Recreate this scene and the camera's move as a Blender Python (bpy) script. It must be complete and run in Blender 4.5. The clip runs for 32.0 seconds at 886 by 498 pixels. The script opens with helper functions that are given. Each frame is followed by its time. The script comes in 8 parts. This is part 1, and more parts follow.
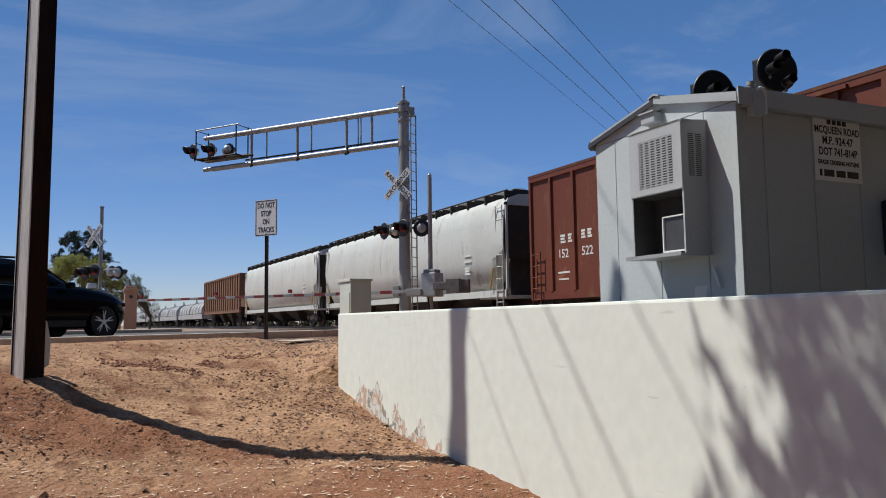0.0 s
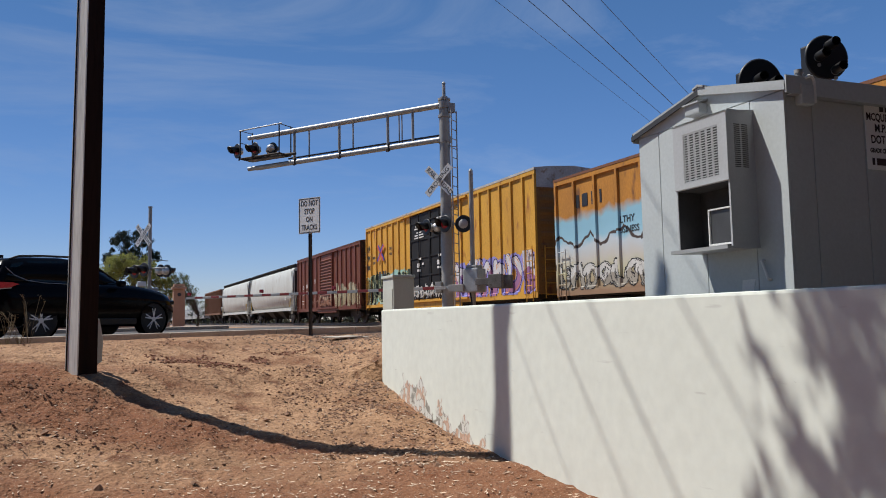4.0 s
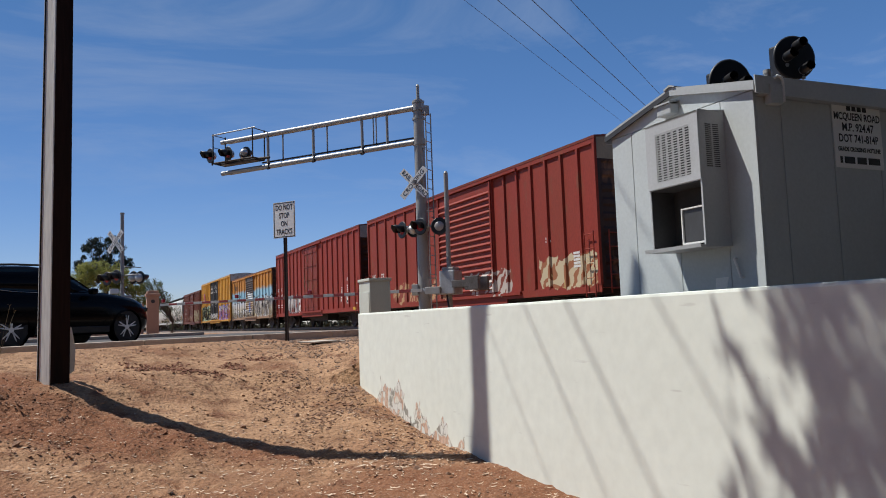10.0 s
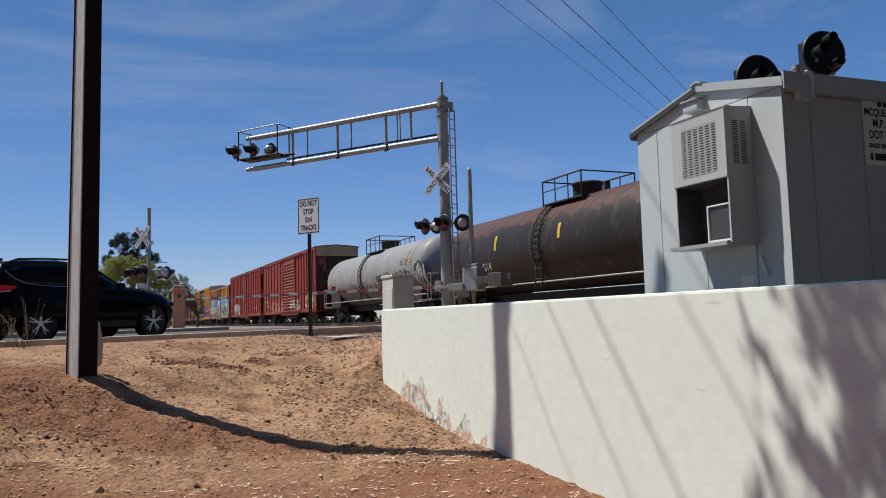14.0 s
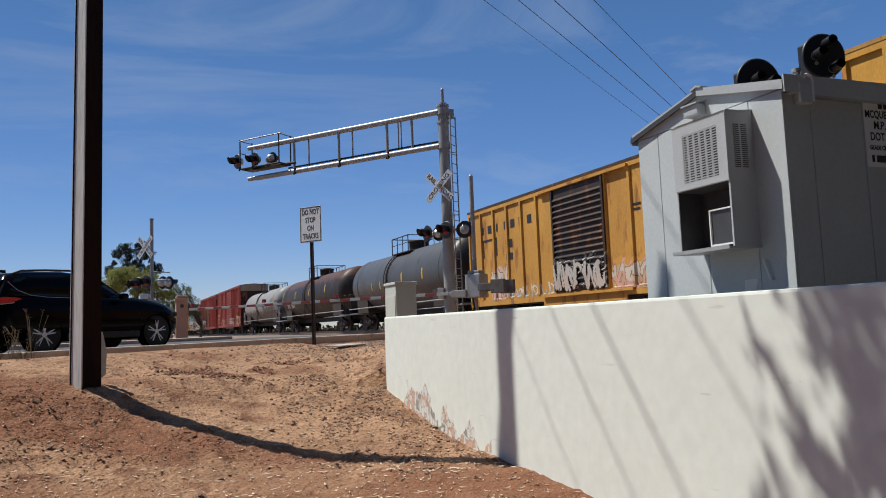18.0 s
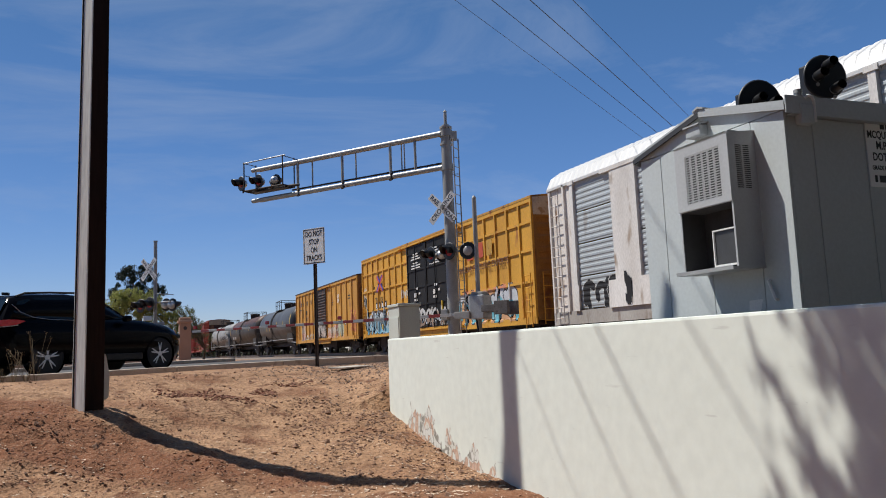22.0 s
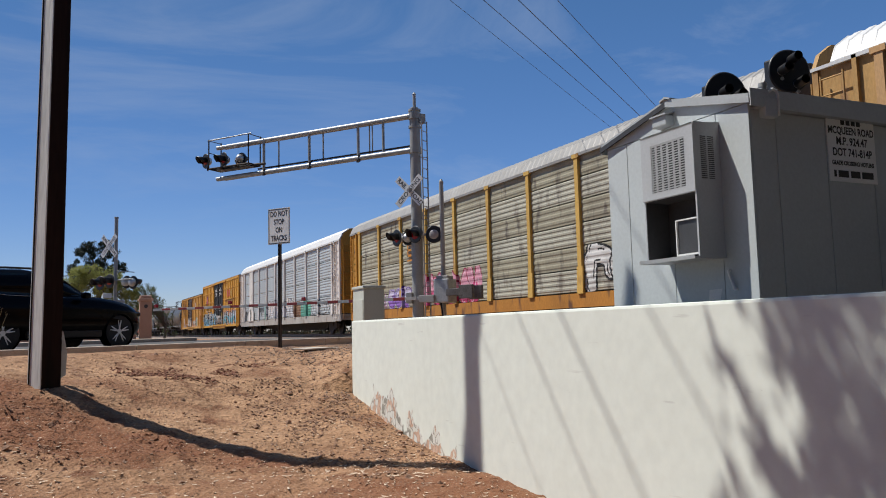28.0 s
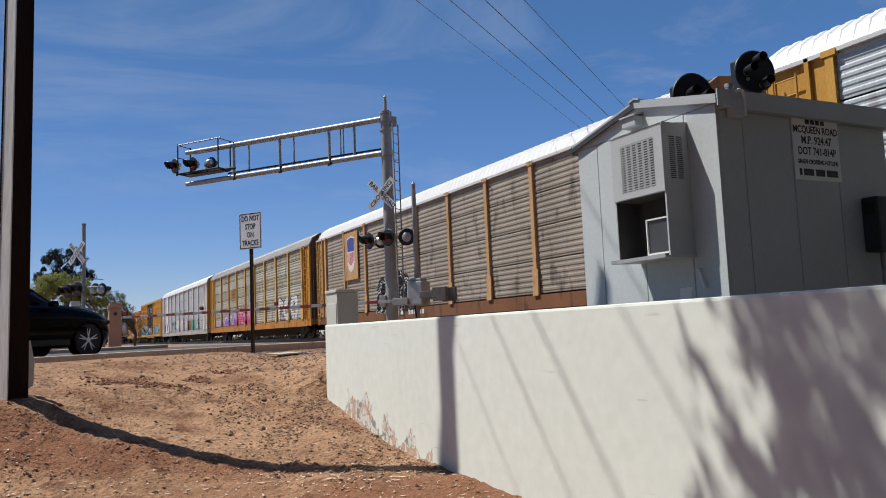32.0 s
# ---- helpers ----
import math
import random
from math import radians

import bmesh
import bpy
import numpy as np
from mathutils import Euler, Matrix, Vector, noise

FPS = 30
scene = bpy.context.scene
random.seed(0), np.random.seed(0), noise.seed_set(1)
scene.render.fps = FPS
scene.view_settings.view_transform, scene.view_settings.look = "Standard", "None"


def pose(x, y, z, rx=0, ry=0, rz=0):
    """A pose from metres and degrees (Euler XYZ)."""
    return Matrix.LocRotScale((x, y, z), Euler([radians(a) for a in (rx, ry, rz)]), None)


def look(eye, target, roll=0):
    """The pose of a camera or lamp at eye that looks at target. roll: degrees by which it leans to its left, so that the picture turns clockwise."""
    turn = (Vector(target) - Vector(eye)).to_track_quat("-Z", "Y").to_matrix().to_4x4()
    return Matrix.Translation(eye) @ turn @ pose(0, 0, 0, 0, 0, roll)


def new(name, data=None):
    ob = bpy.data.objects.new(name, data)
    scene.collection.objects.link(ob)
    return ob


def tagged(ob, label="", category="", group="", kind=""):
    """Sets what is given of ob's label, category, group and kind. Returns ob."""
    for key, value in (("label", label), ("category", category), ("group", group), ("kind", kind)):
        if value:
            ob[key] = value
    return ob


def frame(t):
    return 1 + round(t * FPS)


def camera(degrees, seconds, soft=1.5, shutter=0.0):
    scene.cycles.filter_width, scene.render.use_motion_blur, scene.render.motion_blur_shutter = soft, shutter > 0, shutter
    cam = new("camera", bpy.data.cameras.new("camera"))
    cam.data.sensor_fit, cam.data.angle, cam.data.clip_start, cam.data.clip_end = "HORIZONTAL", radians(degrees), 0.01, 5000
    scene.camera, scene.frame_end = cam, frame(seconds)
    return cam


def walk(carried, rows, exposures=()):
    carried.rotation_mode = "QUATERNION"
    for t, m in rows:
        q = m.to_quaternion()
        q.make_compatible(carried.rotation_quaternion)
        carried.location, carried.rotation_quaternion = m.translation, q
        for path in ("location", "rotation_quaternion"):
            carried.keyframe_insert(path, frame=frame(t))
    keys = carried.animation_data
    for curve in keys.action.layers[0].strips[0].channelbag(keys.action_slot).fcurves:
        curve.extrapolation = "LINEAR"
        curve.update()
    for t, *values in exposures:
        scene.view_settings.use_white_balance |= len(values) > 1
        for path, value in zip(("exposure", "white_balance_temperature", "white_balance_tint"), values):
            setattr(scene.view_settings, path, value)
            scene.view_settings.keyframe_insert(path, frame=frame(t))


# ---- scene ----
cam = camera(59.0, 32.0, soft=1.0)
EYE = (0.0, 0.0, 0.2)
walk(cam, [(t, pose(*EYE, a, b, c)) for t, a, b, c in (
    (0, 95.28, 0.77, -26.49), (0.5, 95.13, 0.81, -26.48), (1, 95.28, 1, -26.31), (1.5, 95.45, 1.23, -25.35), (2, 95.39, 1.24, -23.46),
    (2.5, 95.44, 1.31, -22.99), (4.5, 94.97, 0.93, -23.57), (5, 95.3, 0.81, -23.64), (5.5, 95.43, 1.05, -23.69), (6, 95.21, 1.32, -23.71),
    (6.5, 95.03, 1.48, -23.75), (7, 94.67, 1.56, -23.86), (7.5, 94.81, 1.59, -24.01), (8, 94.94, 1.56, -24.24), (8.5, 95.13, 1.55, -24.52),
    (9, 95.12, 1.63, -24.76), (9.5, 95.04, 1.98, -24.91), (10, 95.15, 2.04, -25.05), (10.5, 95.38, 1.88, -25.19), (11, 95.35, 1.83, -25.29),
    (11.5, 95.29, 1.73, -24.83), (12, 95.16, 1.6, -24.06), (12.5, 94.88, 1.62, -23.66), (13, 94.97, 1.57, -23.45), (13.5, 95.03, 1.6, -23.38),
    (14, 94.95, 1.62, -23.38), (14.5, 94.68, 1.78, -23.31), (16.5, 94.71, 1.56, -23.25), (17, 94.95, 1.82, -23.32), (17.5, 95.43, 1.9, -23.2),
    (18, 95.47, 2.25, -23.15), (18.5, 95.67, 2.48, -22.93), (19, 95.8, 2.62, -22.95), (19.5, 95.71, 2.74, -22.81), (20, 95.94, 2.79, -22.63),
    (20.5, 96.13, 2.75, -22.48), (21, 96.43, 2.67, -22.39), (21.5, 96.69, 2.6, -22.6), (22, 97.04, 2.38, -22.89), (22.5, 96.96, 2.44, -23.37),
    (23, 96.73, 2.51, -23.92), (23.5, 96.42, 2.49, -24.65), (24, 95.91, 2.46, -24.93), (24.5, 95.89, 2.2, -24.54), (26.5, 95.07, 1.49, -23.92),
    (27, 95.35, 1.46, -24.37), (27.5, 95.67, 1.47, -24.93), (28, 95.75, 1.37, -25.51), (28.5, 95.74, 1.37, -26.18), (29, 95.64, 1.57, -26.8),
    (29.5, 95.62, 1.65, -27.04), (30, 95.4, 1.76, -27.24), (30.5, 95.38, 1.87, -27.37), (31, 95.56, 2.04, -27.7), (31.5, 95.69, 2.26, -27.6),
    (32, 95.86, 2.36, -27.4),
)])

# ---- world, sun ----
SUN_DIR = Vector((-0.655 * 0.6, 0.56 * 0.6, 0.86)).normalized()   # towards the sun
world = bpy.data.worlds.new("world")
scene.world = world
world.use_nodes = True
wn = world.node_tree.nodes
wl = world.node_tree.links
sky = wn.new("ShaderNodeTexSky")
sky.sky_type = "NISHITA"
sky.sun_disc = False
sky.sun_elevation = math.asin(SUN_DIR.z)
sky.sun_rotation = math.atan2(SUN_DIR.x, SUN_DIR.y)
sky.altitude = 380
sky.air_density = 1.0
sky.dust_density = 0.05
sky.ozone_density = 3.5
tc = wn.new("ShaderNodeTexCoord")
mp = wn.new("ShaderNodeMapping")
mp.inputs["Rotation"].default_value = (0.5, 0.25, 0.7)
mp.inputs["Scale"].default_value = (1.1, 4.5, 8.0)
cn = wn.new("ShaderNodeTexNoise")
cn.inputs["Scale"].default_value = 1.3
cn.inputs["Detail"].default_value = 7
cn.inputs["Roughness"].default_value = 0.62
cn.inputs["Distortion"].default_value = 0.6
cr = wn.new("ShaderNodeMapRange")
cr.inputs["From Min"].default_value = 0.5
cr.inputs["From Max"].default_value = 0.85
cr.inputs["To Max"].default_value = 0.36
cm = wn.new("ShaderNodeMixRGB")
cm.inputs[2].default_value = (5.2, 5.9, 7.2, 1)
wl.new(tc.outputs["Generated"], mp.inputs["Vector"])
wl.new(mp.outputs[0], cn.inputs["Vector"])
wl.new(cn.outputs["Fac"], cr.inputs["Value"])
wl.new(cr.outputs[0], cm.inputs[0])
hs = wn.new("ShaderNodeHueSaturation")
hs.inputs["Saturation"].default_value = 1.2
wl.new(sky.outputs[0], hs.inputs["Color"])
tn = wn.new("ShaderNodeMixRGB")
tn.blend_type = "MULTIPLY"
tn.inputs[0].default_value = 1
tn.inputs[2].default_value = (1.04, 1.0, 1.03, 1)
sep = wn.new("ShaderNodeSeparateXYZ")
wl.new(tc.outputs["Generated"], sep.inputs[0])
hz = wn.new("ShaderNodeMapRange")                      # clear desert air: the horizon stays blue
hz.inputs["From Max"].default_value = 0.42
hz.inputs["To Min"].default_value, hz.inputs["To Max"].default_value = 1.0, 0.0
wl.new(sep.outputs["Z"], hz.inputs["Value"])
low = wn.new("ShaderNodeMixRGB")
low.blend_type = "MULTIPLY"
low.inputs[2].default_value = (0.78, 0.84, 1.12, 1)
wl.new(hz.outputs[0], low.inputs[0])
wl.new(hs.outputs[0], low.inputs[1])
wl.new(low.outputs[0], tn.inputs[1])
wl.new(tn.outputs[0], cm.inputs[1])
bg = wn["Background"]
bg.inputs["Strength"].default_value = 0.082
side = wn.new("ShaderNodeMapRange")                    # the blue deepens slowly from one side of the sky to the other
side.inputs["From Min"].default_value, side.inputs["From Max"].default_value = -0.1, 0.8
side.inputs["To Min"].default_value, side.inputs["To Max"].default_value = 0.88, 1.1
wl.new(sep.outputs["X"], side.inputs["Value"])
sm = wn.new("ShaderNodeMixRGB")
sm.blend_type = "MULTIPLY"
sm.inputs[0].default_value = 1
wl.new(cm.outputs[0], sm.inputs[1])
wl.new(side.outputs[0], sm.inputs[2])
wl.new(sm.outputs[0], bg.inputs["Color"])
sun = new("sun", bpy.data.lights.new("sun", "SUN"))
sun.data.energy = 5.0
sun.data.angle = radians(0.55)
sun.data.color = (1.0, 0.965, 0.9)
sun.matrix_world = look((0, 0, 60), Vector((0, 0, 60)) - SUN_DIR)
scene.view_settings.exposure = 0.14


# ---- mesh helpers ----
class Shape:
    """Collects boxes, rods and prisms, to become one mesh."""

    def __init__(self):
        self.v, self.f, self.smooth = [], [], []

    def add(self, verts, faces, smooth=False):
        n = len(self.v)
        self.v += [tuple(p) for p in verts]
        self.f += [tuple(i + n for i in f) for f in faces]
        self.smooth += [smooth] * len(faces)
        return self

    def box(self, x0, x1, y0, y1, z0, z1, m=None):
        p = [Vector((x, y, z)) for z in (z0, z1) for y in (y0, y1) for x in (x0, x1)]
        if m is not None:
            p = [m @ q for q in p]
        return self.add(p, [(0, 2, 3, 1), (4, 5, 7, 6), (0, 1, 5, 4), (2, 6, 7, 3), (0, 4, 6, 2), (1, 3, 7, 5)])

    def bevel_box(self, x0, x1, y0, y1, z0, z1, b, m=None):
        """A box with all its edges chamfered by b."""
        bm = bmesh.new()
        bmesh.ops.create_cube(bm, size=1)
        for v in bm.verts:
            v.co = Vector((x0 + (v.co.x + .5) * (x1 - x0), y0 + (v.co.y + .5) * (y1 - y0), z0 + (v.co.z + .5) * (z1 - z0)))
        bmesh.ops.bevel(bm, geom=bm.edges[:], offset=b, segments=2, affect="EDGES", profile=0.6)
        bm.verts.ensure_lookup_table()
        vs = [(m @ v.co) if m is not None else v.co.copy() for v in bm.verts]
        fs = [[v.index for v in f.verts] for f in bm.faces]
        bm.free()
        return self.add(vs, fs)

    def rod(self, a, b, r, r2=None, n=10, caps=True):
        a, b = Vector(a), Vector(b)
        r2 = r if r2 is None else r2
        q = (b - a).to_track_quat("Z", "Y")
        ring = [q @ Vector((math.cos(6.28318 * i / n), math.sin(6.28318 * i / n), 0)) for i in range(n)]
        vs = [a + c * r for c in ring] + [b + c * r2 for c in ring]
        self.add(vs, [(i, (i + 1) % n, n + (i + 1) % n, n + i) for i in range(n)], True)
        if caps:
            self.add(vs, [tuple(range(n - 1, -1, -1)), tuple(range(n, 2 * n))])
        return self

    def pipe(self, pts, r, n=8):
        for a, b in zip(pts, pts[1:]):
            self.rod(a, b, r, n=n)
        return self

    def lathe(self, prof, n=24, m=None, close=True):
        """prof: (radius, height) pairs turned about the z axis, then moved by m."""
        vs = []
        for r, h in prof:
            for i in range(n):
                p = Vector((r * math.cos(6.28318 * i / n), r * math.sin(6.28318 * i / n), h))
                vs.append(m @ p if m is not None else p)
        fs = [(k * n + i, k * n + (i + 1) % n, (k + 1) * n + (i + 1) % n, (k + 1) * n + i) for k in range(len(prof) - 1) for i in range(n)]
        self.add(vs, fs, True)
        if close:
            k = (len(prof) - 1) * n
            self.add(vs, [tuple(range(n - 1, -1, -1)), tuple(range(k, k + n))])
        return self

    def prism(self, poly, a, b, axis="y", m=None, smooth=False):
        """poly: pairs in the plane across axis ((x, z) for y, (y, z) for x, (x, y) for z), drawn out from a to b."""
        def put(p, d):
            q = {"y": Vector((p[0], d, p[1])), "x": Vector((d, p[0], p[1])), "z": Vector((p[0], p[1], d))}[axis]
            return m @ q if m is not None else q
        n = len(poly)
        vs = [put(p, a) for p in poly] + [put(p, b) for p in poly]
        self.add(vs, [(i, (i + 1) % n, n + (i + 1) % n, n + i) for i in range(n)], smooth)
        return self.add(vs, [tuple(range(n - 1, -1, -1)), tuple(range(n, 2 * n))])

    def mesh(self, name):
        me = bpy.data.meshes.new(name)
        me.from_pydata(self.v, [], self.f)
        bm = bmesh.new()
        bm.from_mesh(me)
        bmesh.ops.recalc_face_normals(bm, faces=bm.faces[:])
        bm.to_mesh(me)
        bm.free()
        me.polygons.foreach_set("use_smooth", self.smooth)
        return me


def part(name, shape, material, parent=None, label="", kind=""):
    me = shape.mesh(name) if isinstance(shape, Shape) else shape
    if not me.materials:
        me.materials.append(material)
    ob = new(name, me)
    ob.parent = parent
    if label or kind:
        tagged(ob, label=label, kind=kind)
    return ob


def thing(name, label, category, group="", kind="", at=None):
    ob = tagged(new(name), label, category, group, kind)
    ob.empty_display_size = 0.2
    if at is not None:
        ob.matrix_basis = at
    return ob


def words(name, text, size, m, material, parent, label="", bold=0.0, depth=0.002, wide=1.0):
    """Lettering in the built-in font, lying in the local xy plane of m, centred."""
    cu = bpy.data.curves.new(name, "FONT")
    cu.body, cu.size, cu.extrude, cu.offset = text, size, depth, bold
    cu.align_x, cu.align_y = "CENTER", "CENTER"
    cu.resolution_u = 3
    tmp = bpy.data.objects.new(name, cu)
    scene.collection.objects.link(tmp)
    me = bpy.data.meshes.new_from_object(tmp)
    bpy.data.objects.remove(tmp)
    me.transform(m @ Matrix.Diagonal((wide, 1, 1, 1)))
    return part(name, me, material, parent, label)


# lettering planes: facing -x (read from the camera's side), reading towards -y
def face_x(x, y, z):
    return Matrix(((0, 0, -1, x), (-1, 0, 0, y), (0, 1, 0, z), (0, 0, 0, 1)))


# ---- materials ----
def surface(name, base, rough=0.6, metal=0.0, vary=0.25, scale=3.0, fine=40.0, bump=0.1, tint=None, spots=0.0, emit=0.0, stretch=(1, 1, 1), coat=0.0):
    """A procedural surface: colour that varies at two scales, relief and uneven gloss."""
    m = bpy.data.materials.new(name)
    m.use_nodes = True
    n, l = m.node_tree.nodes, m.node_tree.links
    b = n["Principled BSDF"]
    t = n.new("ShaderNodeTexCoord")
    mapn = n.new("ShaderNodeMapping")
    mapn.inputs["Scale"].default_value = stretch
    l.new(t.outputs["Object"], mapn.inputs["Vector"])
    a = n.new("ShaderNodeTexNoise")
    a.inputs["Scale"].default_value, a.inputs["Detail"].default_value = scale, 6
    c = n.new("ShaderNodeTexNoise")
    c.inputs["Scale"].default_value, c.inputs["Detail"].default_value = fine, 4
    for q in (a, c):
        l.new(mapn.outputs[0], q.inputs["Vector"])
    mix = n.new("ShaderNodeMixRGB")
    tint = tint or tuple(v * 0.55 for v in base)
    mix.inputs[1].default_value = (*[min(1, v * (1 + vary * 0.25)) for v in base], 1)
    mix.inputs[2].default_value = (*[base[i] * (1 - vary) + tint[i] * vary for i in range(3)], 1)
    mr = n.new("ShaderNodeMapRange")
    mr.inputs["From Min"].default_value, mr.inputs["From Max"].default_value = 0.35, 0.68
    l.new(a.outputs["Fac"], mr.inputs["Value"])
    l.new(mr.outputs[0], mix.inputs[0])
    fm = n.new("ShaderNodeMixRGB")
    fm.blend_type = "MULTIPLY"
    fr = n.new("ShaderNodeMapRange")
    fr.inputs["From Min"].default_value, fr.inputs["From Max"].default_value = 0.3, 0.7
    fr.inputs["To Min"].default_value, fr.inputs["To Max"].default_value = 1 - vary * 0.7, 1.0 + vary * 0.2
    l.new(c.outputs["Fac"], fr.inputs["Value"])
    fm.inputs[0].default_value = 1
    l.new(mix.outputs[0], fm.inputs[1])
    l.new(fr.outputs[0], fm.inputs[2])
    out = fm.outputs[0]
    if spots:
        s = n.new("ShaderNodeTexNoise")
        s.inputs["Scale"].default_value, s.inputs["Detail"].default_value = scale * 2.3, 8
        l.new(mapn.outputs[0], s.inputs["Vector"])
        sr = n.new("ShaderNodeMapRange")
        sr.inputs["From Min"].default_value, sr.inputs["From Max"].default_value = 0.62 - spots * 0.2, 0.72 - spots * 0.15
        l.new(s.outputs["Fac"], sr.inputs["Value"])
        sm = n.new("ShaderNodeMixRGB")
        sm.inputs[2].default_value = (*tint, 1)
        l.new(sr.outputs[0], sm.inputs[0])
        l.new(out, sm.inputs[1])
        out = sm.outputs[0]
    l.new(out, b.inputs["Base Color"])
    rr = n.new("ShaderNodeMapRange")
    rr.inputs["To Min"].default_value, rr.inputs["To Max"].default_value = max(0.02, rough - 0.12), min(1, rough + 0.12)
    l.new(a.outputs["Fac"], rr.inputs["Value"])
    l.new(rr.outputs[0], b.inputs["Roughness"])
    b.inputs["Metallic"].default_value = metal
    b.inputs["Coat Weight"].default_value = coat
    if bump:
        bp = n.new("ShaderNodeBump")
        bp.inputs["Strength"].default_value, bp.inputs["Distance"].default_value = bump, 0.02
        l.new(c.outputs["Fac"], bp.inputs["Height"])
        l.new(bp.outputs[0], b.inputs["Normal"])
    if emit:
        b.inputs["Emission Color"].default_value = (*base, 1)
        b.inputs["Emission Strength"].default_value = emit
    return m


def mural_colours(m):
    """Orange boxcar paint above, a sprayed blue sky, a jagged dark ridge line and pale hills below."""
    n, l = m.node_tree.nodes, m.node_tree.links
    b = n["Principled BSDF"]
    old = b.inputs["Base Color"].links[0].from_socket
    t = n.new("ShaderNodeTexCoord")
    xyz = n.new("ShaderNodeSeparateXYZ")
    l.new(t.outputs["Object"], xyz.inputs[0])
    w = n.new("ShaderNodeTexNoise")
    w.inputs["Scale"].default_value, w.inputs["Detail"].default_value = 1.1, 3
    l.new(t.outputs["Object"], w.inputs["Vector"])

    def mth(op, *ins):
        q = n.new("ShaderNodeMath")
        q.operation = op
        for k, v in enumerate(ins):
            if isinstance(v, (int, float)):
                q.inputs[k].default_value = v
            else:
                l.new(v, q.inputs[k])
        return q.outputs[0]

    zz = mth("ADD", xyz.outputs["Z"], mth("MULTIPLY_ADD", w.outputs["Fac"], 0.7, -0.35))
    ramp = n.new("ShaderNodeValToRGB")
    stops = ((0.0, (0.3, 0.19, 0.12)), (0.2, (0.5, 0.47, 0.3)), (0.38, (0.52, 0.5, 0.46)), (0.55, (0.5, 0.56, 0.6)), (0.64, (0.28, 0.5, 0.62)), (0.8, (0.25, 0.46, 0.58)))
    for _ in range(4):
        ramp.color_ramp.elements.new(0.5)
    for el, (pos, col) in zip(ramp.color_ramp.elements, stops):
        el.position, el.color = pos, (*col, 1)
    l.new(mth("MULTIPLY", mth("SUBTRACT", zz, 1.0), 0.4), ramp.inputs[0])
    ridge = mth("MULTIPLY_ADD", mth("PINGPONG", mth("MULTIPLY_ADD", w.outputs["Fac"], 1.5, xyz.outputs["Y"]), 0.8), 0.55, 2.3)
    mr = n.new("ShaderNodeMapRange")
    mr.inputs["From Min"].default_value, mr.inputs["From Max"].default_value = 0.07, 0.04
    l.new(mth("ABSOLUTE", mth("SUBTRACT", xyz.outputs["Z"], ridge)), mr.inputs["Value"])
    lm = n.new("ShaderNodeMixRGB")
    l.new(mr.outputs[0], lm.inputs[0])
    l.new(ramp.outputs[0], lm.inputs[1])
    lm.inputs[2].default_value = (0.07, 0.05, 0.045, 1)
    up = n.new("ShaderNodeMapRange")
    up.inputs["From Min"].default_value, up.inputs["From Max"].default_value = 3.15, 3.4
    l.new(zz, up.inputs["Value"])
    fin = n.new("ShaderNodeMixRGB")
    l.new(up.outputs[0], fin.inputs[0])
    l.new(lm.outputs[0], fin.inputs[1])
    l.new(old, fin.inputs[2])
    return fin.outputs[0], t, xyz


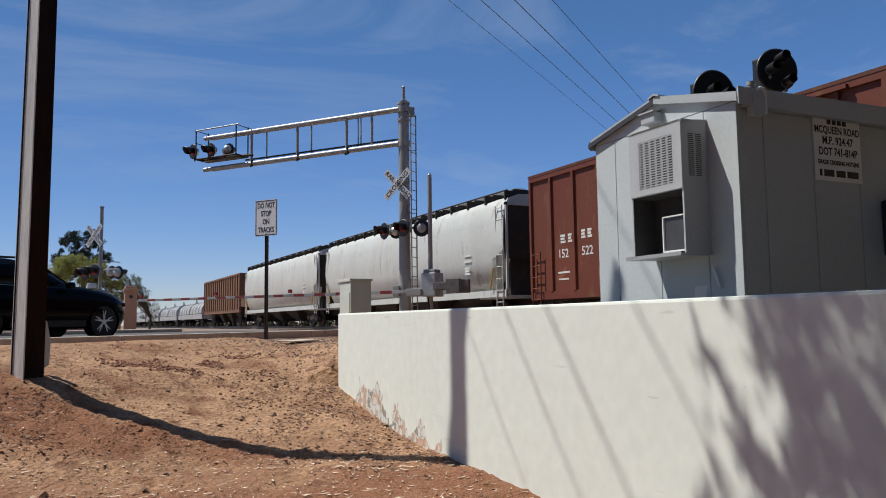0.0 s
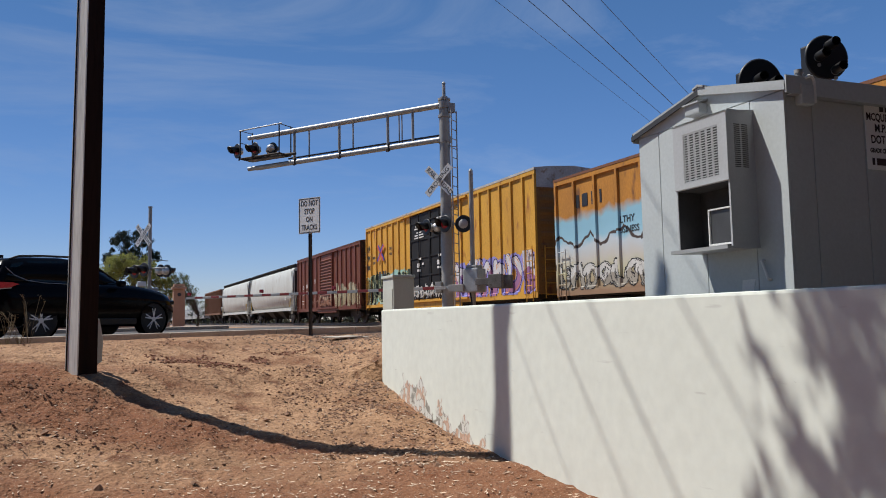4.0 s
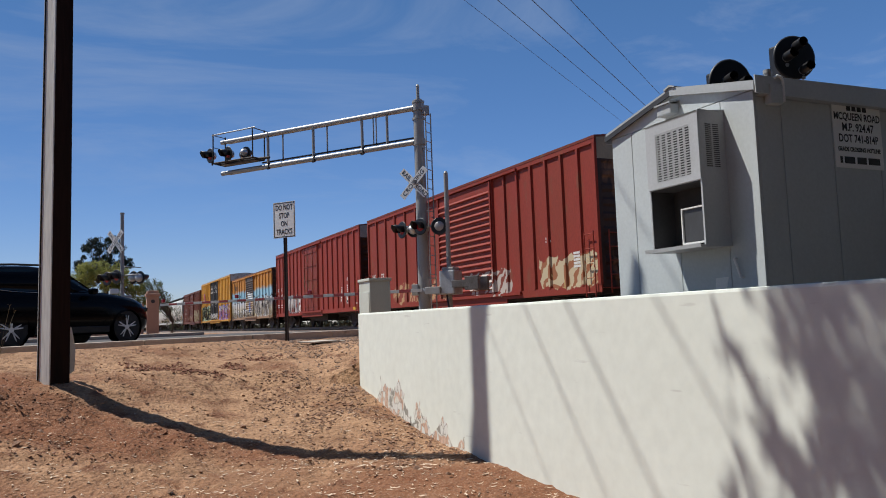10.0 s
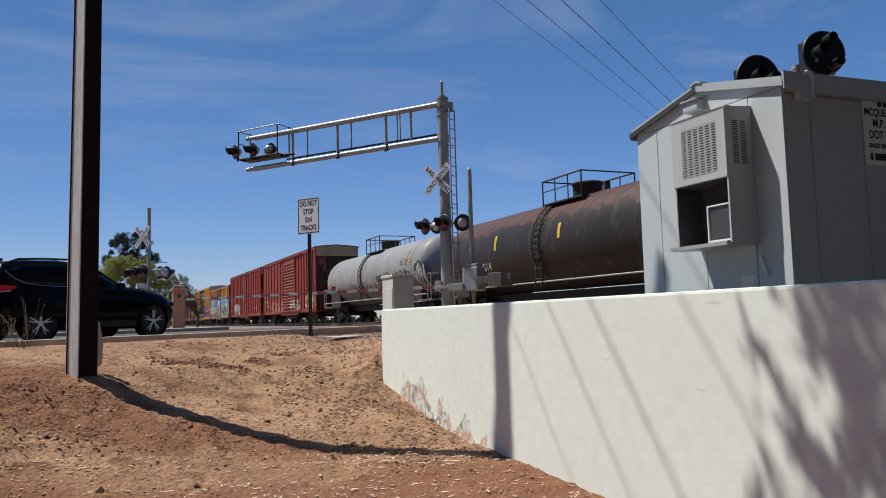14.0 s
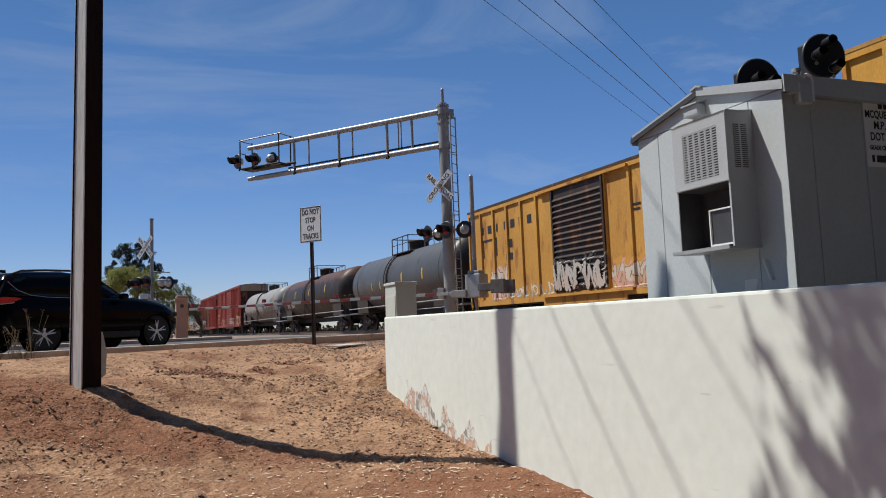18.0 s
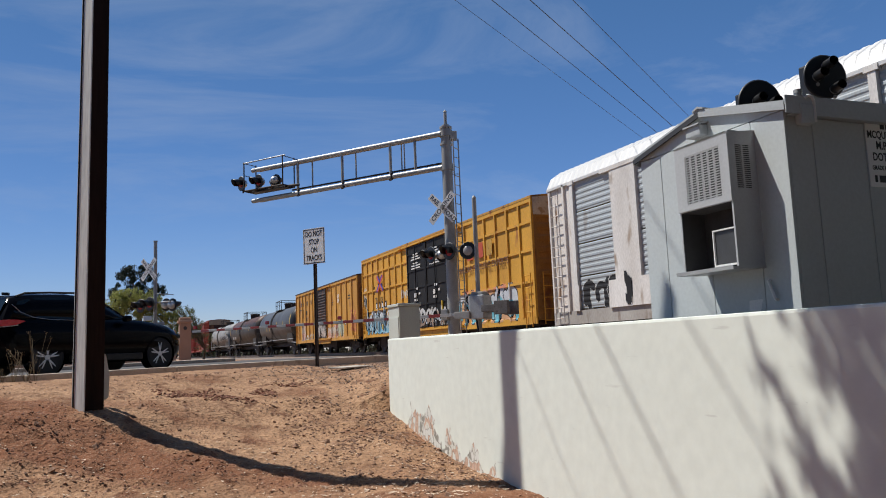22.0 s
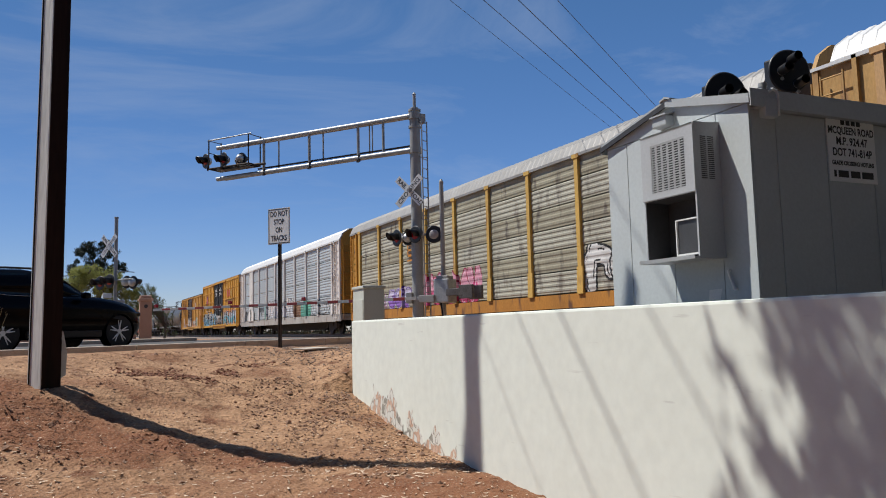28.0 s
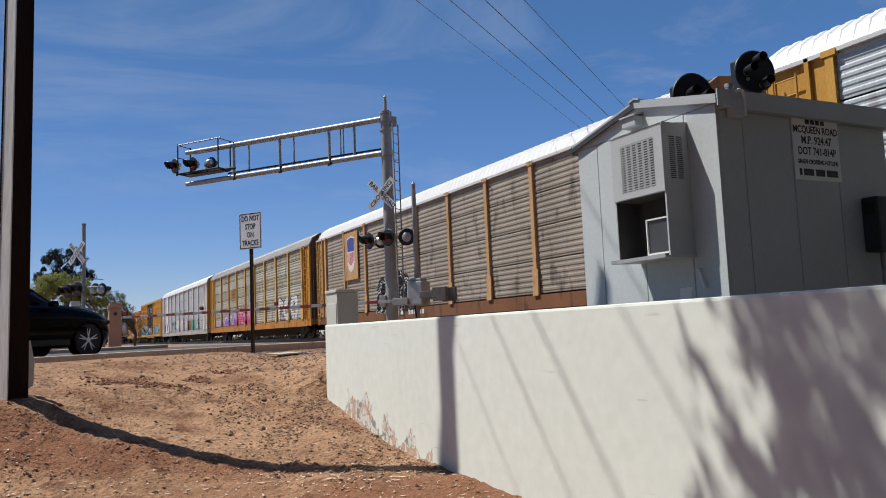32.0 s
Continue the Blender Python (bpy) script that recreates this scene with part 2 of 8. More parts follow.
def painted(name, base, zones=(), rough=0.55, rust=(0.16, 0.07, 0.035), wear=0.25, vary=0.25):
    """Old railway paint: chalky, streaked and rusty, with sprayed lettering and other colour patches in zones (y0, y1,
    z0, z1, colours, size, seed) of the car's side.
    """
    m = surface(name, base, rough, 0.0, vary, 1.1, 30, 0.08, rust, wear, stretch=(1, 1, 0.35))
    n, l = m.node_tree.nodes, m.node_tree.links
    b = n["Principled BSDF"]
    b.inputs["Specular IOR Level"].default_value = 0.25
    out = b.inputs["Base Color"].links[0].from_socket
    t = n.new("ShaderNodeTexCoord")
    xyz = n.new("ShaderNodeSeparateXYZ")
    l.new(t.outputs["Object"], xyz.inputs[0])
    for y0, y1, z0, z1, colours, size, seed in zones:
        w = n.new("ShaderNodeTexNoise")
        w.noise_dimensions = "4D"
        w.inputs["W"].default_value = seed * 1.7
        w.inputs["Scale"].default_value, w.inputs["Detail"].default_value = 1.3 / size, 4
        l.new(t.outputs["Object"], w.inputs["Vector"])
        # a ragged outline: the box's edge distance plus noise
        inside = None
        for sock, lo, hi in ((xyz.outputs["Y"], y0, y1), (xyz.outputs["Z"], z0, z1)):
            c = n.new("ShaderNodeMath")
            c.operation = "SUBTRACT"
            l.new(sock, c.inputs[0])
            c.inputs[1].default_value = (lo + hi) / 2
            ab = n.new("ShaderNodeMath")
            ab.operation = "ABSOLUTE"
            l.new(c.outputs[0], ab.inputs[0])
            d = n.new("ShaderNodeMath")
            d.operation = "SUBTRACT"
            d.inputs[0].default_value = (hi - lo) / 2
            l.new(ab.outputs[0], d.inputs[1])
            if inside is None:
                inside = d
            else:
                mn = n.new("ShaderNodeMath")
                mn.operation = "MINIMUM"
                l.new(inside.outputs[0], mn.inputs[0])
                l.new(d.outputs[0], mn.inputs[1])
                inside = mn
        e = n.new("ShaderNodeMath")
        e.operation = "MULTIPLY_ADD"
        l.new(w.outputs["Fac"], e.inputs[0])
        e.inputs[1].default_value = 1.5 * size
        l.new(inside.outputs[0], e.inputs[2])
        g = n.new("ShaderNodeMapRange")
        g.inputs["From Min"].default_value, g.inputs["From Max"].default_value = 0.80 * size, 0.80 * size + 0.03
        l.new(e.outputs[0], g.inputs["Value"])
        # bent strokes
        v = n.new("ShaderNodeTexVoronoi")
        v.feature = "F1"
        v.distance = "CHEBYCHEV"
        v.voronoi_dimensions = "4D"
        v.inputs["W"].default_value = seed
        v.inputs["Scale"].default_value = 1.0 / size
        v.inputs["Randomness"].default_value = 0.9
        vm = n.new("ShaderNodeVectorMath")
        vm.operation = "MULTIPLY_ADD"
        vm.inputs[1].default_value = (0.0, 0.9 * size, 0.7 * size)
        l.new(w.outputs["Color"], vm.inputs[0])
        l.new(t.outputs["Object"], vm.inputs[2])
        l.new(vm.outputs[0], v.inputs["Vector"])
        wv = n.new("ShaderNodeTexWave")
        wv.bands_direction = "DIAGONAL"
        wv.inputs["Scale"].default_value = 0.55 / size
        wv.inputs["Distortion"].default_value = 7.0
        wv.inputs["Detail"].default_value = 1.5
        wv.inputs["Detail Scale"].default_value = 1.2
        wv.inputs["Phase Offset"].default_value = seed * 2.1
        l.new(vm.outputs[0], wv.inputs["Vector"])
        add = n.new("ShaderNodeMath")
        add.operation = "MULTIPLY_ADD"
        l.new(v.outputs["Distance"], add.inputs[0])
        add.inputs[1].default_value = 0.75
        half = n.new("ShaderNodeMath")
        half.operation = "MULTIPLY"
        half.inputs[1].default_value = 0.55
        l.new(wv.outputs["Fac"], half.inputs[0])
        l.new(half.outputs[0], add.inputs[2])
        ramp = n.new("ShaderNodeValToRGB")
        ramp.color_ramp.interpolation = "CONSTANT"
        k = len(colours)
        stops = [0.0] + [0.22 + 0.6 * i / max(1, k - 1) for i in range(k - 1)]
        while len(ramp.color_ramp.elements) < k:
            ramp.color_ramp.elements.new(0.5)
        for el, pos, col in zip(ramp.color_ramp.elements, stops, colours):
            el.position = pos
            el.color = (*col, 1)
        l.new(add.outputs[0], ramp.inputs[0])
        mx = n.new("ShaderNodeMixRGB")
        l.new(g.outputs[0], mx.inputs[0])
        l.new(out, mx.inputs[1])
        l.new(ramp.outputs[0], mx.inputs[2])
        out = mx.outputs[0]
    l.new(out, b.inputs["Base Color"])
    return m


GALV = surface("galvanised", (0.42, 0.42, 0.41), 0.5, 0.55, 0.3, 6, 60, 0.03)
STEEL_GREY = surface("grey_steel_paint", (0.33, 0.32, 0.30), 0.5, 0.1, 0.25, 3, 50, 0.03)
BLACK = surface("black_paint", (0.012, 0.012, 0.013), 0.45, 0.0, 0.4, 5, 60, 0.03)
DARK_IRON = surface("dark_iron", (0.035, 0.03, 0.027), 0.75, 0.2, 0.5, 4, 40, 0.1, (0.07, 0.04, 0.025), 0.3)
WHITE_SHEET = surface("white_sheeting", (0.75, 0.75, 0.73), 0.45, 0.0, 0.12, 4, 60, 0.01)
BLACK_INK = surface("black_ink", (0.02, 0.02, 0.022), 0.5, 0, 0.2, 5, 50, 0)
WHITE_INK = surface("white_ink", (0.7, 0.69, 0.66), 0.6, 0, 0.35, 9, 50, 0)
RUBBER = surface("tyre_rubber", (0.02, 0.02, 0.021), 0.8, 0, 0.3, 6, 60, 0.05)
ALU = surface("cast_aluminium", (0.62, 0.62, 0.62), 0.4, 0.7, 0.2, 6, 60, 0.02)
DULL_WHITE = surface("dull_white_stripe", (0.42, 0.4, 0.38), 0.6, 0, 0.3, 6, 60, 0.01)
RED_TAPE = surface("red_stripe", (0.26, 0.03, 0.025), 0.45, 0, 0.2, 6, 60, 0.01)
RED_LENS = surface("red_lens", (0.2, 0.008, 0.014), 0.2, 0, 0.2, 8, 60, 0, emit=0.1)
PALE_LENS = surface("clouded_lens", (0.36, 0.34, 0.33), 0.25, 0, 0.2, 8, 60, 0)


def soil_material():
    """Desert soil: tan dust over red-brown earth, with grit of two sizes."""
    m = surface("desert_soil", (0.40, 0.238, 0.136), 0.97, 0, 0.45, 1.4, 18, 1.0, (0.16, 0.075, 0.04), 0.3)
    n, l = m.node_tree.nodes, m.node_tree.links
    b = n["Principled BSDF"]
    b.inputs["Specular IOR Level"].default_value = 0.2
    out = b.inputs["Base Color"].links[0].from_socket
    t = n.new("ShaderNodeTexCoord")
    # red-brown damp earth low on the bank
    xyz = n.new("ShaderNodeSeparateXYZ")
    l.new(t.outputs["Object"], xyz.inputs[0])
    big = n.new("ShaderNodeTexNoise")
    big.inputs["Scale"].default_value, big.inputs["Detail"].default_value = 0.8, 6
    l.new(t.outputs["Object"], big.inputs["Vector"])
    def mth(op, *ins):
        q = n.new("ShaderNodeMath")
        q.operation = op
        for k, v in enumerate(ins):
            if isinstance(v, (int, float)):
                q.inputs[k].default_value = v
            else:
                l.new(v, q.inputs[k])
        return q.outputs[0]

    def soft(v, a, z):
        q = n.new("ShaderNodeMapRange")
        q.interpolation_type = "SMOOTHSTEP"
        q.inputs["From Min"].default_value, q.inputs["From Max"].default_value = a, z
        l.new(v, q.inputs["Value"])
        return q.outputs[0]

    X, Y = xyz.outputs["X"], xyz.outputs["Y"]
    wob = mth("SUBTRACT", big.outputs["Fac"], 0.5)
    # fresh red earth dug out below the pole
    d1 = mth("ADD", mth("ADD", mth("MULTIPLY", X, -0.65), mth("MULTIPLY", Y, -0.76)), 8.395)
    dug = mth("MULTIPLY", soft(mth("MULTIPLY_ADD", wob, 1.6, d1), -0.15, 0.35), soft(mth("MULTIPLY_ADD", wob, 2.6, Y), 8.4, 9.3))
    top_q = mth("ADD", mth("ADD", mth("MULTIPLY", X, 0.6), mth("MULTIPLY", Y, -0.8)), 12.238)
    dug = mth("MULTIPLY", dug, soft(mth("MULTIPLY_ADD", wob, 1.5, top_q), 1.3, 2.2))
    near = mth("MULTIPLY", soft(mth("MULTIPLY_ADD", wob, 5.0, Y), 9.1, 6.7), 0.82)
    streak = mth("MULTIPLY", soft(big.outputs["Fac"], 0.54, 0.64), 0.45)
    red = mth("MAXIMUM", mth("MULTIPLY", dug, 0.85), mth("MAXIMUM", near, streak))
    x = n.new("ShaderNodeMixRGB")
    x.inputs[2].default_value = (0.18, 0.07, 0.034, 1)
    l.new(red, x.inputs[0])
    l.new(out, x.inputs[1])
    out = x.outputs[0]
    # grey ballast round the hut, unseen behind the wall, darkened to cut bounce light
    yard = mth("MULTIPLY", soft(X, 4.1, 4.2), soft(Y, 12.0, 11.6))
    x = n.new("ShaderNodeMixRGB")
    x.inputs[2].default_value = (0.085, 0.08, 0.076, 1)
    l.new(yard, x.inputs[0])
    l.new(out, x.inputs[1])
    out = x.outputs[0]
    for sc, col, a, z, top in ((70, (0.5, 0.38, 0.27), 0.61, 0.66, 0.6), (30, (0.085, 0.04, 0.026), 0.58, 0.68, 0.6), (9, (0.11, 0.05, 0.03), 0.58, 0.72, 0.4), (3.5, (0.14, 0.065, 0.038), 0.56, 0.72, 0.4)):
        g = n.new("ShaderNodeTexNoise")
        g.inputs["Scale"].default_value, g.inputs["Detail"].default_value = sc, 4
        l.new(t.outputs["Object"], g.inputs["Vector"])
        r = n.new("ShaderNodeMapRange")
        r.inputs["From Min"].default_value, r.inputs["From Max"].default_value = a, z
        r.inputs["To Max"].default_value = top
        l.new(g.outputs["Fac"], r.inputs["Value"])
        x = n.new("ShaderNodeMixRGB")
        x.inputs[2].default_value = (*col, 1)
        l.new(r.outputs[0], x.inputs[0])
        l.new(out, x.inputs[1])
        out = x.outputs[0]
    l.new(out, b.inputs["Base Color"])
    bp = [q for q in n if q.type == "BUMP"][0]
    bp.inputs["Distance"].default_value = 0.05
    return m


def wall_material():
    """White masonry paint, flaked off near the foot of its far end, where tan plaster and grey block show."""
    m = surface("white_wall_paint", (0.745, 0.787, 0.72), 0.85, 0, 0.09, 0.9, 7, 0.05, (0.6, 0.585, 0.5))
    n, l = m.node_tree.nodes, m.node_tree.links
    b = n["Principled BSDF"]
    out = b.inputs["Base Color"].links[0].from_socket
    t = n.new("ShaderNodeTexCoord")
    xyz = n.new("ShaderNodeSeparateXYZ")
    l.new(t.outputs["Object"], xyz.inputs[0])
    nz = n.new("ShaderNodeTexNoise")
    nz.inputs["Scale"].default_value, nz.inputs["Detail"].default_value = 1.7, 3
    mapn = n.new("ShaderNodeMapping")
    mapn.inputs["Scale"].default_value = (1, 1.25, 0.9)
    l.new(t.outputs["Object"], mapn.inputs["Vector"])
    l.new(mapn.outputs[0], nz.inputs["Vector"])
    # height of the flaking's upper edge along the wall: it follows the bank
    line = n.new("ShaderNodeMapRange")
    line.inputs["From Min"].default_value, line.inputs["From Max"].default_value = 8.0, 11.3
    line.inputs["To Min"].default_value, line.inputs["To Max"].default_value = -1.2, -0.52
    l.new(xyz.outputs["Y"], line.inputs["Value"])
    d = n.new("ShaderNodeMath")
    d.operation = "SUBTRACT"
    l.new(line.outputs[0], d.inputs[0])
    l.new(xyz.outputs["Z"], d.inputs[1])
    s = n.new("ShaderNodeMath")
    s.operation = "MULTIPLY_ADD"
    l.new(nz.outputs["Fac"], s.inputs[0])
    s.inputs[1].default_value = 1.1
    l.new(d.outputs[0], s.inputs[2])
    g = n.new("ShaderNodeMapRange")
    g.inputs["From Min"].default_value, g.inputs["From Max"].default_value = 0.58, 0.6
    l.new(s.outputs[0], g.inputs["Value"])
    ends = []
    for lo, hi in ((8.08, 8.12), (10.95, 10.9)):
        q = n.new("ShaderNodeMapRange")
        q.inputs["From Min"].default_value, q.inputs["From Max"].default_value = lo, hi
        l.new(xyz.outputs["Y"], q.inputs["Value"])
        ends.append(q)
    mul = n.new("ShaderNodeMath")
    mul.operation = "MULTIPLY"
    l.new(ends[0].outputs[0], mul.inputs[0])
    l.new(ends[1].outputs[0], mul.inputs[1])
    mul2 = n.new("ShaderNodeMath")
    mul2.operation = "MULTIPLY"
    l.new(mul.outputs[0], mul2.inputs[0])
    l.new(g.outputs[0], mul2.inputs[1])
    n2 = n.new("ShaderNodeTexNoise")
    n2.inputs["Scale"].default_value, n2.inputs["Detail"].default_value = 3.2, 4
    l.new(t.outputs["Object"], n2.inputs["Vector"])
    rp = n.new("ShaderNodeValToRGB")
    rp.color_ramp.interpolation = "CONSTANT"
    for _ in range(3):
        rp.color_ramp.elements.new(0.5)
    for el, pos, col in zip(rp.color_ramp.elements, (0, 0.40, 0.47, 0.53, 0.6), ((0.3, 0.29, 0.25), (0.66, 0.65, 0.58), (0.56, 0.37, 0.27), (0.6, 0.43, 0.33), (0.68, 0.66, 0.58))):
        el.position, el.color = pos, (*col, 1)
    l.new(n2.outputs["Fac"], rp.inputs[0])
    # curled flakes that still cling: small plates with dark cracks between them
    cellm = n.new("ShaderNodeMapping")
    cellm.inputs["Scale"].default_value = (1, 1.3, .7)
    l.new(t.outputs["Object"], cellm.inputs["Vector"])
    cracks, plates = n.new("ShaderNodeTexVoronoi"), n.new("ShaderNodeTexVoronoi")
    cracks.feature = "DISTANCE_TO_EDGE"
    for v in (cracks, plates):
        v.inputs["Scale"].default_value = 11
        l.new(cellm.outputs[0], v.inputs["Vector"])
    sep2 = n.new("ShaderNodeSeparateXYZ")
    l.new(plates.outputs["Color"], sep2.inputs[0])
    cling = n.new("ShaderNodeMath")
    cling.operation = "GREATER_THAN"
    cling.inputs[1].default_value = 0.52
    l.new(sep2.outputs[0], cling.inputs[0])
    fl = n.new("ShaderNodeMixRGB")
    fl.inputs[2].default_value = (0.68, 0.68, 0.63, 1)
    l.new(cling.outputs[0], fl.inputs[0])
    l.new(rp.outputs[0], fl.inputs[1])
    ck = n.new("ShaderNodeMapRange")
    ck.inputs["From Min"].default_value, ck.inputs["From Max"].default_value = 0.05, 0.02
    ck.inputs["To Max"].default_value = 0.75
    l.new(cracks.outputs["Distance"], ck.inputs["Value"])
    dk = n.new("ShaderNodeMixRGB")
    dk.inputs[2].default_value = (0.2, 0.17, 0.14, 1)
    l.new(ck.outputs[0], dk.inputs[0])
    l.new(fl.outputs[0], dk.inputs[1])
    mx = n.new("ShaderNodeMixRGB")
    l.new(mul2.outputs[0], mx.inputs[0])
    l.new(out, mx.inputs[1])
    l.new(dk.outputs[0], mx.inputs[2])
    # scuffs, hair cracks and specks on the sound paint
    sm = n.new("ShaderNodeMapping")
    sm.inputs["Scale"].default_value = (1, 1.0, 7.0)
    l.new(t.outputs["Object"], sm.inputs["Vector"])
    out2 = mx.outputs[0]
    for vec, sc, a, z, top, col in ((sm.outputs[0], 1.7, .69, .74, .35, (0.42, 0.41, 0.38)), (t.outputs["Object"], 11, .76, .79, .8, (0.2, 0.18, 0.16))):
        sn = n.new("ShaderNodeTexNoise")
        sn.inputs["Scale"].default_value, sn.inputs["Detail"].default_value = sc, 3
        l.new(vec, sn.inputs["Vector"])
        sr = n.new("ShaderNodeMapRange")
        sr.inputs["From Min"].default_value, sr.inputs["From Max"].default_value, sr.inputs["To Max"].default_value = a, z, top
        l.new(sn.outputs["Fac"], sr.inputs["Value"])
        sx = n.new("ShaderNodeMixRGB")
        sx.inputs[2].default_value = (*col, 1)
        l.new(sr.outputs[0], sx.inputs[0])
        l.new(out2, sx.inputs[1])
        out2 = sx.outputs[0]
    l.new(out2, b.inputs["Base Color"])
    return m


SOIL = soil_material()
WALL_PAINT = wall_material()
GRAVEL = surface("ballast_stone", (0.2, 0.15, 0.12), 0.95, 0, 0.5, 3, 26, 0.8, (0.13, 0.1, 0.09), 0.4)
ASPHALT = surface("asphalt", (0.075, 0.07, 0.066), 0.9, 0, 0.3, 0.6, 60, 0.25, (0.07, 0.065, 0.06), 0.2)
CONCRETE = surface("kerb_concrete", (0.48, 0.4, 0.32), 0.9, 0, 0.25, 1.5, 40, 0.2, (0.3, 0.25, 0.2), 0.2)
HUT_GREY = surface("hut_grey_paint", (0.5, 0.54, 0.545), 0.5, 0.0, 0.1, 1.6, 30, 0.03, (0.36, 0.36, 0.36))
HUT_TRIM = surface("hut_trim", (0.4, 0.42, 0.43), 0.5, 0.0, 0.1, 2, 30, 0.03)

# ---- the lie of the land ----
HEAD = radians(53)                                  # the road's heading, clockwise from the track's
U = Vector((math.sin(HEAD), math.cos(HEAD)))        # along the road, towards the track
ACROSS = Vector((-U.y, U.x))                        # across it, away from the bank
KERB = Vector((1.87, 16.7))                         # a point on the near kerb
BANK = ((-60, -1.45), (-11, -1.45), (-9.2, -1.42), (-8.5, -1.39), (-7.2, -1.3), (-6.4, -1.28), (-5.95, -1.22), (-5.5, -1.11), (-5.06, -1.03), (-4.36, -0.85), (-3.9, -0.72), (-3.5, -0.53), (-3.2, -0.45), (-2.4, -0.3), (-1.6, -0.18), (-1.0, -0.12), (-0.4, -0.08), (0.0, -0.10))


def step(a, b, x):
    t = min(1, max(0, (x - a) / (b - a)))
    return t * t * (3 - 2 * t)


def bank(q):
    if q >= 0:
        return -0.10
    for (a, za), (b, zb) in zip(BANK, BANK[1:]):
        if a <= q <= b:
            return za + (zb - za) * (q - a) / (b - a)
    return -1.45


def land(x, y):
    """Height of the bare ground."""
    q = (Vector((x, y)) - KERB).dot(ACROSS)
    z = bank(min(0.0, q + 1.2 * step(1.8, 3.9, x)) if q < 0 else q)
    lump = (noise.noise((x * 0.9, y * 0.9, 3)) * 0.04 + noise.noise((x * 2.3, y * 2.3, 7)) * 0.045 + noise.noise((x * 5, y * 5, 1)) * 0.042 + noise.noise((x * 11, y * 11, 2)) * 0.032)
    dug = step(-.3, .6, -.65 * x - .76 * y + 8.4) * step(8.0, 9.2, y)
    lump *= .5 + .7 * dug + .35 * step(.0, .5, noise.noise((x * .6, y * .6, 12)))
    z += lump * step(0.1, -1.5, q) if q < 0.1 else 0
    if y < 11.75:
        k = step(4.05, 4.18, x)
    else:
        k = step(3.3, 4.6, x)
    top = -0.17 + noise.noise((x * 2, y * 2, 5)) * 0.02
    z = z * (1 - k) + top * k
    if q > -0.35:                                   # under the kerb and the road
        z = min(z, -0.35 if q > 0 else -0.14)
    if x > 12.2:
        z = min(z, -0.35)
    return z


def grid_mesh(name, xs, ys, height):
    vs = [(x, y, height(x, y)) for y in ys for x in xs]
    w = len(xs)
    fs = [(j * w + i, j * w + i + 1, (j + 1) * w + i + 1, (j + 1) * w + i) for j in range(len(ys) - 1) for i in range(w - 1)]
    me = bpy.data.meshes.new(name)
    me.from_pydata(vs, [], fs)
    me.polygons.foreach_set("use_smooth", [True] * len(fs))
    return me


def steps(*spans):
    out = []
    for a, b, d in spans:
        k = max(1, round((b - a) / d))
        out += [a + (b - a) * i / k for i in range(k)]
    return out + [spans[-1][1]]


GX = steps((-2500, -100, 400), (-100, -20, 10), (-20, -5, 0.8), (-5, 4.0, 0.06), (4.0, 4.3, 0.06), (4.3, 12, 0.25), (12, 40, 2), (40, 2500, 400))
GY = steps((-2500, -100, 400), (-100, -12, 8), (-12, 1.5, 0.8), (1.5, 17, 0.06), (17, 28, 0.4), (28, 120, 6), (120, 2500, 400))
ground = part("ground", grid_mesh("ground", GX, GY, land), SOIL)
tagged(ground, "bare reddish brown desert soil bank with grit", "ground", kind="structure")

# road: a cambered sheet from far behind the car to far beyond the track, and a kerb of cast lengths
WIDE = 17.0


def at_road(a, q, z):
    p = KERB + U * a + ACROSS * q
    return Vector((p.x, p.y, z))


def road_z(q):
    return -0.17 + 0.13 * math.sin(min(1, max(0, q / WIDE)) * math.pi)


rs = Shape()
qs = [0.0, 1.0, 2.5, 4.5, 6.5, 8.5, 10.5, 12.5, 14.5, 16, WIDE]
As = [-200, -60, -30, -15, -8, -4, 0, 4, 8, 12.0]
rs.add([at_road(a, q, road_z(q)) for a in As for q in qs], [(j * 11 + i, j * 11 + i + 1, j * 11 + i + 12, j * 11 + i + 11) for j in range(len(As) - 1) for i in range(10)], True)
road = part("road", rs, ASPHALT)
tagged(road, "grey weathered asphalt road leading to the crossing", "road", kind="structure")
kerb_run = thing("kerb", "low concrete kerb along the road edge", "kerb", kind="structure")
for i in range(17):
    a = -40 + i * 3.0
    ks = Shape()
    m = Matrix(((U.x, ACROSS.x, 0, KERB.x), (U.y, ACROSS.y, 0, KERB.y), (0, 0, 1, 0), (0, 0, 0, 1)))
    ks.bevel_box(a + 0.01, a + 2.99, -0.2, 0.0, -0.4, 0.015, 0.025, m)
    ks.box(a + 0.01, a + 2.99, 0.0, 0.45, -0.4, -0.155, m)
    part("kerb_stone", ks, CONCRETE, kerb_run)
far_kerb = thing("kerb", "concrete kerb on the far road edge", "kerb", kind="structure")
for i in range(17):
    a = -40 + i * 3.0
    ks = Shape()
    ks.bevel_box(a + 0.01, a + 2.99, WIDE, WIDE + 0.16, -0.4, -0.02, 0.02, m)
    part("kerb_stone", ks, CONCRETE, far_kerb)

# raised median between the two carriageways
median = thing("median", "low concrete median island in the road", "median", kind="structure")
for i in range(17):
    a = -42 + i * 3.0
    ks = Shape()
    ks.bevel_box(a + 0.01, a + 2.99, 8.2, 9.4, -0.3, 0.07, 0.03, m)
    part("kerb_stone", ks, CONCRETE, median)

